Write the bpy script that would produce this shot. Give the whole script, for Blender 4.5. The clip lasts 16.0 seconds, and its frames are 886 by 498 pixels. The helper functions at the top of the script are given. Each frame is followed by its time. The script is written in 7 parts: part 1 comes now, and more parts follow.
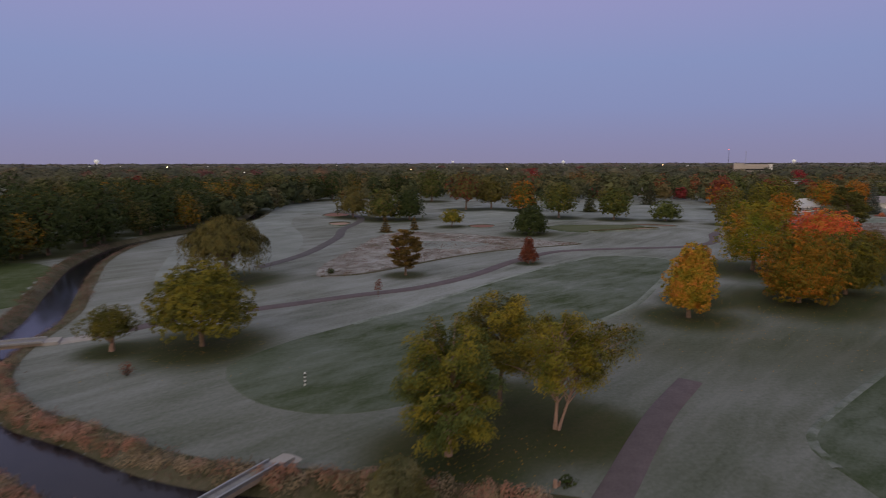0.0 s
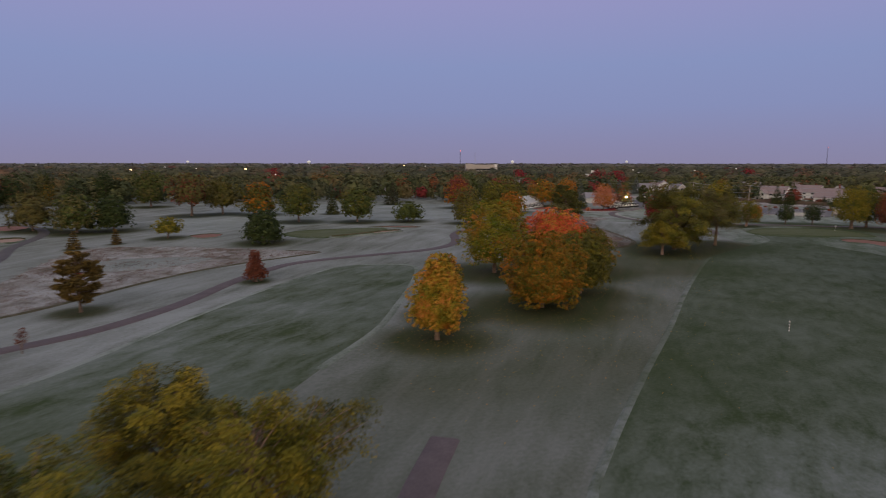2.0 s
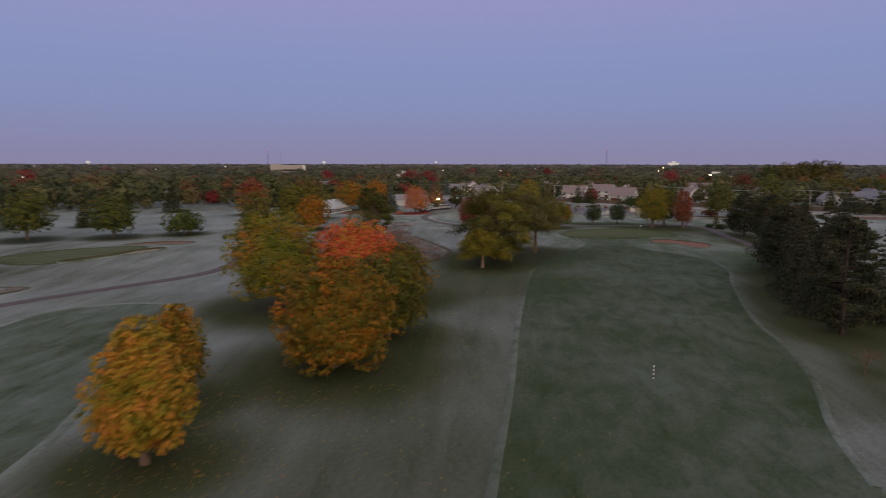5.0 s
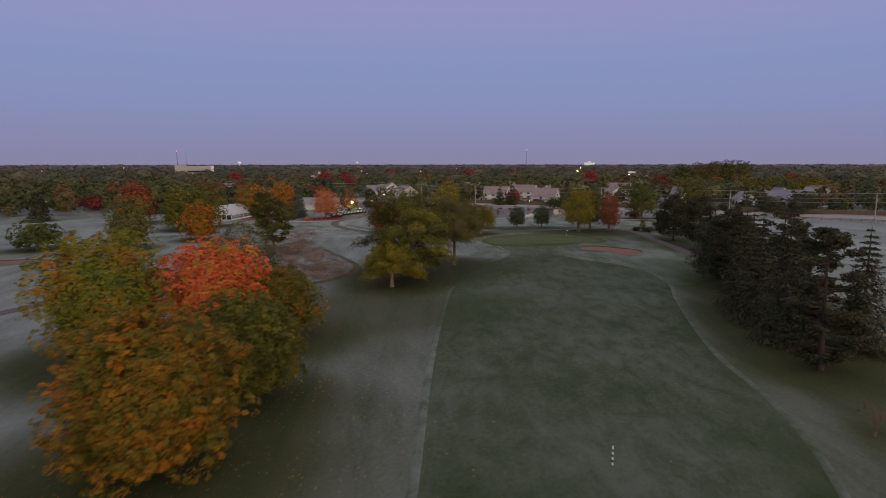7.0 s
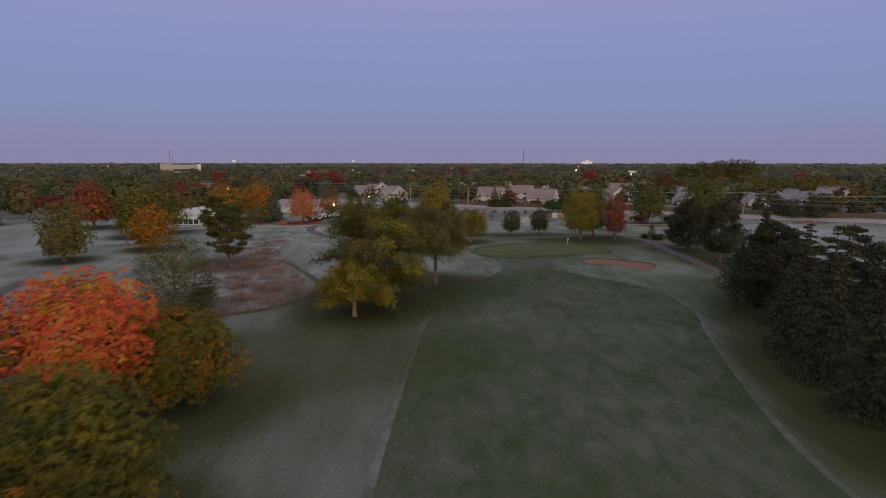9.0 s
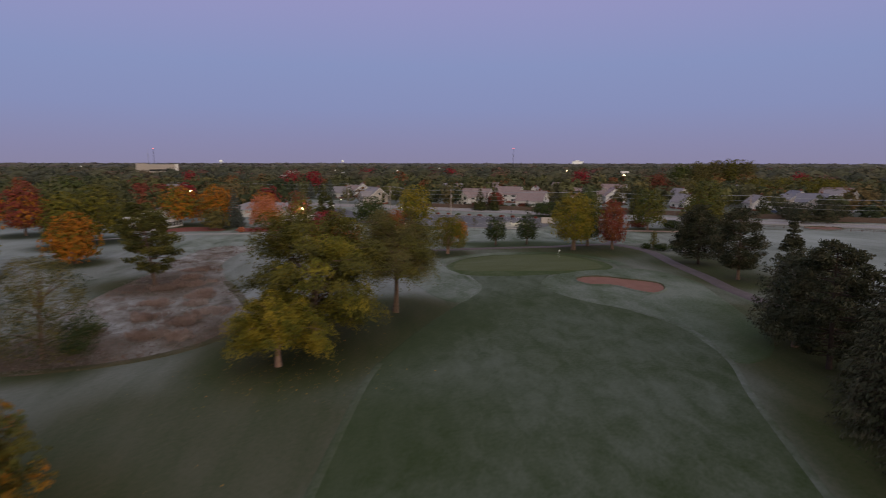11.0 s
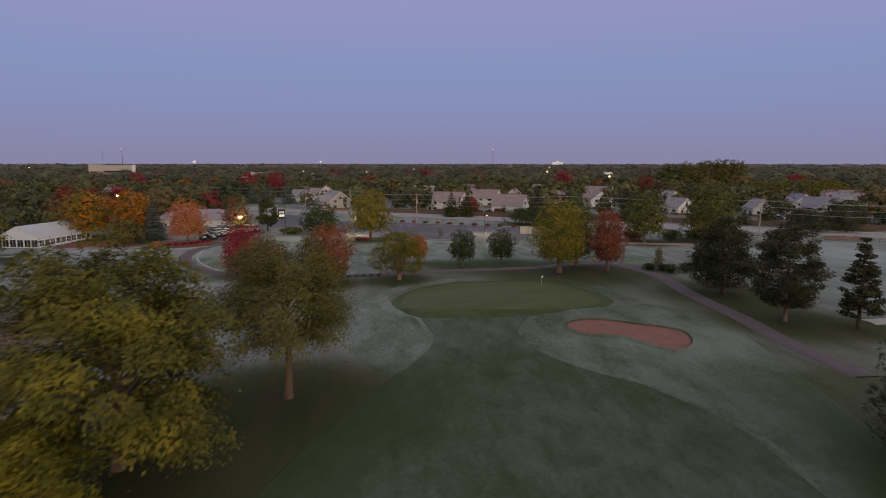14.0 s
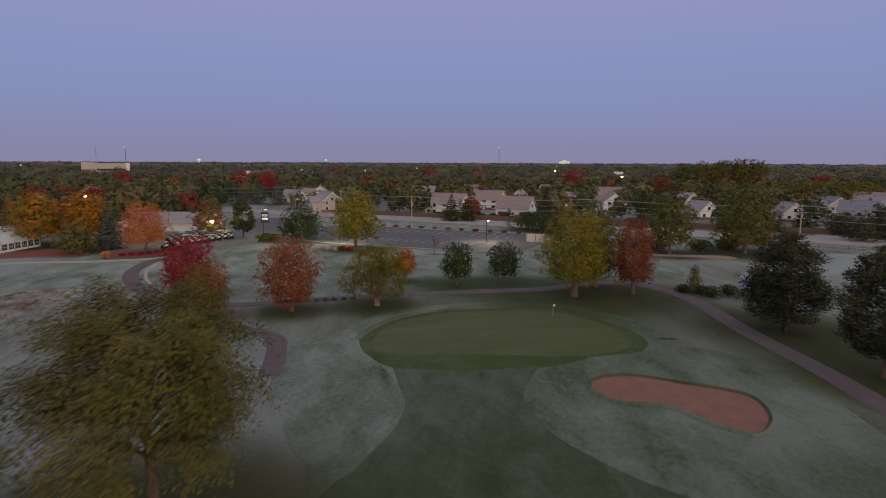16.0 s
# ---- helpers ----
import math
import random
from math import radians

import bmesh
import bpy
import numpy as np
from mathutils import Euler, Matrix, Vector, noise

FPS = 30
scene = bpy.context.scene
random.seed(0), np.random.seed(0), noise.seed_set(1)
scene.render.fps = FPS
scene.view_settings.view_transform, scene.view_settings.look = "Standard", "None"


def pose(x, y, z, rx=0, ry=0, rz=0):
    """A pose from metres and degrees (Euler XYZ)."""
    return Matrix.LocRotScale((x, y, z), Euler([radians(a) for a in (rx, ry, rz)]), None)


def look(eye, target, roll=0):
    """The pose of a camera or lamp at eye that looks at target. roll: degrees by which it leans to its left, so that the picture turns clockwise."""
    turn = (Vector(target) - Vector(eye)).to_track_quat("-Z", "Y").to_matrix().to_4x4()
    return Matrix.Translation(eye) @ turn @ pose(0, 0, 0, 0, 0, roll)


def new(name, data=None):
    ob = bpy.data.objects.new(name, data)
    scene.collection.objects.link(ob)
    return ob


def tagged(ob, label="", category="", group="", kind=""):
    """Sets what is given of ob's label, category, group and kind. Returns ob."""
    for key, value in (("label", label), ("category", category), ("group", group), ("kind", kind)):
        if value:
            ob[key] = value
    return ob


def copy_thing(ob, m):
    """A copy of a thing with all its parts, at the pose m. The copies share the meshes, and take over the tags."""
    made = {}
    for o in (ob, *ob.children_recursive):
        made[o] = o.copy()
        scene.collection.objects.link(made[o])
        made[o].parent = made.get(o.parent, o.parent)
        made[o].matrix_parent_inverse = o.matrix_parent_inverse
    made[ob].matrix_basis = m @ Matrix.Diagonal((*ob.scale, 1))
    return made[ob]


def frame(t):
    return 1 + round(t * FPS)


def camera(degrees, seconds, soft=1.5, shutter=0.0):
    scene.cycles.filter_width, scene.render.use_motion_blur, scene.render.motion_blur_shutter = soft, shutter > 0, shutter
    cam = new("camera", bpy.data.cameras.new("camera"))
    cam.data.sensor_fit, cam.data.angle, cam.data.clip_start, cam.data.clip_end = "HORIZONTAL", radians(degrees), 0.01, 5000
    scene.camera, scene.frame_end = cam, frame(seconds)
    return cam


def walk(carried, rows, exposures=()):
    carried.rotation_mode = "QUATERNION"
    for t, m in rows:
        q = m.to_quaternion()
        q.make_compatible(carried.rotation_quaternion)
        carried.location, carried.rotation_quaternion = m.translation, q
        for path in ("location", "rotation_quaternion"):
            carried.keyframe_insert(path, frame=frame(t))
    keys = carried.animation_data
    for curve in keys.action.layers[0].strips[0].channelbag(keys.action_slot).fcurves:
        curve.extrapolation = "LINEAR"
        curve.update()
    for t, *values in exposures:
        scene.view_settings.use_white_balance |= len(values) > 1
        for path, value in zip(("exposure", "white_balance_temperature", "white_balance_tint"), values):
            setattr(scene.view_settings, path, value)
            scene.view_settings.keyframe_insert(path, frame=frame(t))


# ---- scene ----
cam = camera(72.49, 16.0, soft=1.0, shutter=0.8)
# seconds, x, y, z, heading (clockwise from +y), pitch, lean
PATH = [
    (0.0, -0.00, 0.00, 22.42, -0.28, -8.14, -0.11),
    (0.2, 0.42, 1.72, 22.42, 0.78, -8.11, -0.13),
    (0.5, 1.22, 4.60, 22.42, 3.95, -8.06, -0.17),
    (1.0, 2.69, 9.10, 22.27, 12.76, -8.04, -0.08),
    (1.5, 4.58, 13.45, 22.19, 20.47, -8.08, 0.00),
    (2.0, 6.85, 17.62, 22.11, 23.20, -8.13, 0.05),
    (2.5, 9.36, 21.67, 22.05, 25.01, -8.13, 0.17),
    (3.0, 12.02, 25.65, 22.01, 25.35, -8.10, -0.03),
    (3.5, 14.84, 29.54, 21.95, 26.73, -8.09, -0.05),
    (4.0, 17.90, 33.25, 21.89, 30.94, -8.03, -0.04),
    (4.5, 21.20, 36.73, 21.83, 36.63, -8.04, -0.02),
    (5.0, 24.70, 40.03, 21.75, 40.63, -8.04, 0.08),
    (5.2, 26.13, 41.33, 21.74, 41.72, -7.98, 0.20),
    (7.3, 43.15, 54.10, 21.82, 48.10, -8.06, -0.03),
    (7.5, 44.90, 55.27, 21.88, 48.09, -8.09, 0.03),
    (8.0, 49.29, 58.16, 21.92, 48.10, -8.09, 0.01),
    (8.5, 53.73, 61.04, 21.95, 48.09, -8.11, -0.01),
    (8.7, 55.51, 62.19, 21.99, 48.12, -8.12, 0.01),
    (10.8, 75.18, 74.05, 22.04, 48.20, -8.18, 0.09),
    (11.0, 77.07, 75.18, 22.00, 49.03, -8.14, 0.08),
    (11.5, 81.78, 78.01, 21.94, 50.55, -8.15, 0.08),
    (12.0, 86.53, 80.83, 21.86, 50.83, -8.08, 0.03),
    (12.5, 91.30, 83.65, 21.90, 50.85, -8.10, -0.02),
    (13.0, 96.06, 86.43, 21.87, 50.81, -8.04, -0.08),
    (13.5, 100.76, 89.24, 21.84, 50.83, -8.05, 0.07),
    (14.0, 105.43, 92.09, 21.86, 50.85, -8.07, 0.03),
    (14.5, 110.08, 94.99, 21.91, 50.90, -8.12, 0.10),
    (15.0, 114.73, 97.91, 21.93, 50.92, -8.12, 0.07),
    (15.5, 119.38, 100.83, 21.88, 50.68, -8.16, 0.12),
    (16.0, 124.04, 103.74, 21.87, 50.27, -8.18, 0.21),
]


def heading(x, y, z, turn, pitch, lean):
    a, b = radians(turn), radians(pitch)
    way = Vector((math.sin(a) * math.cos(b), math.cos(a) * math.cos(b), math.sin(b)))
    eye = Vector((x, y, z))
    return look(eye, eye + way, lean)


walk(cam, [(t, heading(*row)) for t, *row in PATH])

# ---- world and light: twilight, looking away from the dawn ----
SUN_TURN, SUN_UP = 205.0, 16.0
a, b = radians(SUN_TURN), radians(SUN_UP)
DAWN = Vector((math.sin(a) * math.cos(b), math.cos(a) * math.cos(b), math.sin(b)))

world = bpy.data.worlds.new("twilight_sky")
scene.world = world
world.use_nodes = True
wt = world.node_tree
wt.nodes.clear()


def put(nt, socket, value):
    if isinstance(value, bpy.types.NodeSocket):
        nt.links.new(value, socket)
    elif isinstance(value, tuple) and len(value) == 3 and socket.type == "RGBA":
        socket.default_value = (*value, 1)
    else:
        socket.default_value = value


def ramp(nt, fac, stops, smooth=False):
    n = nt.nodes.new("ShaderNodeValToRGB")
    e = n.color_ramp.elements
    while len(e) < len(stops):
        e.new(0.5)
    for k, (p, c) in zip(e, stops):
        k.position, k.color = p, (*c, 1)
    if smooth:
        n.color_ramp.interpolation = "EASE"
    put(nt, n.inputs[0], fac)
    return n.outputs[0]


def calc(nt, op, a, b=0.0, clamp=False):
    n = nt.nodes.new("ShaderNodeMath")
    n.operation, n.use_clamp = op, clamp
    put(nt, n.inputs[0], a), put(nt, n.inputs[1], b)
    return n.outputs[0]


def mix(nt, fac, a, b, blend="MIX"):
    n = nt.nodes.new("ShaderNodeMix")
    n.data_type, n.blend_type = "RGBA", blend
    put(nt, n.inputs[0], fac), put(nt, n.inputs[6], a), put(nt, n.inputs[7], b)
    return n.outputs[2]


def noise_tex(nt, vec, scale, detail=3.0, rough=0.55, distort=0.0):
    n = nt.nodes.new("ShaderNodeTexNoise")
    put(nt, n.inputs["Vector"], vec)
    n.inputs["Scale"].default_value, n.inputs["Detail"].default_value = scale, detail
    n.inputs["Roughness"].default_value, n.inputs["Distortion"].default_value = rough, distort
    return n.outputs[0]


def stretched(nt, vec, scale, turn=0.0):
    n = nt.nodes.new("ShaderNodeMapping")
    put(nt, n.inputs[0], vec)
    n.inputs["Rotation"].default_value = (0, 0, radians(-turn))
    k = nt.nodes.new("ShaderNodeMapping")
    nt.links.new(n.outputs[0], k.inputs[0])
    k.inputs["Scale"].default_value = scale
    return k.outputs[0]


wc = wt.nodes.new("ShaderNodeTexCoord").outputs["Generated"]
ws = wt.nodes.new("ShaderNodeSeparateXYZ")
put(wt, ws.inputs[0], wc)
west = ramp(wt, ws.outputs[2], [(0.0, (0.245, 0.230, 0.365)), (0.03, (0.245, 0.243, 0.405)), (0.085, (0.236, 0.272, 0.48)),
                                (0.15, (0.24, 0.29, 0.515)), (0.25, (0.295, 0.295, 0.535)), (0.45, (0.36, 0.345, 0.48)), (1.0, (0.46, 0.45, 0.47))])
east = ramp(wt, ws.outputs[2], [(0.0, (1.25, 0.80, 0.50)), (0.2, (1.15, 0.90, 0.66)), (0.5, (0.70, 0.64, 0.58)), (1.0, (0.46, 0.45, 0.47))])
wd = wt.nodes.new("ShaderNodeVectorMath")
wd.operation = "DOT_PRODUCT"
put(wt, wd.inputs[0], wc)
wd.inputs[1].default_value = (math.sin(a), math.cos(a), 0)
side = calc(wt, "MULTIPLY_ADD", wd.outputs["Value"], 1.4, clamp=True)
wt.nodes[-1].inputs[2].default_value = -0.1
bg = wt.nodes.new("ShaderNodeBackground")
put(wt, bg.inputs[0], mix(wt, side, west, east))
bg.inputs[1].default_value = 1.0
wo = wt.nodes.new("ShaderNodeOutputWorld")
wt.links.new(bg.outputs[0], wo.inputs[0])

sun = new("dawn_sun", bpy.data.lights.new("dawn_sun", "SUN"))
sun.data.energy, sun.data.angle, sun.data.color = 0.4, radians(40), (1.0, 0.82, 0.66)
sun.matrix_basis = look(DAWN * 200, (0, 0, 0))

# ---- materials ----


def shader(name):
    m = bpy.data.materials.new(name)
    m.use_nodes = True
    m.node_tree.nodes.clear()
    return m, m.node_tree


def finish(nt, colour, rough=0.8, metal=0.0, bump=None, strength=0.3, glow=None, power=0.0, leaf=0.0, spec=0.3, dist=0.1, fuzz=0.0, fuzz_tint=(1, 1, 1)):
    p = nt.nodes.new("ShaderNodeBsdfPrincipled")
    put(nt, p.inputs["Base Color"], colour)
    put(nt, p.inputs["Roughness"], rough)
    p.inputs["Metallic"].default_value = metal
    p.inputs["Specular IOR Level"].default_value = spec
    if fuzz:
        put(nt, p.inputs["Sheen Weight"], fuzz)
        p.inputs["Sheen Roughness"].default_value = 0.45
        p.inputs["Sheen Tint"].default_value = (*fuzz_tint, 1)
    if glow:
        p.inputs["Emission Color"].default_value = (*glow, 1)
        p.inputs["Emission Strength"].default_value = power
    if bump is not None:
        bn = nt.nodes.new("ShaderNodeBump")
        bn.inputs["Strength"].default_value, bn.inputs["Distance"].default_value = strength, dist
        put(nt, bn.inputs["Height"], bump)
        nt.links.new(bn.outputs[0], p.inputs["Normal"])
    out = nt.nodes.new("ShaderNodeOutputMaterial")
    surface = p.outputs[0]
    if leaf:
        tr = nt.nodes.new("ShaderNodeBsdfTranslucent")
        put(nt, tr.inputs[0], colour)
        ms = nt.nodes.new("ShaderNodeMixShader")
        ms.inputs[0].default_value = leaf
        nt.links.new(surface, ms.inputs[1]), nt.links.new(tr.outputs[0], ms.inputs[2])
        surface = ms.outputs[0]
    nt.links.new(surface, out.inputs[0])


def objco(nt):
    return nt.nodes.new("ShaderNodeTexCoord").outputs["Object"]


def attribute(nt, name):
    n = nt.nodes.new("ShaderNodeAttribute")
    n.attribute_name = name
    return n.outputs["Fac"]


def plain(name, c1, c2, rough=0.7, scale=1.5, metal=0.0, bump=0.2, glow=None, power=0.0, spec=0.3):
    """Two-tone surface with broad stains and fine grain."""
    m, nt = shader(name)
    co = objco(nt)
    fine, broad = noise_tex(nt, co, scale * 9, 4), noise_tex(nt, co, scale, 4)
    f = calc(nt, "MULTIPLY_ADD", fine, 0.5)
    put(nt, nt.nodes[-1].inputs[2], calc(nt, "MULTIPLY", broad, 0.5))
    finish(nt, ramp(nt, f, [(0.3, c1), (0.7, c2)]), rough, metal, fine, bump, glow, power, spec=spec, dist=0.02)
    return m


def turf(name, green, dry, frost, bias, patch=0.03, mid=0.16, streak=(1, 1, 1), turn=0.0, kb=1.6, km=1.5, kf=0.5):
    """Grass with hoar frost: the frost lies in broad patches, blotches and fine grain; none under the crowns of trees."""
    m, nt = shader(name)
    co = objco(nt)
    big = noise_tex(nt, co, patch, 3)
    blot = noise_tex(nt, stretched(nt, co, streak, turn), mid, 6, 0.62, 0.4)
    fine = noise_tex(nt, co, 2.2, 5, 0.7)
    s = calc(nt, "MULTIPLY", calc(nt, "SUBTRACT", big, 0.5), kb)
    s = calc(nt, "ADD", s, calc(nt, "MULTIPLY", calc(nt, "SUBTRACT", blot, 0.5), km))
    s = calc(nt, "ADD", s, calc(nt, "MULTIPLY", calc(nt, "SUBTRACT", fine, 0.5), kf))
    s = calc(nt, "ADD", s, bias, clamp=True)
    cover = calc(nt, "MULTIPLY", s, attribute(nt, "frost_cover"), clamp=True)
    ground = mix(nt, ramp(nt, calc(nt, "ADD", calc(nt, "MULTIPLY", fine, 0.5), calc(nt, "MULTIPLY", blot, 0.5)), [(0.36, (0, 0, 0)), (0.62, (1, 1, 1))]), green, dry)
    finish(nt, mix(nt, cover, ground, frost), 0.9, 0, fine, 0.5, spec=0.1, dist=0.08, fuzz=calc(nt, "MULTIPLY", cover, 0.14), fuzz_tint=(0.75, 0.84, 0.80))
    return m


def leaves(name, c1, c2, c3, c4=None, scale=0.55, twist=0.16):
    """Foliage: leaf by leaf and branch by branch in three or four tones."""
    m, nt = shader(name)
    isl = nt.nodes.new("ShaderNodeNewGeometry").outputs["Random Per Island"]
    n = noise_tex(nt, objco(nt), scale, 3, 0.6)
    f = calc(nt, "ADD", calc(nt, "MULTIPLY", isl, twist), calc(nt, "MULTIPLY", calc(nt, "SUBTRACT", n, 0.5), 2.2))
    f = calc(nt, "ADD", f, 0.5 - twist / 2, clamp=True)
    stops = [(0.15, c1), (0.5, c2), (0.85, c3)] if c4 is None else [(0.1, c1), (0.38, c2), (0.62, c3), (0.9, c4)]
    finish(nt, ramp(nt, f, stops), 0.7, leaf=0.14, spec=0.15)
    return m


TURF_ROUGH = turf("rough_turf", (0.041, 0.057, 0.019), (0.074, 0.073, 0.035), (0.264, 0.287, 0.287), 0.62, 0.035, 0.26, (0.22, 1, 1), 48, 1.3, 1.1, 0.7)
TURF_FAIRWAY = turf("fairway_turf", (0.042, 0.063, 0.026), (0.060, 0.078, 0.036), (0.225, 0.252, 0.243), 0.21, 0.045, 0.42, (0.5, 1.0, 1), 42, 0.85, 0.75, 0.4)
TURF_FAIRWAY_B = turf("frosty_fairway_turf", (0.048, 0.070, 0.028), (0.068, 0.086, 0.042), (0.225, 0.258, 0.252), 0.28, 0.04, 0.38, (0.35, 1.0, 1), 42, 1.1, 1.0, 0.4)
TURF_PALE = turf("frosted_fairway_turf", (0.042, 0.058, 0.032), (0.07, 0.08, 0.05), (0.275, 0.308, 0.304), 0.70, 0.03, 0.12, (0.5, 1, 1), 60, 1.0, 1.0, 0.4)
TURF_CUT = turf("first_cut_turf", (0.046, 0.074, 0.028), (0.068, 0.086, 0.042), (0.24, 0.272, 0.254), 0.66, 0.05, 0.24, (0.5, 1, 1), 45, 1.6, 1.7, 1.3)
TURF_RIDGE = turf("white_frosted_turf", (0.052, 0.074, 0.032), (0.075, 0.088, 0.048), (0.225, 0.252, 0.246), 0.66, 0.08, 0.5, (1, 1, 1), 0, 1.2, 1.9, 0.9)
TURF_GREEN = turf("putting_green_turf", (0.082, 0.098, 0.042), (0.105, 0.116, 0.055), (0.14, 0.16, 0.115), 0.12, 0.05, 0.3, (0.3, 1, 1), 140, 0.5, 0.7, 0.3)
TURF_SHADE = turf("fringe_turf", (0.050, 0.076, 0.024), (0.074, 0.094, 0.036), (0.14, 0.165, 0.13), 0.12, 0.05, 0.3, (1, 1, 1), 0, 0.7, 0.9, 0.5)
TURF_NATIVE = turf("matted_native_grass", (0.084, 0.074, 0.050), (0.15, 0.104, 0.080), (0.32, 0.32, 0.315), 0.54, 0.09, 0.42, (0.55, 1, 1), 62, 2.2, 2.4, 1.3)
TURF_BANK = turf("creek_bank_grass", (0.055, 0.060, 0.030), (0.105, 0.085, 0.048), (0.17, 0.165, 0.135), 0.15, 0.06, 0.4, (1, 1, 1), 0, 1, 1.6, 0.8)
ASPHALT = plain("cart_path_asphalt", (0.092, 0.074, 0.080), (0.150, 0.122, 0.130), 0.85, 0.5)
ASPHALT_DARK = plain("worn_asphalt", (0.075, 0.068, 0.072), (0.13, 0.12, 0.122), 0.85, 0.3)
ASPHALT_LOT = plain("parking_asphalt", (0.085, 0.083, 0.098), (0.13, 0.126, 0.142), 0.85, 0.3)
ASPHALT_ROAD = plain("road_asphalt", (0.27, 0.25, 0.26), (0.36, 0.34, 0.345), 0.85, 0.25)
CONCRETE = plain("concrete", (0.30, 0.28, 0.27), (0.44, 0.42, 0.40), 0.85, 0.8)
SAND = plain("damp_bunker_sand", (0.19, 0.092, 0.070), (0.28, 0.145, 0.115), 0.95, 0.6, bump=0.5)
SAND_PALE = plain("pale_sand", (0.30, 0.20, 0.16), (0.40, 0.29, 0.24), 0.95, 0.6, bump=0.5)
LINE = plain("worn_white_line_paint", (0.5, 0.5, 0.5), (0.72, 0.72, 0.70), 0.7, 3)
BARK_BIRCH = plain("pale_pink_birch_bark", (0.27, 0.17, 0.135), (0.46, 0.32, 0.26), 0.8, 2.5, bump=0.4)
BARK = plain("grey_brown_bark", (0.11, 0.075, 0.055), (0.24, 0.17, 0.13), 0.9, 2.5, bump=0.8)
BARK_PALE = plain("pale_birch_bark", (0.24, 0.145, 0.11), (0.42, 0.29, 0.235), 0.8, 2.0, bump=0.6)
BARK_DARK = plain("dark_bark", (0.035, 0.026, 0.022), (0.09, 0.065, 0.05), 0.9, 2.5, bump=0.8)
WOOD = plain("weathered_timber", (0.20, 0.16, 0.13), (0.36, 0.29, 0.24), 0.85, 2)
BRIDGE_DECK = plain("grey_bridge_boards", (0.19, 0.19, 0.205), (0.30, 0.30, 0.315), 0.8, 2)
POLE_WOOD = plain("bleached_pole_timber", (0.34, 0.29, 0.26), (0.48, 0.42, 0.38), 0.85, 2)
FENCE_WOOD = plain("brown_fence_timber", (0.10, 0.07, 0.055), (0.19, 0.135, 0.105), 0.85, 1.5)
STEEL = plain("galvanised_steel", (0.32, 0.33, 0.35), (0.46, 0.47, 0.49), 0.45, 4, 0.8)
DARK_STEEL = plain("dark_painted_steel", (0.02, 0.02, 0.022), (0.045, 0.045, 0.05), 0.5, 4)
WHITE = plain("white_paint", (0.66, 0.66, 0.66), (0.80, 0.80, 0.79), 0.5, 2)
BLACK = plain("black_rubber", (0.015, 0.015, 0.016), (0.03, 0.03, 0.032), 0.7, 4)
CANVAS = plain("white_tent_vinyl", (0.88, 0.88, 0.90), (0.94, 0.94, 0.95), 0.45, 0.4)
SHINGLE = plain("grey_roof_shingle", (0.24, 0.22, 0.24), (0.36, 0.33, 0.35), 0.9, 1.2, bump=0.6)
SHINGLE_PINK = plain("rose_grey_roof_shingle", (0.26, 0.195, 0.20), (0.36, 0.28, 0.28), 0.9, 1.2, bump=0.6)
SHINGLE_BLUE = plain("slate_roof_shingle", (0.17, 0.17, 0.215), (0.27, 0.265, 0.32), 0.9, 1.2, bump=0.6)
SIDING = plain("cream_siding", (0.76, 0.74, 0.73), (0.86, 0.84, 0.83), 0.75, 1)
SIDING_TAN = plain("taupe_siding", (0.44, 0.40, 0.375), (0.55, 0.50, 0.47), 0.75, 1)
BRICK = plain("red_brick", (0.18, 0.075, 0.055), (0.30, 0.13, 0.095), 0.9, 4)
STONE = plain("pink_granite", (0.26, 0.20, 0.18), (0.42, 0.34, 0.31), 0.85, 1.5, bump=0.8)
GLASS = plain("dark_window_glass", (0.02, 0.022, 0.028), (0.035, 0.037, 0.045), 0.08, 1, spec=0.8)
BLUE_ROOF = plain("blue_plastic_roof", (0.12, 0.17, 0.34), (0.17, 0.23, 0.42), 0.4, 2)
LAMP_GLOW = plain("sodium_lamp_glow", (0.9, 0.8, 0.5), (1, 0.9, 0.6), 0.4, 1, glow=(1.0, 0.86, 0.42), power=14)
LAMP_WHITE = plain("floodlit_white_glow", (0.9, 0.9, 0.85), (1, 1, 0.95), 0.4, 1, glow=(1.0, 0.92, 0.8), power=0.7)
LAMP_DIM = plain("dim_floodlit_white", (0.7, 0.7, 0.68), (0.8, 0.8, 0.78), 0.5, 1, glow=(1.0, 0.95, 0.9), power=0.22)
LAMP_ORANGE = plain("orange_lamp_glow", (0.9, 0.6, 0.3), (1, 0.7, 0.4), 0.4, 1, glow=(1.0, 0.62, 0.28), power=12)
LAMP_RED = plain("red_lamp_glow", (0.8, 0.1, 0.05), (0.9, 0.15, 0.08), 0.4, 1, glow=(1.0, 0.10, 0.05), power=6)


def water_material():
    m, nt = shader("still_creek_water")
    co = objco(nt)
    n = noise_tex(nt, co, 0.6, 3)
    finish(nt, ramp(nt, n, [(0.3, (0.010, 0.010, 0.014)), (0.7, (0.022, 0.020, 0.024))]), 0.12, 0, noise_tex(nt, co, 3.0, 2), 0.12, spec=0.28, dist=0.02)
    return m


WATER = water_material()

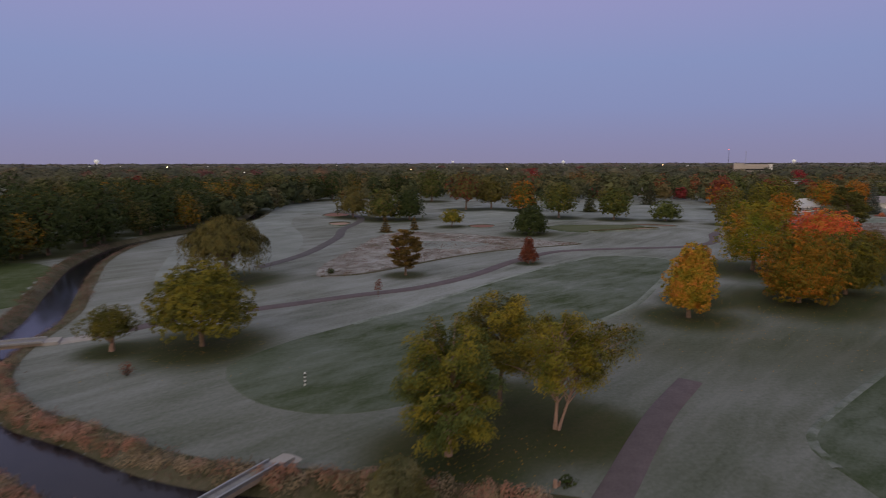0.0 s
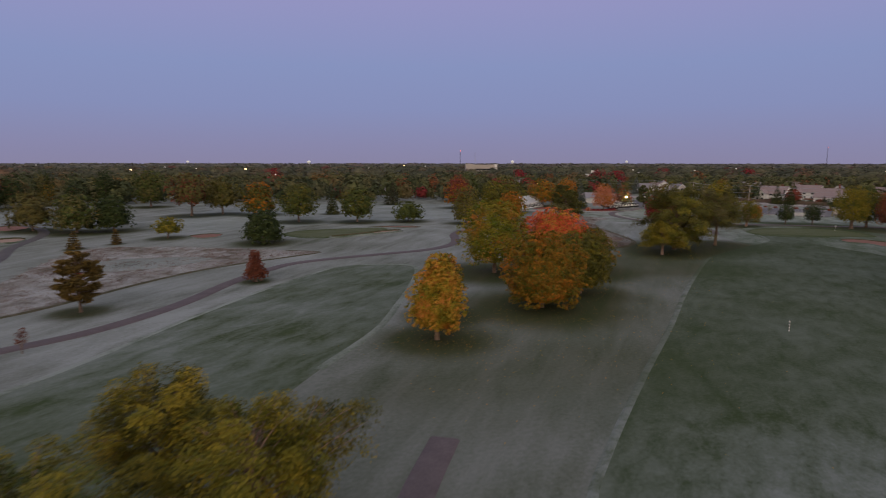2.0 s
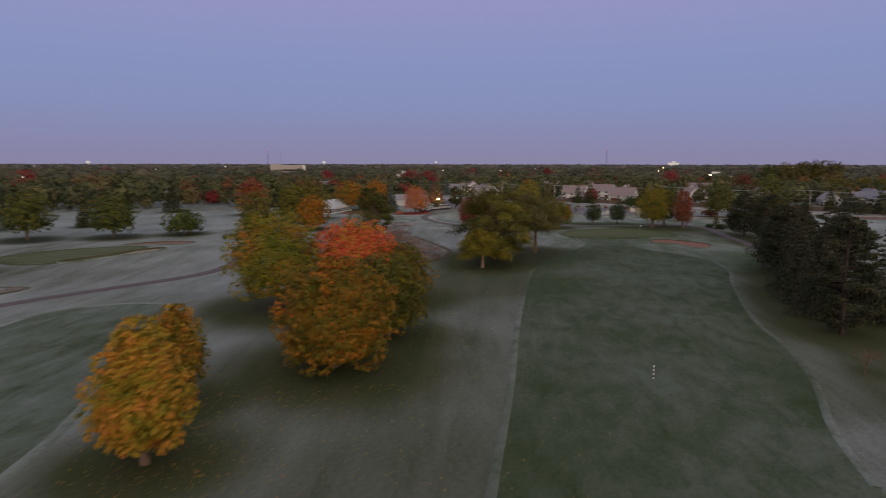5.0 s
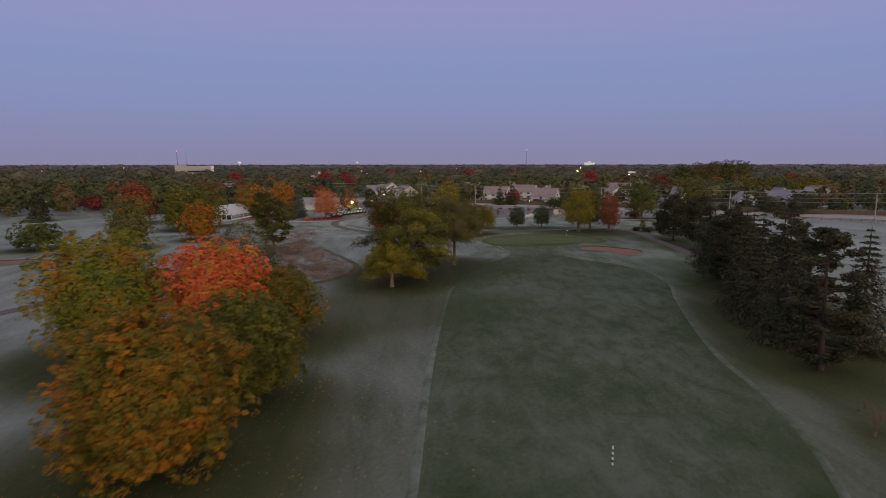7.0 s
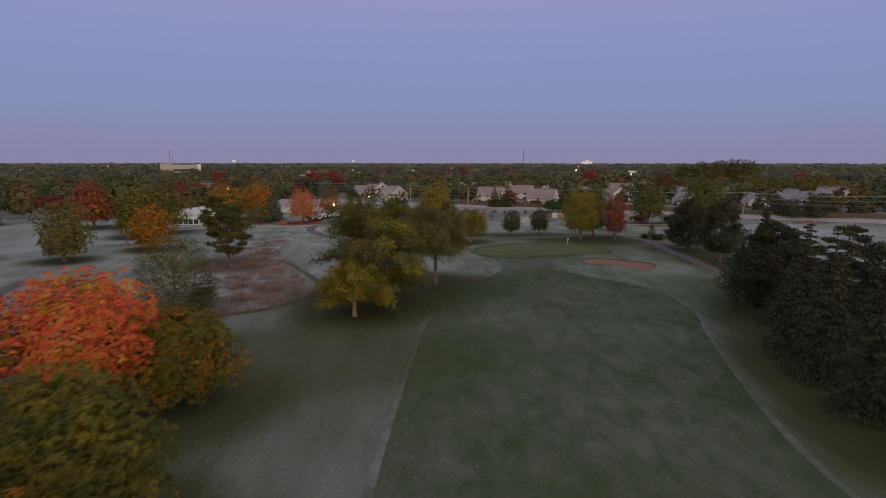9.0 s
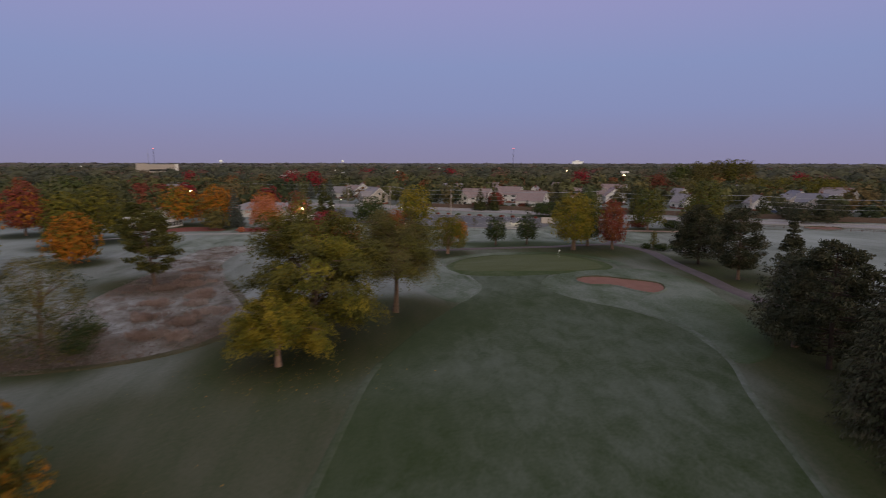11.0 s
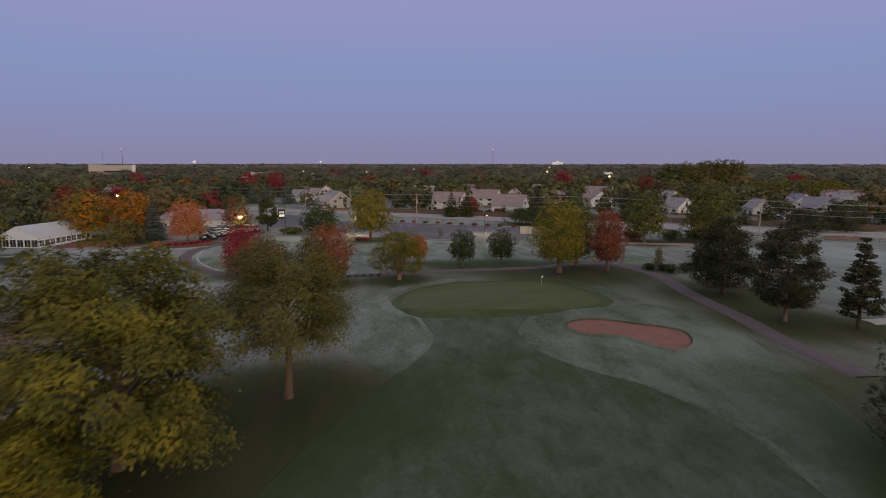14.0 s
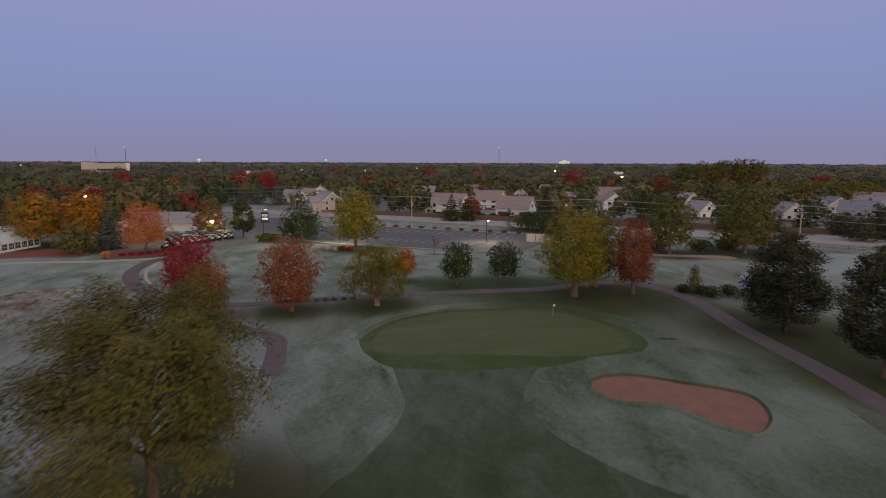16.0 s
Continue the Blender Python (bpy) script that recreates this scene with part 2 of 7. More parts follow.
L_YELLOW = leaves("yellow_green_leaves", (0.098, 0.112, 0.020), (0.185, 0.165, 0.022), (0.285, 0.23, 0.028))
L_GOLD = leaves("golden_leaves", (0.12, 0.125, 0.020), (0.27, 0.215, 0.024), (0.39, 0.28, 0.034))
L_ORANGE = leaves("orange_gold_leaves", (0.155, 0.165, 0.020), (0.36, 0.270, 0.028), (0.55, 0.295, 0.038), (0.64, 0.24, 0.052), scale=0.7)
L_RUST = leaves("rusty_green_leaves", (0.085, 0.110, 0.019), (0.165, 0.140, 0.018), (0.290, 0.155, 0.020), (0.46, 0.18, 0.022), scale=0.7)
L_MIXED = leaves("green_leaves_turning_orange", (0.104, 0.160, 0.019), (0.188, 0.200, 0.020), (0.325, 0.250, 0.025), (0.500, 0.188, 0.037), scale=0.28)
L_RED = leaves("scarlet_leaves", (0.50, 0.15, 0.025), (0.74, 0.105, 0.056), (0.74, 0.20, 0.075), (0.66, 0.34, 0.037), scale=0.7)
L_CRIMSON = leaves("crimson_leaves", (0.17, 0.020, 0.026), (0.33, 0.030, 0.042), (0.44, 0.050, 0.058))
L_BRICK = leaves("brick_red_leaves", (0.13, 0.062, 0.030), (0.27, 0.062, 0.045), (0.34, 0.090, 0.060))
L_RUSSET = leaves("russet_leaves", (0.15, 0.085, 0.028), (0.31, 0.105, 0.034), (0.40, 0.140, 0.038), (0.20, 0.110, 0.030), scale=0.6)
L_BURNT = leaves("burnt_orange_leaves", (0.213, 0.125, 0.019), (0.475, 0.163, 0.020), (0.550, 0.225, 0.025))
L_GREEN = leaves("mid_green_leaves", (0.048, 0.067, 0.019), (0.088, 0.112, 0.029), (0.152, 0.160, 0.035))
L_OLIVE = leaves("olive_green_leaves", (0.082, 0.088, 0.022), (0.125, 0.118, 0.024), (0.19, 0.158, 0.028))
L_DULL = leaves("dull_olive_leaves", (0.088, 0.083, 0.032), (0.160, 0.144, 0.048), (0.188, 0.144, 0.043))
L_SHRUB = leaves("grey_green_willow_leaves", (0.115, 0.125, 0.060), (0.185, 0.185, 0.090), (0.25, 0.225, 0.115))
L_DARK = leaves("dark_green_leaves", (0.029, 0.045, 0.016), (0.051, 0.072, 0.022), (0.080, 0.099, 0.029))
L_MAROON = leaves("brown_red_leaves", (0.136, 0.051, 0.032), (0.188, 0.060, 0.035), (0.250, 0.081, 0.043))
L_PINE = leaves("pine_needles", (0.035, 0.048, 0.019), (0.072, 0.083, 0.029), (0.136, 0.128, 0.042))
L_PINE_OLIVE = leaves("olive_pine_needles", (0.055, 0.066, 0.020), (0.115, 0.115, 0.032), (0.19, 0.165, 0.042))
L_PINE_DARK = leaves("dusky_pine_needles", (0.034, 0.042, 0.025), (0.066, 0.072, 0.040), (0.112, 0.102, 0.060))
L_BROWN = leaves("bronzed_needles", (0.088, 0.067, 0.026), (0.176, 0.120, 0.035), (0.200, 0.125, 0.035))
L_BLUE = leaves("blue_spruce_needles", (0.080, 0.099, 0.083), (0.136, 0.160, 0.141), (0.163, 0.181, 0.163))
L_PINK = leaves("coral_leaves", (0.375, 0.125, 0.044), (0.600, 0.188, 0.094), (0.650, 0.275, 0.175), (0.500, 0.213, 0.037))
L_REED = leaves("russet_bank_grasses", (0.105, 0.090, 0.062), (0.19, 0.130, 0.10), (0.27, 0.19, 0.155), (0.15, 0.14, 0.085), scale=0.12)
L_RUSSET_REED = leaves("russet_red_plumes", (0.24, 0.145, 0.095), (0.37, 0.185, 0.13), (0.44, 0.27, 0.205), scale=0.3)
L_TAN_REED = leaves("tan_plumes", (0.16, 0.15, 0.085), (0.29, 0.22, 0.14), (0.38, 0.29, 0.20), scale=0.3)
L_PLUME = leaves("pale_russet_plumes", (0.25, 0.185, 0.15), (0.36, 0.26, 0.22), (0.46, 0.39, 0.36), scale=0.12)
L_HEATH = leaves("frosted_russet_tufts", (0.13, 0.095, 0.070), (0.23, 0.145, 0.115), (0.33, 0.30, 0.28), (0.15, 0.15, 0.105), scale=0.12)


def forest_material(name, tones, twig_scale):
    """Woodland crowns, each tree in a tone of its own."""
    m, nt = shader(name)
    isl = nt.nodes.new("ShaderNodeNewGeometry").outputs["Random Per Island"]
    base = ramp(nt, attribute(nt, "tint"), list(zip((0.0, 0.2, 0.4, 0.55, 0.68, 0.8, 0.9, 0.965, 0.99), tones)))
    f = ramp(nt, isl, [(0.0, (0.86, 0.86, 0.86)), (1.0, (1.16, 1.14, 1.08))])
    twig = ramp(nt, noise_tex(nt, objco(nt), twig_scale, 3, 0.7), [(0.34, (0.66, 0.68, 0.66)), (0.66, (1.32, 1.28, 1.2))])
    base = mix(nt, 1.0, base, twig, "MULTIPLY")
    finish(nt, mix(nt, 1.0, base, f, "MULTIPLY"), 0.8, leaf=0.2, spec=0.1)
    return m


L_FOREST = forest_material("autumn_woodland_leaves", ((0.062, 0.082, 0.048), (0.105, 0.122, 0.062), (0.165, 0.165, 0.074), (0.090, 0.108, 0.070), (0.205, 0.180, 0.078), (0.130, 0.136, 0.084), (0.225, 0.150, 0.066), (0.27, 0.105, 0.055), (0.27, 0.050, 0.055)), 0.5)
# distance haze is put into these two palettes: greyer and paler farther off
L_FOREST_HAZED = forest_material("hazed_woodland_leaves", ((0.085, 0.096, 0.076), (0.115, 0.122, 0.084), (0.150, 0.148, 0.096), (0.098, 0.108, 0.088), (0.165, 0.152, 0.102), (0.120, 0.126, 0.098), (0.165, 0.130, 0.090), (0.185, 0.110, 0.085), (0.165, 0.075, 0.075)), 0.22)
L_FOREST_FAR_HAZED = forest_material("far_hazed_woodland_leaves", ((0.125, 0.130, 0.122), (0.145, 0.148, 0.132), (0.165, 0.162, 0.142), (0.135, 0.140, 0.132), (0.170, 0.160, 0.142), (0.150, 0.152, 0.142), (0.160, 0.146, 0.132), (0.165, 0.135, 0.125), (0.155, 0.120, 0.118)), 0.08)

# ---- geometry helpers ----
from mathutils.geometry import delaunay_2d_cdt

TURFS = []      # grass meshes whose frost is laid once the trees stand
CANOPIES = []   # x, y, radius of every crown


def mesh_object(name, verts, faces, material, parent=None, label="", smooth=False):
    me = bpy.data.meshes.new(name)
    me.from_pydata([tuple(map(float, v)) for v in verts], [], [tuple(map(int, f)) for f in faces])
    me.materials.append(material)
    if smooth:
        me.shade_smooth()
    ob = new(name, me)
    ob.parent = parent
    if label:
        ob["label"] = label
    return ob


def part(name, bm, material, parent=None, label="", smooth=False):
    me = bpy.data.meshes.new(name)
    bm.to_mesh(me)
    bm.free()
    me.materials.append(material)
    if smooth:
        me.shade_smooth()
    ob = new(name, me)
    ob.parent = parent
    if label:
        ob["label"] = label
    return ob


def thing(name, x, y, z=None, turn=0.0, label="", category="", group="", kind=""):
    ob = new(name)
    ob.empty_display_size = 0.3
    if len(label.split()) < 4:
        label += " on frosted grass"
    ob.matrix_basis = pose(x, y, height(x, y) if z is None else z, 0, 0, turn)
    return tagged(ob, label, category, group, kind)


def box(bm, x0, x1, y0, y1, z0, z1, bevel=0.0):
    r = bmesh.ops.create_cube(bm, size=1.0, matrix=Matrix.Translation(((x0 + x1) / 2, (y0 + y1) / 2, (z0 + z1) / 2)) @ Matrix.Diagonal((x1 - x0, y1 - y0, z1 - z0, 1)))
    if bevel:
        es = {e for v in r["verts"] for e in v.link_edges}
        bmesh.ops.bevel(bm, geom=list(es), offset=bevel, segments=2, affect="EDGES")
    return bm


def boxed(*args):
    return box(bmesh.new(), *args)


def cyl(bm, p, q, r0, r1=None, sides=10):
    p, q = Vector(p), Vector(q)
    d = q - p
    m = Matrix.Translation((p + q) / 2) @ d.to_track_quat("Z", "Y").to_matrix().to_4x4()
    bmesh.ops.create_cone(bm, cap_ends=True, segments=sides, radius1=r0, radius2=r0 if r1 is None else r1, depth=d.length, matrix=m)
    return bm


def cylinder(*args):
    return cyl(bmesh.new(), *args)


def prism(bm, profile, y0, y1):
    """A solid with that outline in x and z, from y0 to y1."""
    a = [bm.verts.new((x, y0, z)) for x, z in profile]
    b = [bm.verts.new((x, y1, z)) for x, z in profile]
    n = len(profile)
    bm.faces.new(a)
    bm.faces.new(b[::-1])
    for i in range(n):
        bm.faces.new((a[(i + 1) % n], a[i], b[i], b[(i + 1) % n]))
    bmesh.ops.recalc_face_normals(bm, faces=bm.faces)
    return bm


def spline(points, step, closed=False):
    """A smooth line through the points, cut at about that step."""
    p = np.array(points, float)
    n = len(p)
    out = []
    for i in range(n if closed else n - 1):
        if closed:
            a, b, c, d = p[i - 1], p[i], p[(i + 1) % n], p[(i + 2) % n]
        else:
            b, c = p[i], p[i + 1]
            a = p[i - 1] if i else 2 * b - c
            d = p[i + 2] if i + 2 < n else 2 * c - b
        k = max(1, int(np.linalg.norm(c - b) / step))
        t = (np.arange(k) / k)[:, None]
        out.append(0.5 * (2 * b + (c - a) * t + (2 * a - 5 * b + 4 * c - d) * t ** 2 + (3 * b - a - 3 * c + d) * t ** 3))
    if not closed:
        out.append(p[-1:])
    return np.concatenate(out)


def line_distance(x, y, line):
    best = np.full(np.shape(x), 1e9)
    for (ax, ay), (bx, by) in zip(line[:-1], line[1:]):
        dx, dy = bx - ax, by - ay
        t = np.clip(((x - ax) * dx + (y - ay) * dy) / (dx * dx + dy * dy + 1e-9), 0, 1)
        best = np.minimum(best, np.hypot(x - ax - t * dx, y - ay - t * dy))
    return best


def inside(x, y, poly):
    r = np.zeros(np.shape(x), bool)
    for (ax, ay), (bx, by) in zip(poly, np.roll(poly, -1, 0)):
        c = (ay > y) != (by > y)
        r ^= c & (x < (bx - ax) * (y - ay) / (by - ay + 1e-12) + ax)
    return r


# ---- the lie of the land ----
CREEK = spline([(8, 33), (-6, 36), (-16, 37.5), (-24, 40), (-32, 44.5), (-41, 49), (-50, 58), (-55.5, 70), (-60, 87), (-70, 108), (-84, 140), (-90, 172), (-84, 205), (-80, 240), (-86, 280)], 2.5)
MOUNDS = ((197, 147, 17, 0.6), (184, 128, 9, 0.55), (59, 192, 14, 0.9), (72, 198, 12, 0.7), (14, 215, 13, 0.5), (-46, 250, 16, 0.8), (46, 148, 14, 0.35), (16, 100, 18, 0.3), (96, 180, 16, 0.4))


def height(x, y):
    x, y = np.asarray(x, float), np.asarray(y, float)
    z = np.zeros(np.broadcast(x, y).shape)
    for mx, my, s, k in MOUNDS:
        z = z + k * np.exp(-((x - mx) ** 2 + (y - my) ** 2) / (2 * s * s))
    near = (x < 25) & (y < 300) & (x > -110)
    if np.any(near):
        d = line_distance(x, y, CREEK)
        z = z - 1.5 * np.exp(-(d / 3.0) ** 4) * near
    return z if z.ndim else float(z)


def grid_axis(a, b, fine, edges):
    v = list(np.arange(a, b + 0.01, fine))
    s, lo, hi = fine, a, b
    while hi < edges:
        s *= 1.28
        lo, hi = lo - s, hi + s
        v.insert(0, lo), v.append(hi)
    return v


def ground():
    xs = np.array(sorted(set(np.round(grid_axis(-100, 26, 1.4, 4700) + list(np.arange(26, 340, 2.6)), 2))))
    ys = np.array(sorted(set(np.round(grid_axis(24, 140, 1.4, 4700) + list(np.arange(140, 420, 2.6)), 2))))
    xs, ys = xs[np.insert(np.diff(xs) > 0.5, 0, True)], ys[np.insert(np.diff(ys) > 0.5, 0, True)]
    X, Y = np.meshgrid(xs, ys)
    Z = height(X, Y)
    n, m = len(xs), len(ys)
    i = np.arange(n * m).reshape(m, n)
    f = np.stack([i[:-1, :-1], i[:-1, 1:], i[1:, 1:], i[1:, :-1]], -1).reshape(-1, 4)
    ob = mesh_object("ground", np.stack([X, Y, Z], -1).reshape(-1, 3), f, TURF_ROUGH, smooth=True)
    TURFS.append(ob)
    return tagged(ob, "frosted rough grass of a golf course in autumn", "grass", kind="structure")


def sheet(name, outline, material, off, label, category, step=2.6, edge=1.2, closed_smooth=True):
    """A piece of ground cover of that outline, laid on the land."""
    rim = spline(outline, edge, True) if closed_smooth else np.array(outline, float)
    lo, hi = rim.min(0), rim.max(0)
    gx, gy = np.meshgrid(np.arange(lo[0], hi[0], step), np.arange(lo[1], hi[1], step))
    gx, gy = gx.ravel(), gy.ravel()
    k = inside(gx, gy, rim) & (line_distance(gx, gy, np.vstack([rim, rim[:1]])) > step * 0.4)
    pts = np.vstack([rim, np.stack([gx[k], gy[k]], 1)])
    v, _, f, *_ = delaunay_2d_cdt([Vector(p) for p in pts], [], [list(range(len(rim)))], 1, 1e-5)
    v = np.array([tuple(p) for p in v])
    z = height(v[:, 0], v[:, 1]) + off
    f = [t if (v[t[1]][0] - v[t[0]][0]) * (v[t[2]][1] - v[t[0]][1]) > (v[t[2]][0] - v[t[0]][0]) * (v[t[1]][1] - v[t[0]][1]) else t[::-1] for t in f]
    # the edge runs out into the turf round it
    ring = np.roll(rim, -1, 0) - np.roll(rim, 1, 0)
    ring /= np.linalg.norm(ring, axis=1)[:, None] + 1e-9
    turn = np.sign(np.sum(rim[:, 0] * np.roll(rim[:, 1], -1) - rim[:, 1] * np.roll(rim[:, 0], -1)))
    out = rim + turn * 0.45 * np.stack([ring[:, 1], -ring[:, 0]], 1)
    n0, m = len(v), len(rim)
    v = np.vstack([v, rim, out])
    z = np.concatenate([z, height(rim[:, 0], rim[:, 1]) + off, height(out[:, 0], out[:, 1]) - 0.06])
    for i in range(m):
        j = (i + 1) % m
        f.append((n0 + i, n0 + m + i, n0 + m + j, n0 + j) if turn > 0 else (n0 + j, n0 + m + j, n0 + m + i, n0 + i))
    ob = mesh_object(name, np.column_stack([v, z]), f, material, smooth=True)
    TURFS.append(ob)
    return tagged(ob, label, category, kind="structure")


def strip(name, points, width, material, off, label, category, profile=None, step=1.5, follow=True, closed=False, kind="structure"):
    """A band along a line; profile: (across, up) pairs, or flat."""
    c = spline(points, step, closed)
    t = np.gradient(c, axis=0) if not closed else np.roll(c, -1, 0) - np.roll(c, 1, 0)
    t /= np.linalg.norm(t, axis=1)[:, None] + 1e-9
    nrm = np.stack([-t[:, 1], t[:, 0]], 1)
    prof = profile or [(-0.5 * width - 0.25, -0.04 - off), (-0.5 * width, -0.01), (-0.17 * width, 0.0), (0.17 * width, 0.0), (0.5 * width, -0.01), (0.5 * width + 0.25, -0.04 - off)]
    V, m = [], len(prof)
    for s, u in prof:
        p = c + nrm * s
        V.append(np.column_stack([p, (height(p[:, 0], p[:, 1]) if follow else 0 * p[:, 0]) + off + u]))
    V = np.stack(V, 1).reshape(-1, 3)
    n = len(c)
    F = []
    for i in range(n if closed else n - 1):
        j = (i + 1) % n
        for k in range(m - 1):
            F.append((i * m + k + 1, i * m + k, j * m + k, j * m + k + 1))
    ob = mesh_object(name, V, F, material, smooth=True)
    TURFS.append(ob)
    return tagged(ob, label, category, kind=kind)


def bunker(outline, off=0.05, sand=SAND, lip=0.22, label="golf bunker of damp red-brown sand with a grassy lip"):
    rim = spline(outline, 1.0, True)
    area = np.sum(rim[:, 0] * np.roll(rim[:, 1], -1) - rim[:, 1] * np.roll(rim[:, 0], -1))
    o = 1 if area < 0 else -1
    ob = sheet("bunker", outline, sand, off, label, "bunker", 1.5, 0.8)
    prof = [(0.34, -0.02), (0.2, 0.5 * lip), (0.1, 0.9 * lip), (0.02, 0.9 * lip), (-0.05, 0.45 * lip), (-0.1, 0.01)]
    prof = [(o * s, u) for s, u in prof]
    if o > 0:
        prof = prof[::-1]
    strip("bunker_lip", outline, 1, TURF_CUT, off, "raised grass lip round the sand of a golf bunker", "bunker lip", prof, 0.8, closed=True)
    face = [(0.03 * o, 0.93 * lip), (-0.08 * o, 0.75 * lip), (-0.2 * o, 0.02)]
    strip("bunker_face", outline, 1, TURF_BANK, off, "dark cut face under the lip of a bunker", "bunker lip", face[::-1] if o > 0 else face, 0.8, closed=True)
    return ob


ground()
# long fairway flown along, its approach and first cut
FAIRWAY_A = [(29, 42), (30, 47), (36, 53), (50, 65), (67, 79), (88, 97), (113, 117), (121, 122.5), (134, 128.5), (149, 134), (158, 137), (164, 142), (169, 148), (173, 153), (186, 150), (192, 138), (189, 130), (184, 131.5), (178, 135),
             (173, 133.6), (168.5, 130.7), (165.4, 126.4), (163.5, 119), (162.8, 112), (158, 102), (148, 94), (136, 88), (113, 75), (101, 66), (91, 60), (80, 55), (72, 50), (60, 38), (44, 26), (32, 30)]
sheet("fairway", FAIRWAY_A, TURF_FAIRWAY, 0.05, "mown green fairway with thin patches of frost", "fairway")
strip("first_cut", FAIRWAY_A[:8], 0.55, TURF_RIDGE, 0.09, "pale frosted first cut along the fairway edge", "first cut")
strip("first_cut", FAIRWAY_A[-12:-3], 0.55, TURF_RIDGE, 0.09, "pale frosted first cut along the fairway edge", "first cut")
FAIRWAY_B = [(-24, 64), (-23, 68), (-19, 75), (-13, 82), (-4, 93), (8, 110), (20, 126), (34, 140.5), (42, 142), (49, 139.5), (51, 135), (45, 121), (36, 104), (29, 92), (19, 80), (8, 66), (-1, 56), (-9, 52), (-16, 53.5), (-21, 58)]
sheet("fairway", FAIRWAY_B, TURF_FAIRWAY_B, 0.05, "second mown fairway with a rounded end, lightly frosted", "fairway")
strip("first_cut", FAIRWAY_B[3:15], 0.8, TURF_CUT, 0.09, "pale frosted first cut along the fairway edge", "first cut")
FAIRWAY_C = [(-44, 116), (-38, 140), (-40, 165), (-46, 190), (-58, 225), (-62, 262), (-50, 290), (-62, 330), (-92, 320), (-86, 270), (-78, 220), (-74, 170), (-62, 130), (-54, 112)]
sheet("fairway", FAIRWAY_C, TURF_PALE, 0.05, "white-frosted fairway beside the woods", "fairway")
FAIRWAY_D = [(20, 226), (60, 236), (110, 240), (150, 236), (172, 262), (150, 300), (100, 330), (40, 340), (10, 300), (0, 250)]
sheet("fairway", FAIRWAY_D, TURF_PALE, 0.05, "frosted open turf among trees", "fairway")
RIGHT_TURF = [(196, 60), (216, 100), (240, 130), (280, 132), (306, 112), (318, 60), (300, 20), (240, 10)]
sheet("fairway", RIGHT_TURF, TURF_PALE, 0.05, "frosted turf near the road", "fairway")
LAWN = [(150, 238), (166, 246), (182, 238), (205, 244), (222, 238), (236, 205), (246, 184), (262, 168), (262, 150), (240, 142), (228, 152), (213, 158), (196, 172), (182, 183), (172, 188), (160, 200), (148, 214)]
sheet("fairway", LAWN, TURF_CUT, 0.04, "frosted lawn before the clubhouse", "lawn")
# green, fringe and collar
FRINGE = [(171.4, 155.9), (174.8, 158.3), (182.1, 160.4), (188.7, 158.9), (194.1, 154.8), (199.7, 147.7), (200.1, 140.7), (198.2, 134.9), (194.9, 130.9), (191.8, 129.2), (187.8, 129.1), (184.4, 131.5), (179.8, 133.2), (176.8, 136.2), (173.4, 139.6), (170.2, 143.9), (168.6, 147.3), (169.2, 151.9)]
sheet("fringe", FRINGE, TURF_SHADE, 0.09, "darker fringe grass round the putting green", "fringe")
GREEN = [(172.5, 155.1), (177.9, 158.4), (182.9, 159.1), (188.3, 157.6), (192.8, 153.9), (198.4, 146.9), (198.6, 140.8), (196.3, 135.6), (192.9, 131.9), (189.7, 130.4), (185.8, 131.2), (182.0, 134.4), (178.8, 139.7), (175.4, 145.0), (172.1, 148.9), (170.9, 151.8)]
sheet("putting_green", GREEN, TURF_GREEN, 0.13, "smooth pale-green putting green", "green")
strip("first_cut", [(169.5, 158), (174.6, 161.2), (182.6, 163.2), (190.5, 161), (196.8, 156), (202.6, 148.6), (203, 140), (200.6, 133), (196.6, 128.4)], 2.2, TURF_CUT, 0.11, "frosted collar behind the putting green", "first cut")
sheet("first_cut", [(149.8, 134.5), (154.2, 135.8), (158.7, 137.6), (161.8, 139.6), (163.6, 141.6), (166.1, 145.7), (169.3, 152.0), (171.8, 156.4), (173, 161), (168, 164), (160, 157), (154, 147), (150, 139.5)], TURF_CUT, 0.07, "white-frosted apron of rough beside the green", "rough")
sheet("first_cut", [(184.1, 131.4), (188.5, 128.6), (193, 127), (196, 122), (192, 113), (184, 107), (170, 98), (160, 92.5), (153, 91), (148, 92), (149, 94.6), (158, 103), (162.6, 112), (163.0, 117.6), (163.9, 122.2), (165.4, 126.4), (168.5, 130.7), (171.1, 132.8), (175.1, 133.8), (180.0, 133.3)], TURF_CUT, 0.07, "white-frosted apron of rough round the bunker", "rough")
bunker([(176.4, 128.8), (178.3, 128.6), (180.3, 127.1), (181.5, 124.7), (182.3, 121.7), (183.5, 118.4), (183.6, 115.9), (181.4, 114.1), (179.0, 113.3), (176.6, 113.3), (175.4, 113.7), (175.2, 115.3), (175.4, 117.5), (176.2, 120.2), (175.6, 122.4), (174.1, 124.4), (174.3, 126.2), (174.8, 127.5)], 0.11)
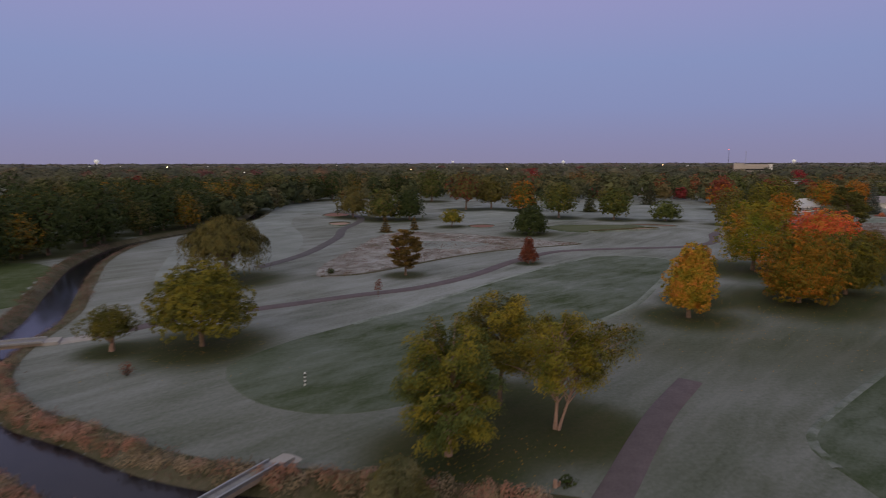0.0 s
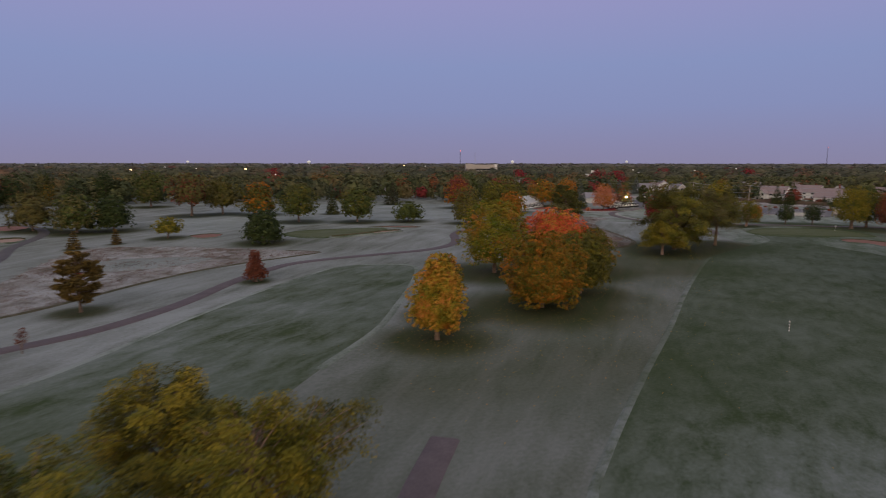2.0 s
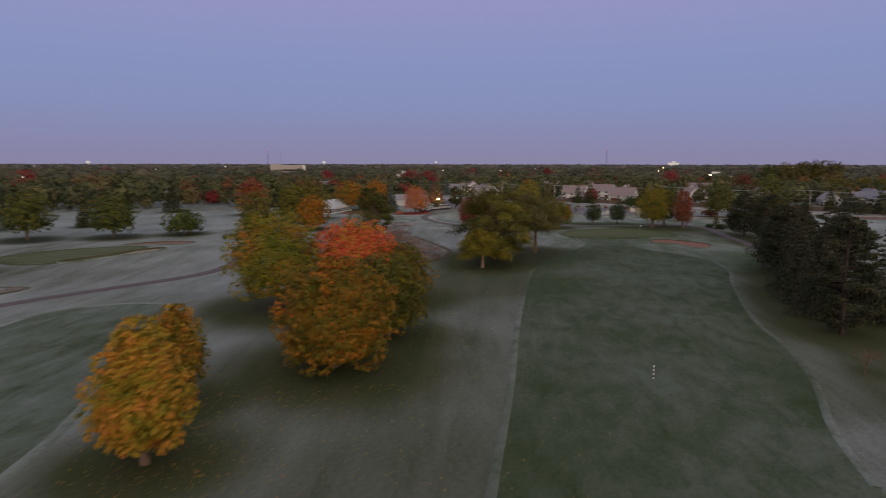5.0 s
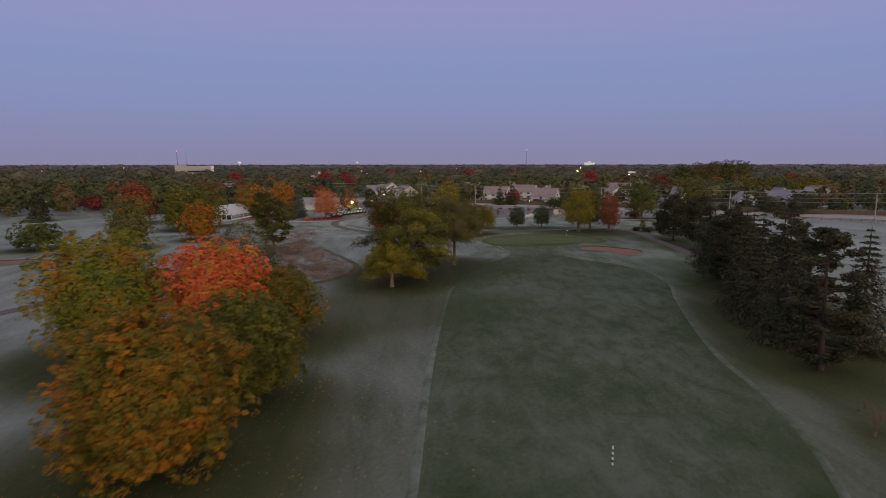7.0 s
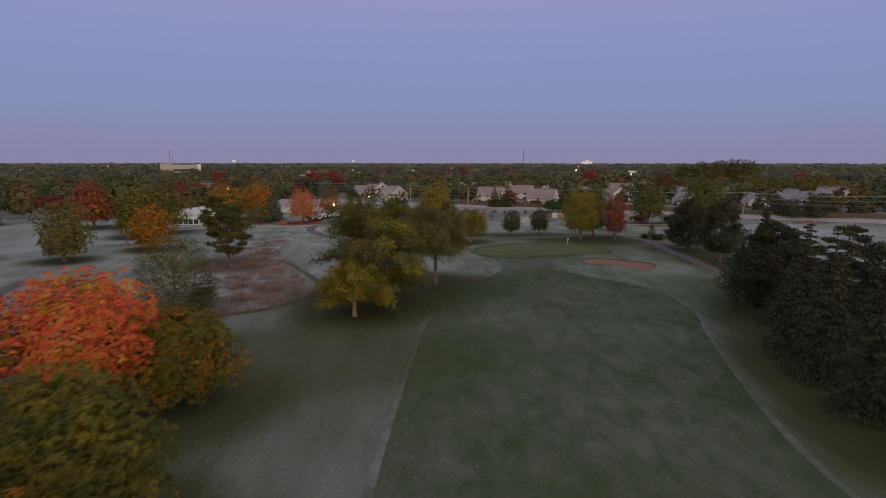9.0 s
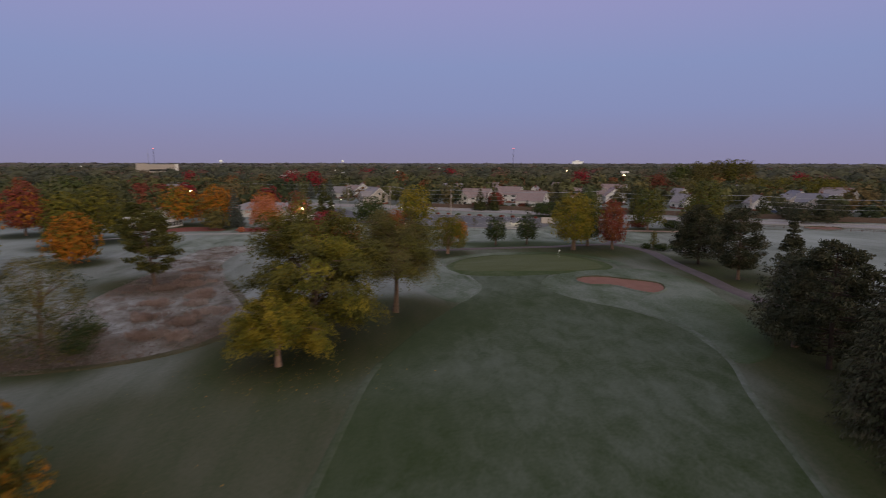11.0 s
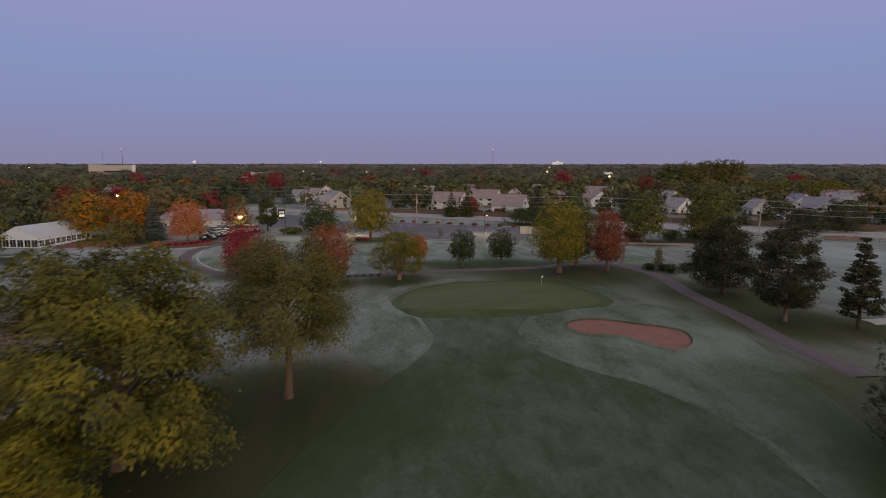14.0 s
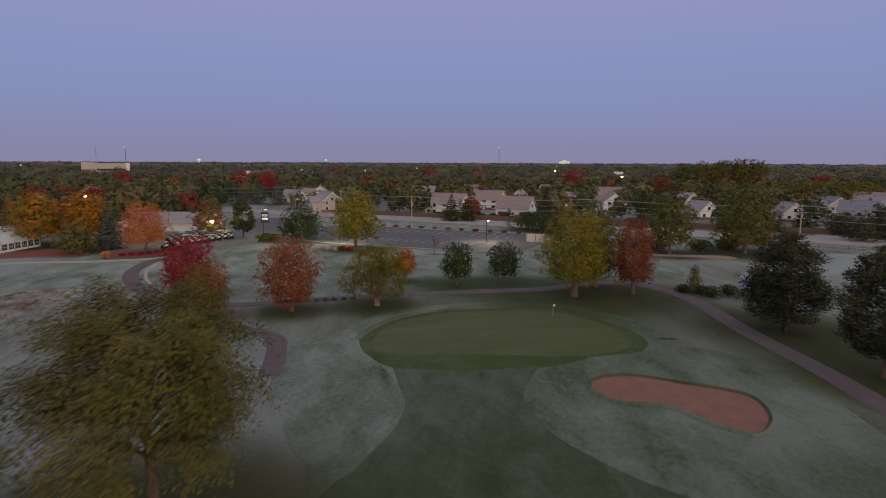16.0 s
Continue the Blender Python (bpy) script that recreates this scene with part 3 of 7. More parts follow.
# second green and bunkers beyond the native grass
sheet("putting_green", [(36, 207), (44, 214), (56, 211), (63, 204), (62, 197), (54, 192), (42, 194)], TURF_GREEN, 0.09, "distant putting green with dark edge", "green")
strip("fringe", [(35, 207), (44, 215.4), (57, 212.4), (64.5, 204), (63, 196), (54, 190.6), (41, 192.6)], 1.6, TURF_SHADE, 0.07, "dark fringe round a distant green", "fringe", closed=True)
bunker([(63, 212), (69, 214), (76, 212), (79, 205), (75, 200), (69, 203)], 0.05)
bunker([(46, 191), (55, 191.5), (66, 193.5), (67, 190.5), (58, 188.5), (47, 188)], 0.05, SAND_PALE, 0.4, "narrow pale sand bunker below a green")
bunker([(8, 211), (13, 213.5), (17, 211), (15, 205), (10, 205)], 0.05)
bunker([(-51, 250), (-50, 262), (-44, 263), (-40, 250), (-45, 243)], 0.05)
bunker([(-43, 223), (-38, 225.5), (-35, 221), (-37, 215), (-41, 216)], 0.05, SAND_PALE, 0.4, "small pale sand bunker by a cart path")
bunker([(309, 114), (316, 117), (323, 111), (318, 106), (311, 108)], 0.09)
sheet("bare_sand", [(258, 160), (264, 156.5), (269, 149), (273, 140), (276, 143), (272, 150), (267, 158), (262, 163)], SAND_PALE, 0.08, "strip of bare pale sand beside trees", "sand")
# matted native grass
NATIVE_1 = [(-25, 118), (-27, 132), (-25, 150), (-20, 185), (-14, 196), (-2, 192), (16, 183), (30, 172), (37, 165.5), (30, 161.5), (19, 156.5), (8, 149.5), (-2, 139), (-9, 130), (-17, 121)]
sheet("native_grass", NATIVE_1, TURF_NATIVE, 0.06, "matted russet native grass under frost", "native grass")
strip("native_edge", NATIVE_1[7:] + NATIVE_1[:1], 0.9, TURF_BANK, 0.1, "brown unmown edge of the native grass", "native grass")
sheet("frosted_clearing", [(-14, 164), (-8, 172), (4, 171), (12, 166), (4, 158), (-8, 156)], TURF_PALE, 0.1, "short frosted clearing within the native grass", "clearing")
NATIVE_2 = [(92, 150), (100, 145), (108, 143.5), (116, 146), (123, 152), (127, 160), (134, 178), (143, 196), (152, 206), (163, 214), (156, 222), (142, 212), (128, 196), (116, 184), (104, 170), (95, 160)]
sheet("native_grass", NATIVE_2, TURF_NATIVE, 0.06, "matted russet native grass under frost", "native grass")
strip("native_edge", NATIVE_2[:7], 1.2, TURF_BANK, 0.1, "brown unmown edge of the native grass", "native grass")
sheet("fairway", [(-99, 134), (-88, 131), (-80, 120), (-72, 104), (-69, 92), (-82, 84), (-100, 96), (-108, 118)], TURF_SHADE, 0.05, "unfrosted green turf across the creek", "fairway")
# creek banks and water
strip("creek_bank", [tuple(p) for p in CREEK[::3]], 15, TURF_BANK, 0.05, "rough russet grass on the banks of a creek", "bank", [(-5.2, -0.03), (-4.2, 0.05), (-3.3, 0.05), (-2.5, 0.05), (-1.5, 0.03), (0, 0.0), (1.5, 0.03), (2.5, 0.05), (3.3, 0.05), (4.2, 0.05), (5.2, -0.03)])
tagged(strip("creek_water", [tuple(p) for p in CREEK[::3]], 9, WATER, -0.85, "", "", [(-2.9, 0), (0, 0), (2.9, 0)], follow=False), "still dark creek water reflecting the dusk sky", "water", kind="structure")
# cart paths
PATHS = (
    ([(-46, 76), (-43, 80), (-36, 87), (-28, 92), (-16, 100), (-5, 106.5), (5, 118), (14, 134), (22, 145), (30, 151.5), (48, 155), (61, 158), (70, 163), (76, 170), (81, 182), (88, 192)], 2.3, ASPHALT),
    ([(-41, 128), (-38, 136), (-35, 148), (-33.5, 165), (-33, 184), (-35, 205), (-33, 232), (-38, 252), (-52, 275)], 2.6, ASPHALT_DARK),
    ([(5, 28), (11.5, 38.5), (15.8, 46), (20, 52.8), (25.2, 60)], 2.1, ASPHALT),
    ([(212, 252), (200, 243.5), (186, 238), (177, 229), (171.5, 218), (169, 206), (169.5, 194), (173, 186.5), (182, 180.5), (196, 170), (212, 156.5), (222, 152.5), (229, 147), (228, 142), (223, 134), (208, 122), (197, 112), (189, 105.5), (183, 99.5), (179.5, 96)], 2.6, ASPHALT),
    ([(170, 182), (166.6, 175.6), (166.6, 172), (167.2, 168.5), (166, 164.9), (162.1, 159.6), (158.5, 155.5)], 2.1, ASPHALT),
    ([(140, 262), (162, 257), (175, 246.5), (188, 240), (200, 243.5)], 1.6, CONCRETE),
    ([(229, 147), (240, 152), (252, 160), (262, 172), (266, 186)], 2.4, ASPHALT),
    ([(206, 98), (222, 84), (240, 60), (250, 30)], 2.4, CONCRETE),
)
for pts, w, mat in PATHS:
    strip("cart_path", pts, w, mat, 0.13, "narrow paved golf cart path, worn purple-grey asphalt", "cart path")
strip("cart_path_kerb", [(184, 234), (178, 226), (173.5, 216), (171.2, 206), (171.5, 196)], 0.35, CONCRETE, 0.2, "pale kerb on the bend of a cart path", "kerb")

# ---- parking lot, drive and road ----
LOT = [(226, 252), (231, 262), (246, 268), (262, 262), (270, 247), (277, 228), (284, 208), (282, 198), (270, 189), (252, 185), (243, 189), (236, 208), (229, 228)]
sheet("parking_lot", LOT, ASPHALT_LOT, 0.16, "empty asphalt parking lot with white stall lines", "parking lot")
sheet("forecourt", [(196, 254), (203, 248), (212, 250), (228, 240), (234, 252), (246, 264), (262, 300), (254, 306), (240, 290), (226, 276), (206, 272)], ASPHALT_LOT, 0.12, "asphalt cart yard and drive by the clubhouse", "yard")
ROAD = [(180, 700), (222, 520), (258, 400), (276, 325), (287, 288), (293, 265), (302, 222), (311, 180), (322, 138), (331, 105), (345, 40), (370, -60)]
strip("road", ROAD, 12.5, ASPHALT_ROAD, 0.14, "pale two-lane road along the course", "road")
for side in (-1, 1):
    strip("kerb", [(x + side * 6.4, y + side * 1.4) for x, y in ROAD], 0.35, CONCRETE, 0.2, "concrete kerb of the road", "kerb", [(-0.18, -0.1), (-0.17, 0.1), (0.17, 0.1), (0.18, -0.1)], 4)
strip("pavement", [(x + 9.4, y + 2.1) for x, y in ROAD], 1.6, CONCRETE, 0.14, "narrow concrete pavement beside the road", "pavement", step=4)
strip("road_line", ROAD, 0.2, LINE, 0.19, "faded centre line on the road", "road line", [(-0.1, 0), (0.1, 0)], 4)
strip("road", [(300, 232), (330, 250), (372, 262), (430, 268)], 7, ASPHALT_ROAD, 0.12, "side street among houses", "road")
strip("road", [(326, 128), (350, 132), (372, 128), (420, 110)], 6, ASPHALT_ROAD, 0.12, "side street among houses", "road")
U, W = Vector((0.30, -0.954)), Vector((0.954, 0.30))


def stall_lines():
    """Stall marks in three rows beside the hedge and across the lot."""
    for row, (sx, sy, n, length) in enumerate(((266.0, 247.0, 17, 5.2), (254.0, 245.0, 18, 9.6), (240.5, 228.0, 12, 5.2))):
        for i in range(n):
            px, py = sx + U.x * 2.75 * i, sy + U.y * 2.75 * i
            a, b = Vector((px, py)), Vector((px, py)) + W * length
            s = U * 0.07
            z = [height(q.x, q.y) + 0.24 for q in (a, b)]
            me = mesh_object("stall_line", [(a.x - s.x, a.y - s.y, z[0]), (a.x + s.x, a.y + s.y, z[0]), (b.x + s.x, b.y + s.y, z[1]), (b.x - s.x, b.y - s.y, z[1])], [(0, 1, 2, 3)], LINE)
            tagged(me, "white painted stall line on the asphalt", "stall line", "stall lines in the lot", "structure")


stall_lines()

# ---- trees ----


def leaf_mesh(name, P, N, size, material, aspect=0.6, fold=0.25, along=None, tint=None, rng=None, corners=4):
    """Many small folded leaves (or sprays) at P, facing N; along: the way their long axis lies."""
    n = len(P)
    N = N / (np.linalg.norm(N, axis=1)[:, None] + 1e-9)
    a = rng.normal(size=(n, 3)) if along is None else along
    t1 = a - N * np.sum(a * N, 1)[:, None]
    t1 /= np.linalg.norm(t1, axis=1)[:, None] + 1e-9
    t2 = np.cross(N, t1)
    s = (size * rng.uniform(0.65, 1.35, n))[:, None]
    f = N * s * fold
    w = t2 * s * aspect
    V = np.stack([P - t1 * s - f, P + w - f * 0.3 + t1 * s * 0.1, P + t1 * s - f, P - w - f * 0.3 + t1 * s * 0.1][4 - corners:], 1).reshape(-1, 3)
    me = bpy.data.meshes.new(name)
    me.vertices.add(corners * n), me.loops.add(corners * n), me.polygons.add(n)
    me.vertices.foreach_set("co", V.astype(np.float32).ravel())
    me.loops.foreach_set("vertex_index", np.arange(corners * n, dtype=np.int32))
    me.polygons.foreach_set("loop_start", np.arange(0, corners * n, corners, dtype=np.int32))
    me.update(calc_edges=True)
    if tint is not None:
        me.attributes.new("tint", "FLOAT", "FACE").data.foreach_set("value", np.asarray(tint, np.float32))
    me.materials.append(material)
    return me


def tube(V, F, pts, radii, sides=7):
    pts = np.array(pts, float)
    t = np.gradient(pts, axis=0)
    base = len(V)
    for p, d, r in zip(pts, t, radii):
        d = d / (np.linalg.norm(d) + 1e-9)
        u = np.cross(d, (0.31, 0.95, 0.05))
        u /= np.linalg.norm(u) + 1e-9
        v = np.cross(d, u)
        for k in range(sides):
            g = 2 * math.pi * k / sides
            V.append(p + r * (u * math.cos(g) + v * math.sin(g)))
    for i in range(len(pts) - 1):
        for k in range(sides):
            q = base + i * sides
            F.append((q + k, q + (k + 1) % sides, q + sides + (k + 1) % sides, q + sides + k))


PROFILES = {
    "round": lambda h: np.sqrt(np.clip(1 - (2 * h - 1) ** 2, 0, 1)),
    "egg": lambda h: np.sqrt(np.clip(1 - (2 * h ** 0.72 - 1) ** 2, 0, 1)),
    "flame": lambda h: np.sin(math.pi * np.clip(h, 0.02, 0.98) ** 0.68) ** 0.72 * (1 - 0.18 * h),
    "skirt": lambda h: np.clip(0.86 + 0.9 * h, 0, 1) * np.sqrt(np.clip(1 - np.clip((h - 0.22) / 0.8, 0, 1) ** 2, 0, 1)),
    "vase": lambda h: np.sqrt(np.clip(1 - (2 * h ** 1.35 - 1) ** 2, 0, 1)) * (0.55 + 0.45 * h),
    "cone": lambda h: np.clip(1.02 - h, 0.04, 1) ** 0.8 * np.clip(0.55 + 2.5 * h, 0, 1),
    "column": lambda h: np.sqrt(np.clip(1 - (2 * h - 1) ** 4, 0, 1)) * (1 - 0.35 * h),
    "dome": lambda h: np.sqrt(np.clip(1 - h ** 2, 0, 1)) * np.clip(0.75 + 1.5 * h, 0, 1),
}


def broadleaf(name, x, y, top, rad, base, material, seed, label, category="tree", shape="egg", n=7000, size=0.24, lobes=46, lobe=0.30, flat=0.85,
              bark=BARK, trunks=1, loose=0.0, droop=0.0, lean=(0.0, 0.0), group="", limb_show=0.55, second=None, share=0.35, canopy=1.0, tr=None, rough=0.14):
    """A broad-leaved tree: tapered trunk with limbs, and a crown of leaves on many billowing boughs."""
    rng = np.random.default_rng(seed)
    root = thing(name, x, y, None, 0, label, category, group)
    if size < 0.26:
        n, size = int(n * 2.3), size * 0.68
    H = top - base
    h = (np.arange(lobes) + rng.uniform(0, 1, lobes)) / lobes
    h = 0.06 + 0.86 * h
    ang = np.arange(lobes) * 2.39996 + rng.uniform(-0.5, 0.5, lobes)
    prof = PROFILES[shape](h) * (1 + rough * np.sin(2 * ang + seed + 3 * h) + 0.6 * rough * np.sin(3 * ang + 2 * seed - 5 * h))
    lr = rad * lobe * rng.uniform(0.66, 1.42, lobes) * (0.62 + 0.38 * prof)
    rr = np.clip(prof * rad - lr * 0.75, 0, None) * rng.uniform(0.42, 1.06, lobes) ** 0.6
    C = np.stack([rr * np.cos(ang) + lean[0] * h, rr * np.sin(ang) + lean[1] * h, base + H * h - lr * 0.25 * (h > 0.8) + droop * 0], 1)
    C[:, 2] = np.minimum(C[:, 2], top - lr * flat * 0.92)
    C[:, 2] = np.maximum(C[:, 2], base + lr * flat * 0.5)
    if droop or loose > 0.3:
        m = int(n * 1.9)
        k = rng.choice(lobes, m, p=np.minimum(lr, 0.2 * rad) ** 2 / np.sum(np.minimum(lr, 0.2 * rad) ** 2))
        d = rng.normal(size=(m, 3))
        d /= np.linalg.norm(d, axis=1)[:, None]
        # boughs are uneven: each has its own bumps
        bump = 1 + 0.20 * np.sin(d[:, 0] * 5 + k * 1.7) * np.sin(d[:, 1] * 5.3 + k) + 0.14 * np.sin(d[:, 2] * 9 + k * 2.1)
        r = lr[k] * bump * (1.04 - (0.10 + 0.55 * loose) * rng.uniform(0, 1, m) ** 1.6)
        P = C[k] + d * r[:, None] * np.array([1, 1, flat])
        if droop:
            low = np.clip(-d[:, 2] + 0.35, 0, 1)
            P[:, 2] -= low * droop * rng.uniform(0, 1, m)
        keep = np.ones(m, bool)
        for j in range(lobes):
            q = (P - C[j]) / np.array([1, 1, flat]) / lr[j]
            keep &= ~((np.sum(q * q, 1) < 0.52) & (k != j) & (rng.uniform(0, 1, m) < 0.9))
        keep &= P[:, 2] > max(0.35, base - droop)
        P, d, k = P[keep][:n], d[keep][:n], k[keep][:n]
        N = d * 1.1 + rng.normal(size=P.shape) * 0.45 + np.array([0, 0, 0.45])
    else:
        # twig clumps stand out over every bough, each a tuft of leaves turned to the sky, with dark gaps between
        area = 4 * math.pi * (2 * rad * rad + 0.25 * H * H) / 3
        cr = 0.07 + 0.045 * rad
        K = int(min(n / 9, 0.5 * area / cr ** 2))
        m = K * 6
        kc = rng.choice(lobes, m, p=lr ** 2 / np.sum(lr ** 2))
        dc = rng.normal(size=(m, 3)) + np.array([0, 0, 0.25])
        dc /= np.linalg.norm(dc, axis=1)[:, None]
        T = C[kc] + dc * (lr[kc] * rng.uniform(0.78, 1.12, m))[:, None] * np.array([1, 1, flat])
        keep = T[:, 2] > max(0.5, base)
        for j in range(lobes):
            q = (T - C[j]) / np.array([1, 1, flat]) / lr[j]
            keep &= ~((np.sum(q * q, 1) < 0.6) & (kc != j))
        T, dc, kc = T[keep][:K], dc[keep][:K], kc[keep][:K]
        K = len(T)
        cr = max(cr, 0.6 * math.sqrt(area / K)) * rng.uniform(0.7, 1.4, K)
        j = rng.integers(0, K, n)
        d = rng.normal(size=(n, 3)) * 0.6 + dc[j] * 0.65 + np.array([0, 0, 0.5])
        d /= np.linalg.norm(d, axis=1)[:, None]
        P = T[j] + d * (cr[j] * rng.uniform(0.45, 1.0, n) ** 0.6)[:, None] * np.array([1.05, 1.05, 0.8])
        k = kc[j]
        N = d + dc[j] * 0.2 + rng.normal(size=P.shape) * 0.28 + np.array([0, 0, 0.25])
    along = None
    if droop:
        along = rng.normal(size=P.shape) * 0.4 + np.array([0, 0, -1.0])
        N = d * np.array([1, 1, 0.3]) + rng.normal(size=P.shape) * 0.5
    if second is None:
        sets = ((np.ones(len(P), bool), material),)
    else:
        pick = rng.uniform(0, 1, lobes) < share
        sets = ((~pick[k], material), (pick[k], second))
    spread = np.full(len(P), size)
    if loose <= 0.3 and not droop and lobes >= 44:
        # larger shaded leaves fill the heart of the crown
        q = int(0.2 * len(P))
        hq, aq = rng.uniform(0.08, 0.92, q), rng.uniform(0, 2 * math.pi, q)
        rq = PROFILES[shape](hq) * rad * rng.uniform(0.55, 0.76, q)
        Q = np.stack([rq * np.cos(aq) + lean[0] * hq, rq * np.sin(aq) + lean[1] * hq, base + H * hq * 0.94], 1)
        Q = Q[Q[:, 2] > 0.5]
        q = len(Q)
        P, N = np.vstack([P, Q]), np.vstack([N, Q - np.array([0, 0, base + 0.3 * H]) + rng.normal(size=Q.shape) * 0.3])
        k, spread = np.append(k, rng.integers(0, lobes, q)), np.append(spread, np.full(q, size * 2.0))
        sets = tuple((np.append(s, rng.uniform(0, 1, q) < (1 if len(sets) == 1 else share if i else 1 - share)), mt) for i, (s, mt) in enumerate(sets))
    for s, mt in sets:
        if s.sum() < 3:
            continue
        ob = new("crown", leaf_mesh("crown", P[s], N[s], spread[s], mt, 0.62 if not droop else 0.42, along=None if along is None else along[s], rng=rng, corners=4 if droop else 3))
        ob.parent = root
    V, F = [], []
    tr = tr or 0.020 * top + 0.06
    for q in range(trunks):
        a = 2 * math.pi * q / trunks + seed
        off = np.array([math.cos(a), math.sin(a), 0]) * (0.0 if trunks == 1 else 1.0)
        zt = base + H * 0.62
        spread = 0.10 * top if trunks > 1 else 0.02 * top
        pts = [off * 0.12 + off * spread * f ** 1.3 + np.array([lean[0] * 0.5 * f + 0.10 * math.sin(5 * f + seed), lean[1] * 0.5 * f + 0.10 * math.cos(4 * f + seed), zt * f - 0.25 * (f == 0)]) for f in (0, 0.06, 0.2, 0.4, 0.6, 0.8, 1)]
        tube(V, F, pts, [tr * w for w in (1.5, 1.15, 0.95, 0.85, 0.66, 0.45, 0.22)], 9)
        pts = np.array(pts)
        for j in rng.choice(lobes, min(lobes, 12 if trunks == 1 else 8), replace=False):
            f = np.clip((C[j][2] - base * 0.7) / (zt + 1e-6), max(0.45, 0.9 * base / zt), 0.95) * rng.uniform(0.72, 0.95)
            i = f * 6
            p0 = pts[min(int(i), 5)] * (1 - i % 1) + pts[min(int(i) + 1, 6)] * (i % 1)
            p2 = C[j]
            p1 = (p0 + p2) / 2 + np.array([0, 0, 0.06 * top])
            bez = [(1 - t) ** 2 * p0 + 2 * t * (1 - t) * p1 + t * t * p2 for t in (0, 0.25, 0.5, 0.75, 1)]
            tube(V, F, bez, [tr * w for w in (0.42, 0.34, 0.26, 0.18, 0.07)], 6)
    mesh_object("trunk", V, F, bark, root, smooth=True)
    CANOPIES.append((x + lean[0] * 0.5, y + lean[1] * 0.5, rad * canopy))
    return root


def layered(name, x, y, top, rad, base, material, second, seed, label, category="tree", boughs=36, clumps=7, n=26000, size=0.2, sag=0.22, share=0.4, bark=BARK, tr=None, fork=0.3, inner=0.35, puff=0.15, lean=(0.0, 0.0), canopy=1.2, shape="egg", rough=0.14, limb=1.0):
    """An open tree: arching boughs that carry layered, drooping sprays, lighter at the tips, with gaps between."""
    n, size = int(n * 1.75), size * 0.84
    rng = np.random.default_rng(seed)
    root = thing(name, x, y, None, 0, label, category)
    H = top - base
    tr = tr or 0.018 * top + 0.05
    V, F, C, R, D, B = [], [], [], [], [], []
    zt = base + H * 0.55
    trunk = lambda z: np.array([lean[0] * 0.62 * z / top + 0.12 * math.sin(0.5 * z + seed), lean[1] * 0.62 * z / top + 0.12 * math.cos(0.4 * z + seed), z])
    tube(V, F, [trunk(z) - np.array([0, 0, 0.25 * (z == 0)]) for z in np.linspace(0, zt, 8)], [tr * w for w in (1.5, 1.1, 0.95, 0.85, 0.7, 0.55, 0.4, 0.2)], 9)
    for i in range(boughs):
        h = 0.05 + 0.91 * (i + rng.uniform(0, 1)) / boughs
        g = i * 2.39996 + rng.uniform(-0.5, 0.5)
        L = rad * float(PROFILES[shape](np.array(h))) * rng.uniform(0.74, 1.04) * (1 + rough * math.sin(2 * g + seed))
        out = np.array([math.cos(g), math.sin(g), 0.0])
        p0 = trunk(base * (1 - fork) + (zt - base * (1 - fork)) * np.clip(h * 0.85, 0, 1))
        p2 = np.array([lean[0] * h, lean[1] * h, 0]) + out * L + np.array([0, 0, base + H * h - 0.5 * puff * rad])
        p1 = (p0 + p2) / 2 + np.array([0, 0, 0.16 * rad + 0.10 * L])
        q = lambda s: (1 - s) ** 2 * p0 + 2 * s * (1 - s) * p1 + s * s * p2
        tube(V, F, [q(s) for s in (0, 0.25, 0.5, 0.75, 0.97)], [tr * limb * w for w in (0.32, 0.23, 0.16, 0.10, 0.04)], 6)
        side = np.array([-out[1], out[0], 0])
        for c in range(clumps):
            s = inner + (1.0 - inner) * (c + rng.uniform(0.2, 1)) / clumps
            off = rng.uniform(-1, 1) * 0.30 * L * (0.4 + 0.6 * s)
            C.append(q(s) + side * off + np.array([0, 0, rng.uniform(-0.02, 0.05) * rad - 0.25 * sag * abs(off)]))
            R.append(rad * puff * rng.uniform(0.7, 1.35) * (0.75 + 0.25 * s))
            D.append(out + side * off / (L + 0.1))
            B.append(i)
            if c % 2 == 0:
                tube(V, F, [q(max(s - 0.15, 0.05)), C[-1]], [tr * limb * 0.09, tr * limb * 0.03], 4)
    C, R, D, B = np.array(C), np.array(R), np.array(D), np.array(B)
    k = rng.choice(len(C), n, p=R ** 2 / np.sum(R ** 2))
    d = rng.normal(size=(n, 3))
    d /= np.linalg.norm(d, axis=1)[:, None]
    r = R[k] * rng.uniform(0.2, 1.0, n) ** 0.45
    P = C[k] + d * r[:, None] * np.array([1.15, 1.15, 0.5]) + D[k] * (r * rng.uniform(0, 0.5, n))[:, None]
    away = np.linalg.norm((P - C[k])[:, :2], axis=1) / R[k]
    P[:, 2] -= sag * R[k] * away ** 2 * rng.uniform(0.4, 1.5, n)
    up = P[:, 2] > 0.5
    P, kk = P[up], k[up]
    along = np.zeros((len(P), 3)) + rng.normal(size=(len(P), 3)) * 0.95 + np.column_stack([P[:, :2] / rad, np.full(len(P), -0.55 - sag)])
    N = rng.normal(size=P.shape) * 0.42 + np.column_stack([P[:, :2] / rad * 0.7, np.full(len(P), 0.9)])
    pick = (rng.uniform(0, 1, len(C)) < share)[kk]
    for s, mt in ((~pick, material), (pick, second)):
        ob = new("crown", leaf_mesh("crown", P[s], N[s], size, mt, 0.52, 0.3, along[s], rng=rng))
        ob.parent = root
    mesh_object("trunk", V, F, bark, root, smooth=True)
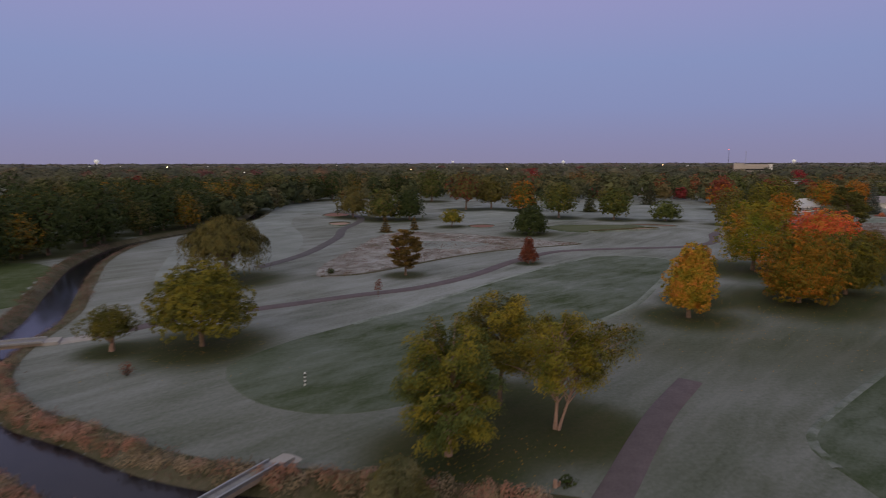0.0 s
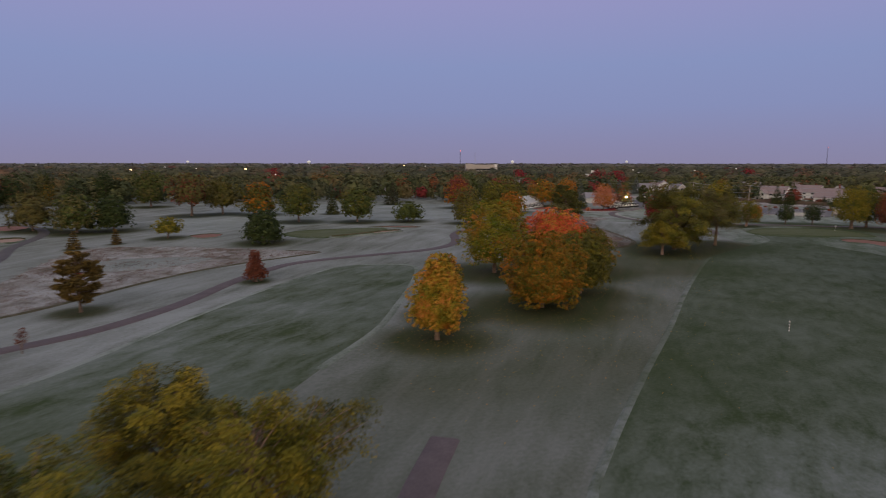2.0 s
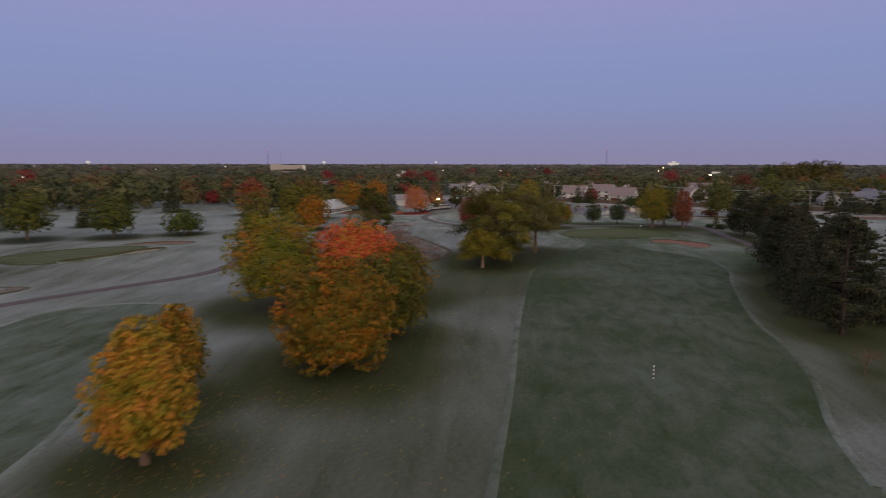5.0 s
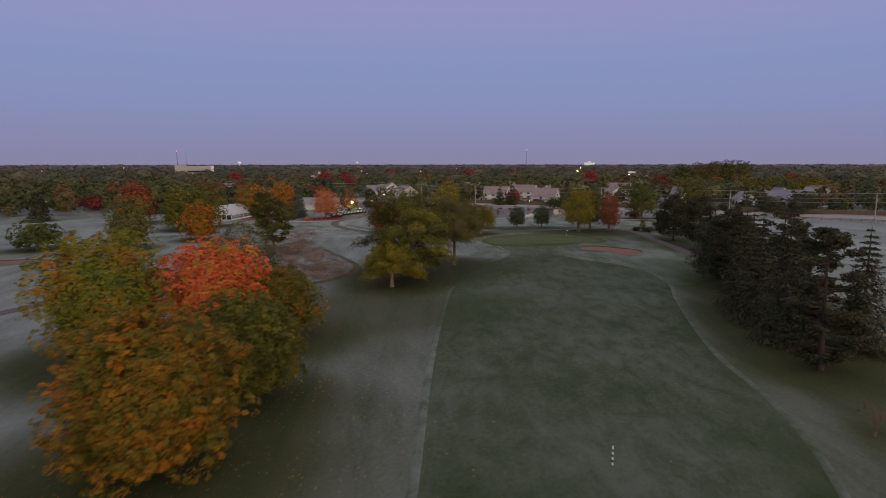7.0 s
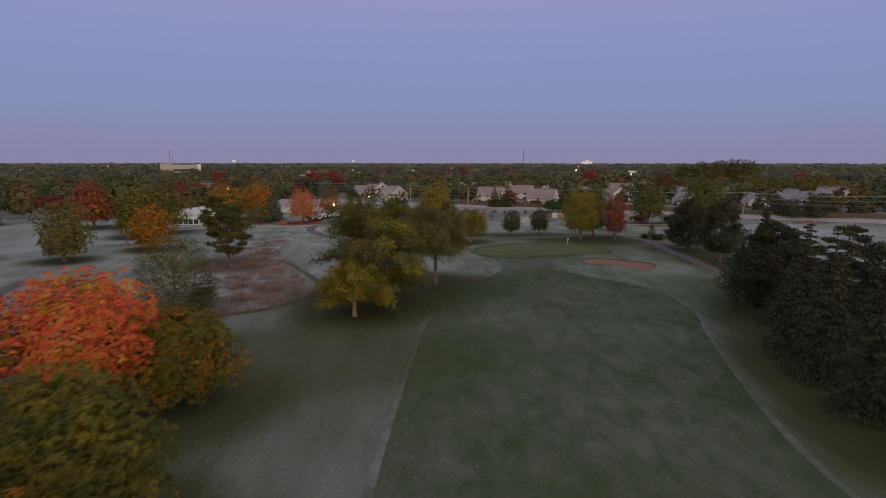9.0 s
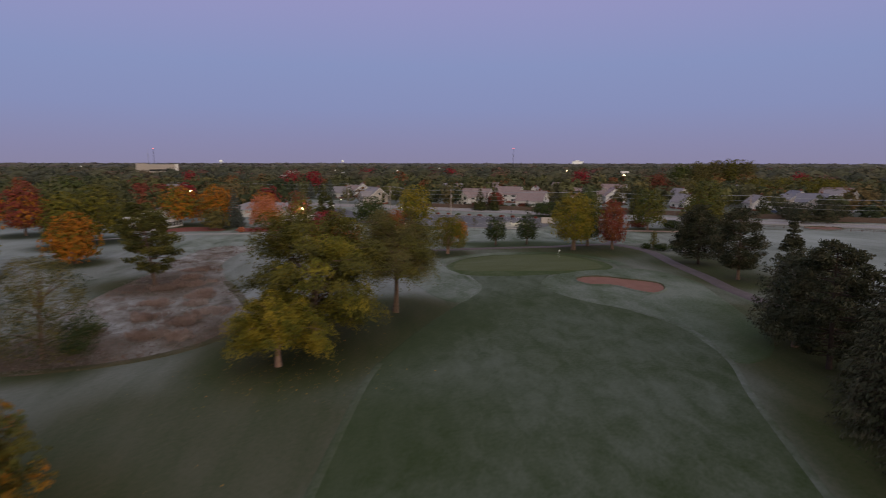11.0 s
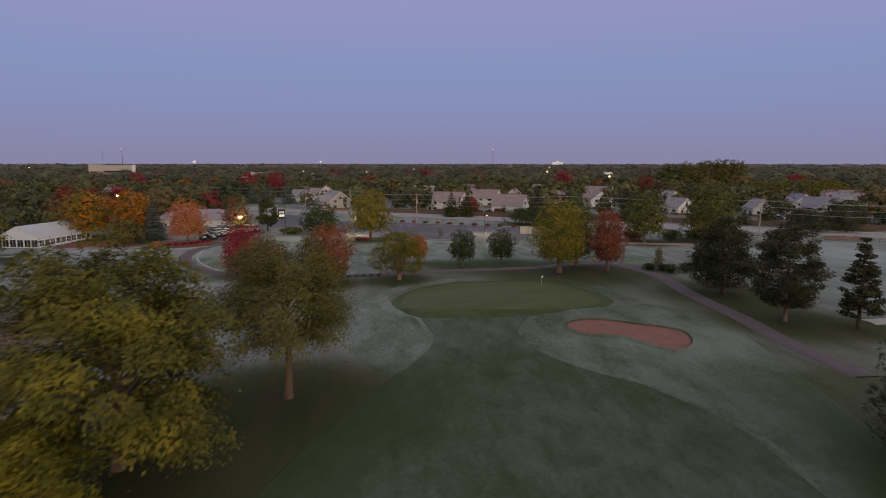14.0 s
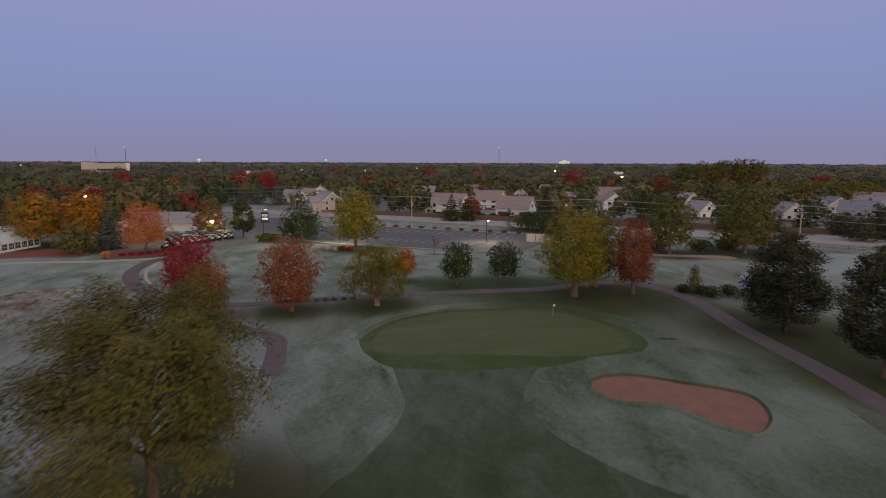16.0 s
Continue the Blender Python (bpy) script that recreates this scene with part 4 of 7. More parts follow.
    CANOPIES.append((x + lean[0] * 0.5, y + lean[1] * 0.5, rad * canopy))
    return root


def pine(name, x, y, top, rad, base, material, seed, label, n=4200, size=0.22, pads=44, bark=BARK_DARK, shape="egg", flat=0.62, lobe=0.29, lean=(0, 0), canopy=1.0, group=""):
    """A pine with open, layered pads of needles on level boughs."""
    rng = np.random.default_rng(seed)
    root = thing(name, x, y, None, 0, label, "pine tree", group)
    n = int(n * 1.7)
    H = top - base
    h = np.sort(rng.uniform(0, 0.97, pads))
    prof = PROFILES[shape](np.clip(h, 0.03, 0.96))
    ang = np.arange(pads) * 2.39996 + rng.uniform(-0.7, 0.7, pads)
    lr = rad * lobe * rng.uniform(0.6, 1.35, pads) * (0.55 + 0.45 * prof)
    rr = np.clip(prof * rad - lr * 0.7, 0, None) * rng.uniform(0.35, 1.0, pads) ** 0.5
    C = np.stack([rr * np.cos(ang) + lean[0] * h, rr * np.sin(ang) + lean[1] * h, base + H * h], 1)
    k = rng.choice(pads, n, p=lr ** 2 / np.sum(lr ** 2))
    d = rng.normal(size=(n, 3))
    d /= np.linalg.norm(d, axis=1)[:, None]
    r = lr[k] * rng.uniform(0.25, 1.1, n) ** 0.6 * (1 + 0.25 * np.sin(6 * d[:, 0] + k) * np.sin(6 * d[:, 1] + 2 * k))
    P = C[k] + d * r[:, None] * np.array([1, 1, flat])
    P = P[:, :] + np.array([0, 0, 1]) * (0.12 * rad * (np.hypot(P[:, 0], P[:, 1]) / rad) ** 2)[:, None]
    N = rng.normal(size=P.shape) * 0.7 + np.array([0, 0, 0.8])
    along = d * np.array([1, 1, 0.4]) + rng.normal(size=P.shape) * 0.5 + np.array([0, 0, 0.3])
    ob = new("crown", leaf_mesh("crown", P, N, size, material, 0.46, 0.3, along, rng=rng))
    ob.parent = root
    V, F = [], []
    tr = 0.016 * top + 0.06
    pts = [(lean[0] * f + 0.12 * math.sin(4 * f + seed), lean[1] * f + 0.12 * math.cos(3 * f + seed), top * 0.97 * f - 0.25 * (f == 0)) for f in (0, 0.06, 0.25, 0.5, 0.75, 1)]
    tube(V, F, pts, [tr * w for w in (1.4, 1.05, 0.9, 0.65, 0.4, 0.1)], 8)
    for j in range(pads):
        z = max(C[j][2] - 0.10 * rr[j], 0.5)
        p0 = np.array([lean[0] * z / top, lean[1] * z / top, z])
        mid = (p0 + C[j]) / 2 - np.array([0, 0, 0.04 * rad])
        tube(V, F, [p0, mid, C[j]], [tr * 0.30, tr * 0.2, tr * 0.07], 5)
    mesh_object("trunk", V, F, bark, root, smooth=True)
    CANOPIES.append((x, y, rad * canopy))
    return root


def spruce(name, x, y, top, rad, base, material, seed, label, n=3600, size=0.24, bark=BARK_DARK, full=0.85, canopy=1.0, group=""):
    """A spruce: whorls of drooping boughs set with needle sprays, narrowing to a spire."""
    rng = np.random.default_rng(seed)
    root = thing(name, x, y, None, 0, label, "spruce tree", group)
    H = top - base
    whorls = max(9, int(H * 1.5))
    P, A, V, F = [], [], [], []
    tr = 0.013 * top + 0.05
    tube(V, F, [(0, 0, -0.25), (0.03, 0, top * 0.35), (0, 0.03, top * 0.7), (0, 0, top)], [tr * 1.3, tr * 0.85, tr * 0.5, tr * 0.06], 8)
    total = sum((1.02 - i / whorls) ** full for i in range(whorls) for _ in range(9))
    for i in range(whorls):
        f = i / whorls
        z = base + H * f
        for b in range(9):
            g = 2 * math.pi * (b + 0.5 * (i % 2)) / 9 + rng.uniform(-0.25, 0.25)
            L = rad * (1.02 - f) ** full * rng.uniform(0.72, 1.1)
            k = max(5, int(n * L / rad / total))
            s = rng.uniform(0.1, 1.0, k) ** 0.7
            dx, dy = math.cos(g), math.sin(g)
            side = rng.normal(size=k) * 0.20 * L * (0.35 + s * 0.65)
            sag = -0.30 * L * s + 0.22 * L * s ** 3
            P.append(np.stack([dx * L * s - dy * side, dy * L * s + dx * side, z + sag - np.abs(side) * 0.25 + rng.normal(size=k) * 0.05 * L], 1))
            A.append(np.tile((dx, dy, -0.35), (k, 1)) + rng.normal(size=(k, 3)) * 0.35)
            tube(V, F, [(0, 0, z), (dx * L * 0.5, dy * L * 0.5, z - 0.12 * L), (dx * L * 0.95, dy * L * 0.95, z - 0.09 * L)], [tr * 0.22 * (1 - f * 0.6), tr * 0.14 * (1 - f * 0.6), 0.01], 4)
    P, A = np.concatenate(P), np.concatenate(A)
    N = np.column_stack([P[:, :2] * 0.35, np.ones(len(P))]) + rng.normal(size=P.shape) * 0.5
    ob = new("crown", leaf_mesh("crown", P, N, size, material, 0.36, 0.3, A, rng=rng))
    ob.parent = root
    mesh_object("trunk", V, F, bark, root, smooth=True)
    CANOPIES.append((x, y, rad * canopy))
    return root


def willow(name, x, y, top, rad, material, seed, label, n=16000, size=0.24):
    """A willow: billowing top and long curtains of hanging twigs."""
    rng = np.random.default_rng(seed)
    root = thing(name, x, y, None, 0, label, "willow tree")
    lobes = 30
    ang = np.arange(lobes) * 2.39996
    q = np.sqrt((np.arange(lobes) + 0.5) / lobes)
    rr = rad * 0.80 * q
    C = np.stack([rr * np.cos(ang), rr * np.sin(ang), top * (0.90 - 0.34 * q ** 2) + rng.uniform(-0.6, 0.6, lobes) - 0.8], 1)
    lr = rad * 0.24 * rng.uniform(0.75, 1.3, lobes)
    k = rng.integers(0, lobes, n)
    d = rng.normal(size=(n, 3))
    d /= np.linalg.norm(d, axis=1)[:, None]
    d[:, 2] = np.abs(d[:, 2]) * 0.8
    P = C[k] + d * (lr[k] * rng.uniform(0.85, 1.05, n))[:, None]
    drop = rng.uniform(0, 1, n) ** 1.4 * np.clip(P[:, 2] - 1.0 - 1.6 * rng.uniform(0, 1, n), 0, None) * np.where(rng.uniform(0, 1, n) < 0.75, 1, 0.1) * (0.35 + 0.65 * q[k])
    strand = np.sin(np.arctan2(d[:, 1], d[:, 0]) * 4 + k * 2)
    P[:, 2] -= drop * np.clip(0.65 + 0.5 * strand, 0, 1)
    P[:, :2] *= 1 + 0.04 * (drop / top)[:, None]
    along = rng.normal(size=P.shape) * 0.22 + np.array([0, 0, -1.0])
    N = np.column_stack([P[:, :2], np.full(n, 1.5)]) + rng.normal(size=P.shape) * 2.0
    ob = new("crown", leaf_mesh("crown", P, N, size * 1.5, material, 0.22, 0.2, along, rng=rng))
    ob.parent = root
    V, F = [], []
    tube(V, F, [(0, 0, -0.25), (0.1, 0, 1.2), (0.1, 0.1, top * 0.45)], [0.75, 0.5, 0.35], 9)
    for j in range(lobes):
        p0, p2 = np.array([0.1, 0.1, top * 0.28]), C[j]
        p1 = (p0 + p2) / 2 + np.array([0, 0, 1.4])
        tube(V, F, [(1 - t) ** 2 * p0 + 2 * t * (1 - t) * p1 + t * t * p2 for t in (0, 0.33, 0.66, 1)], [0.24, 0.17, 0.1, 0.03], 5)
    mesh_object("trunk", V, F, BARK, root, smooth=True)
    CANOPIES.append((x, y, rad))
    return root


def shrub(name, x, y, top, rad, material, seed, label, n=700, size=0.13, category="shrub", group=""):
    """A dense rounded bush of leaves on short stems."""
    rng = np.random.default_rng(seed)
    root = thing(name, x, y, None, 0, label, category, group)
    lobes = 9
    ang = np.arange(lobes) * 2.39996
    rr = rad * 0.58 * np.sqrt(np.arange(lobes) / lobes)
    C = np.stack([rr * np.cos(ang), rr * np.sin(ang), top * (0.62 - 0.25 * rr / rad) + rng.uniform(-0.06, 0.06, lobes) * top], 1)
    k = rng.integers(0, lobes, n)
    d = rng.normal(size=(n, 3))
    d /= np.linalg.norm(d, axis=1)[:, None]
    P = C[k] + d * (rng.uniform(0.8, 1.08, n))[:, None] * np.array([rad * 0.45, rad * 0.45, top * 0.40])
    P[:, 2] = np.clip(P[:, 2], 0.05, None)
    ob = new("crown", leaf_mesh("crown", P, d + rng.normal(size=P.shape) * 0.5 + (0, 0, 0.4), size, material, 0.6, rng=rng))
    ob.parent = root
    V, F = [], []
    for j in range(lobes):
        tube(V, F, [(0.1 * C[j][0], 0.1 * C[j][1], -0.15), C[j] * np.array([0.6, 0.6, 0.5]), C[j]], [0.05, 0.035, 0.015], 5)
    mesh_object("stem", V, F, BARK_DARK, root, smooth=True)
    return root


def sapling(name, x, y, top, rad, material, seed, label, bark=BARK):
    return broadleaf(name, x, y, top, rad, top * 0.35, material, seed, label, "young tree", "egg", 420, 0.13, 14, 0.36, bark=bark, tr=0.05, canopy=0.6)

# ---- the trees near the start ----
layered("ash_tree", 0.3, 44.0, 11.6, 4.7, 2.0, L_YELLOW, L_GREEN, 11, "tall olive-green ash tree with a forked pale trunk", boughs=46, clumps=7, n=26000, size=0.12, bark=BARK_PALE, puff=0.16, share=0.45, sag=0.4, tr=0.24, fork=0.4, inner=0.3, rough=0.2)
layered("ash_tree", 5.0, 53.7, 11.2, 4.5, 4.4, L_GOLD, L_OLIVE, 12, "yellowing tree with an open crown and dark trunk", boughs=36, clumps=7, n=17000, size=0.12, puff=0.17, share=0.45, sag=0.35, tr=0.2, fork=0.35, inner=0.35, shape="dome")
layered("birch_tree", 9.2, 48.6, 10.6, 4.4, 5.2, L_GOLD, L_YELLOW, 13, "airy birch with pale pinkish trunk and limbs", "birch tree", boughs=32, clumps=7, n=11000, size=0.115, limb=1.7, bark=BARK_BIRCH, puff=0.17, share=0.6, sag=0.4, lean=(0.2, 0.6), tr=0.15, fork=0.65, shape="dome", inner=0.45)
layered("birch_tree", 9.35, 48.5, 9.9, 3.4, 5.0, L_GOLD, L_YELLOW, 14, "leaning birch with thin yellow-green foliage", "birch tree", boughs=24, clumps=6, n=6500, size=0.115, limb=1.7, bark=BARK_BIRCH, puff=0.2, share=0.6, sag=0.4, lean=(5.2, 0.2), tr=0.11, fork=0.65, inner=0.45, shape="dome")
broadleaf("willow_shrub", -3.1, 36.6, 4.9, 2.9, 0.4, L_SHRUB, 15, "bushy grey-green willow shrub by the creek", "shrub", shape="dome", n=14000, size=0.10, lobes=80, lobe=0.22, droop=0.5, loose=0.2, second=L_DULL, share=0.4)
broadleaf("maple_tree", -30.1, 72.3, 10.4, 7.0, 2.3, L_YELLOW, 16, "broad golden-green maple with a full round crown", shape="dome", n=15000, size=0.22, lobes=120, lobe=0.18, rough=0.08, second=L_OLIVE, share=0.3)
willow("willow_tree", -42.3, 114.0, 13.0, 8.6, L_DULL, 17, "large weeping willow with dull olive foliage")
broadleaf("crab_apple_tree", -40.2, 70.1, 5.5, 3.2, 2.0, L_OLIVE, 18, "small spreading tree with a stout pale trunk", shape="dome", n=7500, size=0.12, lobes=50, lobe=0.26, bark=BARK_PALE, tr=0.26)
shrub("bare_shrub", -34.0, 61.7, 1.7, 0.9, L_MAROON, 19, "thin nearly bare brown shrub on frosted grass", n=110, size=0.1)
pine("pine_tree", -8.2, 119.2, 9.3, 3.5, 1.6, L_BROWN, 20, "bronzed larch-like pine with layered boughs", n=4200, size=0.24, bark=BARK, flat=0.30, pads=50)
broadleaf("cypress_tree", 18.4, 133.3, 6.2, 2.5, 0.4, L_MAROON, 21, "cone-shaped red-brown tree", shape="cone", n=3600, size=0.2, lobes=46, lobe=0.34)
sapling("young_maple", -11.3, 99.2, 3.2, 0.7, L_MAROON, 22, "small dark red young maple")
broadleaf("linden_tree", 26.5, 189.1, 9.4, 6.6, 0.5, L_DARK, 23, "dense dark green round linden tree", shape="dome", n=7000, size=0.32, lobes=60, lobe=0.24)
broadleaf("crab_apple_tree", 2.1, 209.5, 5.8, 4.3, 1.6, L_YELLOW, 24, "small flat-topped yellow-green tree", shape="dome", n=2400, size=0.28, lobes=46, loose=0.3)
broadleaf("oak_tree", -37.5, 243, 12.2, 7.0, 1.5, L_DULL, 25, "spreading olive-brown oak", shape="dome", n=4500, size=0.42, lobes=44)
broadleaf("oak_tree", -24.5, 236, 11.9, 8.0, 1.2, L_GREEN, 26, "broad dark oak beside bunkers", shape="dome", n=5000, size=0.42, lobes=44, second=L_DULL)
broadleaf("oak_tree", -14.5, 238, 11.4, 7.0, 1.2, L_DARK, 27, "broad dark green oak", shape="dome", n=4500, size=0.42, lobes=44)
spruce("spruce_tree", -19.6, 195.9, 5.2, 2.3, 0.2, L_BROWN, 28, "small bronzed conifer", n=1200, size=0.3)
spruce("spruce_tree", -10.7, 202.5, 4.5, 1.9, 0.2, L_BROWN, 29, "small bronzed conifer", n=900, size=0.3)
broadleaf("oak_tree", -8.2, 352, 18.6, 8.6, 2.2, L_GREEN, 30, "tall green tree at the edge of the course", n=4200, size=0.55, second=L_DULL)
broadleaf("oak_tree", 9.7, 290, 17.6, 9.0, 5.0, L_DULL, 31, "tall brown-green oak with a bare lower trunk", n=5000, size=0.5, second=L_MAROON, share=0.3)
broadleaf("oak_tree", 22, 294, 16.0, 7.6, 3.0, L_DULL, 32, "tall brown-green oak", n=4200, size=0.5, second=L_OLIVE)
broadleaf("maple_tree", 36.5, 284, 13.8, 8.0, 0.8, L_OLIVE, 33, "round tree tinged with orange", shape="dome", n=4500, size=0.48, second=L_BURNT, share=0.3)
broadleaf("linden_tree", 46, 246, 14.0, 7.8, 2.4, L_GREEN, 34, "tall olive-green linden tree", n=4800, size=0.42, second=L_OLIVE)
spruce("spruce_tree", 65.7, 276.7, 10.2, 4.0, 0.3, L_PINE, 35, "dark spruce at the course edge", n=1600, size=0.45)
broadleaf("linden_tree", 66.4, 238.0, 12.4, 7.4, 2.0, L_GREEN, 36, "green linden with a yellow side", n=4800, size=0.42, second=L_OLIVE)
spruce("spruce_tree", 109, 324, 12.0, 5.2, 0.3, L_PINE_DARK, 37, "dark spruce by the far street", n=1500, size=0.5)
broadleaf("crab_apple_tree", 84.8, 233, 7.4, 6.2, 1.0, L_GREEN, 38, "low spreading green tree", shape="dome", n=2600, size=0.4, lobes=46)
# ---- the group of turning maples ----
broadleaf("maple_tree", 35.2, 85.6, 11.4, 4.2, 0.9, L_ORANGE, 41, "orange and gold sugar maple with a narrow egg-shaped crown", shape="flame", n=22000, size=0.165, lobes=110, lobe=0.21, rough=0.08, canopy=1.4)
broadleaf("maple_tree", 40.6, 95.5, 9.8, 3.4, 1.6, L_RUST, 42, "rust-coloured young maple behind a golden one", shape="flame", n=12500, size=0.165, lobes=90, lobe=0.22, rough=0.08, second=L_ORANGE, share=0.4, canopy=1.4)
broadleaf("maple_tree", 56.8, 95.2, 12.2, 7.2, 0.7, L_RUST, 43, "big rust and olive maple with a broad billowing crown", shape="egg", n=38000, size=0.17, lobes=190, lobe=0.145, rough=0.06, second=L_BURNT, share=0.1, canopy=1.4)
broadleaf("maple_tree", 64.0, 124.5, 15.2, 7.7, 1.6, L_MIXED, 44, "green and yellow maple turning orange at the rim", shape="egg", n=30000, size=0.18, lobes=150, lobe=0.155, rough=0.08, second=L_YELLOW, share=0.25, canopy=1.3)
broadleaf("maple_tree", 74.5, 119.5, 13.6, 6.6, 2.0, L_RED, 45, "scarlet and orange maple crown", shape="egg", n=28000, size=0.175, lobes=130, lobe=0.165, rough=0.16, second=L_ORANGE, share=0.25, canopy=1.3)
broadleaf("maple_tree", 68.2, 101.6, 10.8, 5.3, 0.8, L_OLIVE, 46, "dark olive maple beside a rusty one", shape="egg", n=27000, size=0.17, lobes=130, lobe=0.165, rough=0.08, second=L_YELLOW, share=0.25, canopy=1.3)
broadleaf("maple_tree", 81.6, 118.2, 9.2, 6.5, 0.9, L_RUST, 47, "rounded rusty-olive maple", shape="egg", n=24000, size=0.175, lobes=110, lobe=0.18, rough=0.08, second=L_OLIVE, share=0.4, canopy=1.3)
broadleaf("hackberry_tree", 97.0, 151.8, 11.8, 6.9, 0.8, L_DULL, 48, "grey-green fine-leaved tree by native grass", shape="dome", n=9000, size=0.2, lobes=60, loose=0.4, second=L_DARK, share=0.3)
broadleaf("maple_tree", 101.5, 217, 13.6, 6.2, 1.0, L_YELLOW, 49, "tall dull yellow tree", shape="egg", n=8500, size=0.27, lobes=60, second=L_DULL, share=0.5)
broadleaf("maple_tree", 122.7, 221.2, 11.4, 6.0, 0.9, L_BURNT, 50, "burnt-orange maple beyond native grass", shape="dome", n=6500, size=0.3, lobes=54, second=L_RUST, share=0.3)
broadleaf("maple_tree", 131, 288, 16.0, 7.6, 2.0, L_BRICK, 51, "brick-red maple with a rounded top", shape="dome", n=4500, size=0.42, lobes=44, second=L_BURNT, share=0.4)
broadleaf("oak_tree", 158, 336, 16.5, 11, 1.0, L_GREEN, 52, "broad dark green oak before the woods", shape="dome", n=4200, size=0.48, lobes=44)
broadleaf("oak_tree", 141, 258, 16.0, 9.2, 1.6, L_OLIVE, 53, "yellow-green oak behind native grass", shape="dome", n=6500, size=0.34, lobes=60, second=L_YELLOW)
broadleaf("oak_tree", 130, 251, 14.5, 6.6, 1.6, L_YELLOW, 54, "olive oak behind native grass", shape="dome", n=6000, size=0.34, lobes=60, second=L_OLIVE)
pine("pine_tree", 124.0, 184.6, 14.9, 5.6, 2.4, L_PINE_OLIVE, 55, "open olive-green pine with spreading level boughs", n=7000, size=0.25, pads=60, shape="egg", flat=0.42, bark=BARK, lean=(-1.4, 1.7), canopy=1.6)
# ---- by the green ----
layered("honey_locust_tree", 113.3, 130.3, 8.6, 5.9, 2.4, L_GOLD, L_YELLOW, 61, "low yellow-green tree with drooping sprays", boughs=26, clumps=7, n=19000, size=0.15, shape="dome", bark=BARK_PALE, tr=0.3, puff=0.17, share=0.6, sag=0.5)
layered("honey_locust_tree", 122.5, 136, 18.0, 9.6, 2.4, L_OLIVE, L_YELLOW, 62, "tall olive-green tree with layered boughs", boughs=46, clumps=6, n=34000, size=0.19, puff=0.15, share=0.22, sag=0.45, inner=0.38, canopy=1.3, rough=0.2)
layered("honey_locust_tree", 138.4, 137.6, 16.4, 7.6, 5.8, L_DULL, L_OLIVE, 63, "feathery dull olive tree with bare limbs and fine weeping twigs", boughs=44, clumps=7, n=40000, size=0.118, puff=0.165, share=0.4, sag=0.7, inner=0.3, fork=0.25, tr=0.34, rough=0.34)
broadleaf("maple_tree", 211.2, 148.6, 14.7, 6.3, 1.9, L_GOLD, 64, "golden-green maple beside the putting green", shape="egg", n=18000, size=0.17, lobes=110, lobe=0.18, second=L_YELLOW, share=0.5, tr=0.5, canopy=1.9)
broadleaf("linden_tree", 221.5, 150.2, 14.8, 4.8, 1.4, L_GREEN, 65, "green linden behind a golden maple", shape="egg", n=6000, size=0.24, lobes=46, second=L_OLIVE)
broadleaf("pear_tree", 220.2, 142.6, 13.3, 3.7, 1.4, L_BRICK, 66, "narrow red-brown pear tree with scarlet tip", shape="egg", n=12000, size=0.16, lobes=60, lobe=0.26, second=L_RUSSET, share=0.4, canopy=2.2)
broadleaf("arborvitae", 229.7, 135.6, 4.7, 1.5, 0.2, L_OLIVE, 67, "small columnar yellow-green evergreen", "evergreen", shape="cone", n=1200, size=0.14, lobes=46, lobe=0.4)
broadleaf("linden_tree", 206.5, 168.9, 7.9, 3.4, 1.3, L_DARK, 68, "small dark green linden on frosted lawn", shape="egg", n=3600, size=0.19, lobes=46, canopy=2.0)
broadleaf("linden_tree", 213.5, 163.8, 7.7, 3.4, 1.3, L_DARK, 69, "small dark green linden on frosted lawn", shape="egg", n=3600, size=0.19, lobes=46, canopy=2.0)
broadleaf("crab_apple_tree", 186.6, 168.8, 9.0, 5.4, 2.0, L_YELLOW, 70, "spreading olive tree with several pale stems", shape="dome", n=14000, size=0.13, lobes=46, loose=0.4, droop=0.5, trunks=3, bark=BARK_PALE, second=L_OLIVE)
broadleaf("maple_tree", 203.3, 178.9, 6.6, 2.5, 1.2, L_BURNT, 71, "small burnt-orange maple", shape="egg", n=2400, size=0.18, lobes=46)
sapling("young_maple", 233, 197, 4.8, 0.8, L_DULL, 72, "thin young tree by the parking lot")
broadleaf("maple_tree", 227.2, 218.4, 14.8, 7.2, 2.2, L_GOLD, 73, "large yellow-green maple with bare lower stem", shape="dome", n=7500, size=0.27, lobes=56, second=L_YELLOW, share=0.5)
broadleaf("yew_tree", 229, 243, 9.2, 7.2, 0.4, L_DARK, 74, "wide dark evergreen by the drive", shape="dome", n=4500, size=0.3, lobes=44)
broadleaf("maple_tree", 171.8, 197, 10.2, 4.6, 0.7, L_CRIMSON, 75, "bright crimson maple on the lawn", shape="egg", n=11000, size=0.16, lobes=46, lobe=0.32)
broadleaf("maple_tree", 166.5, 182, 8.6, 3.6, 0.7, L_RUSSET, 77, "rusty red maple by the cart path", shape="egg", n=9000, size=0.15, lobes=46, lobe=0.3, second=L_DULL, share=0.5)
broadleaf("maple_tree", 176.5, 176.3, 11.4, 4.6, 0.9, L_RUSSET, 76, "orange-red maple with upright sprays", shape="egg", n=13000, size=0.15, lobes=60, lobe=0.26, second=L_BRICK, share=0.35)
broadleaf("maple_tree", 176, 283, 14.0, 8.4, 1.7, L_BURNT, 78, "broad orange and green maple behind the tent", shape="dome", n=6000, size=0.34, lobes=54, second=L_YELLOW, share=0.35)
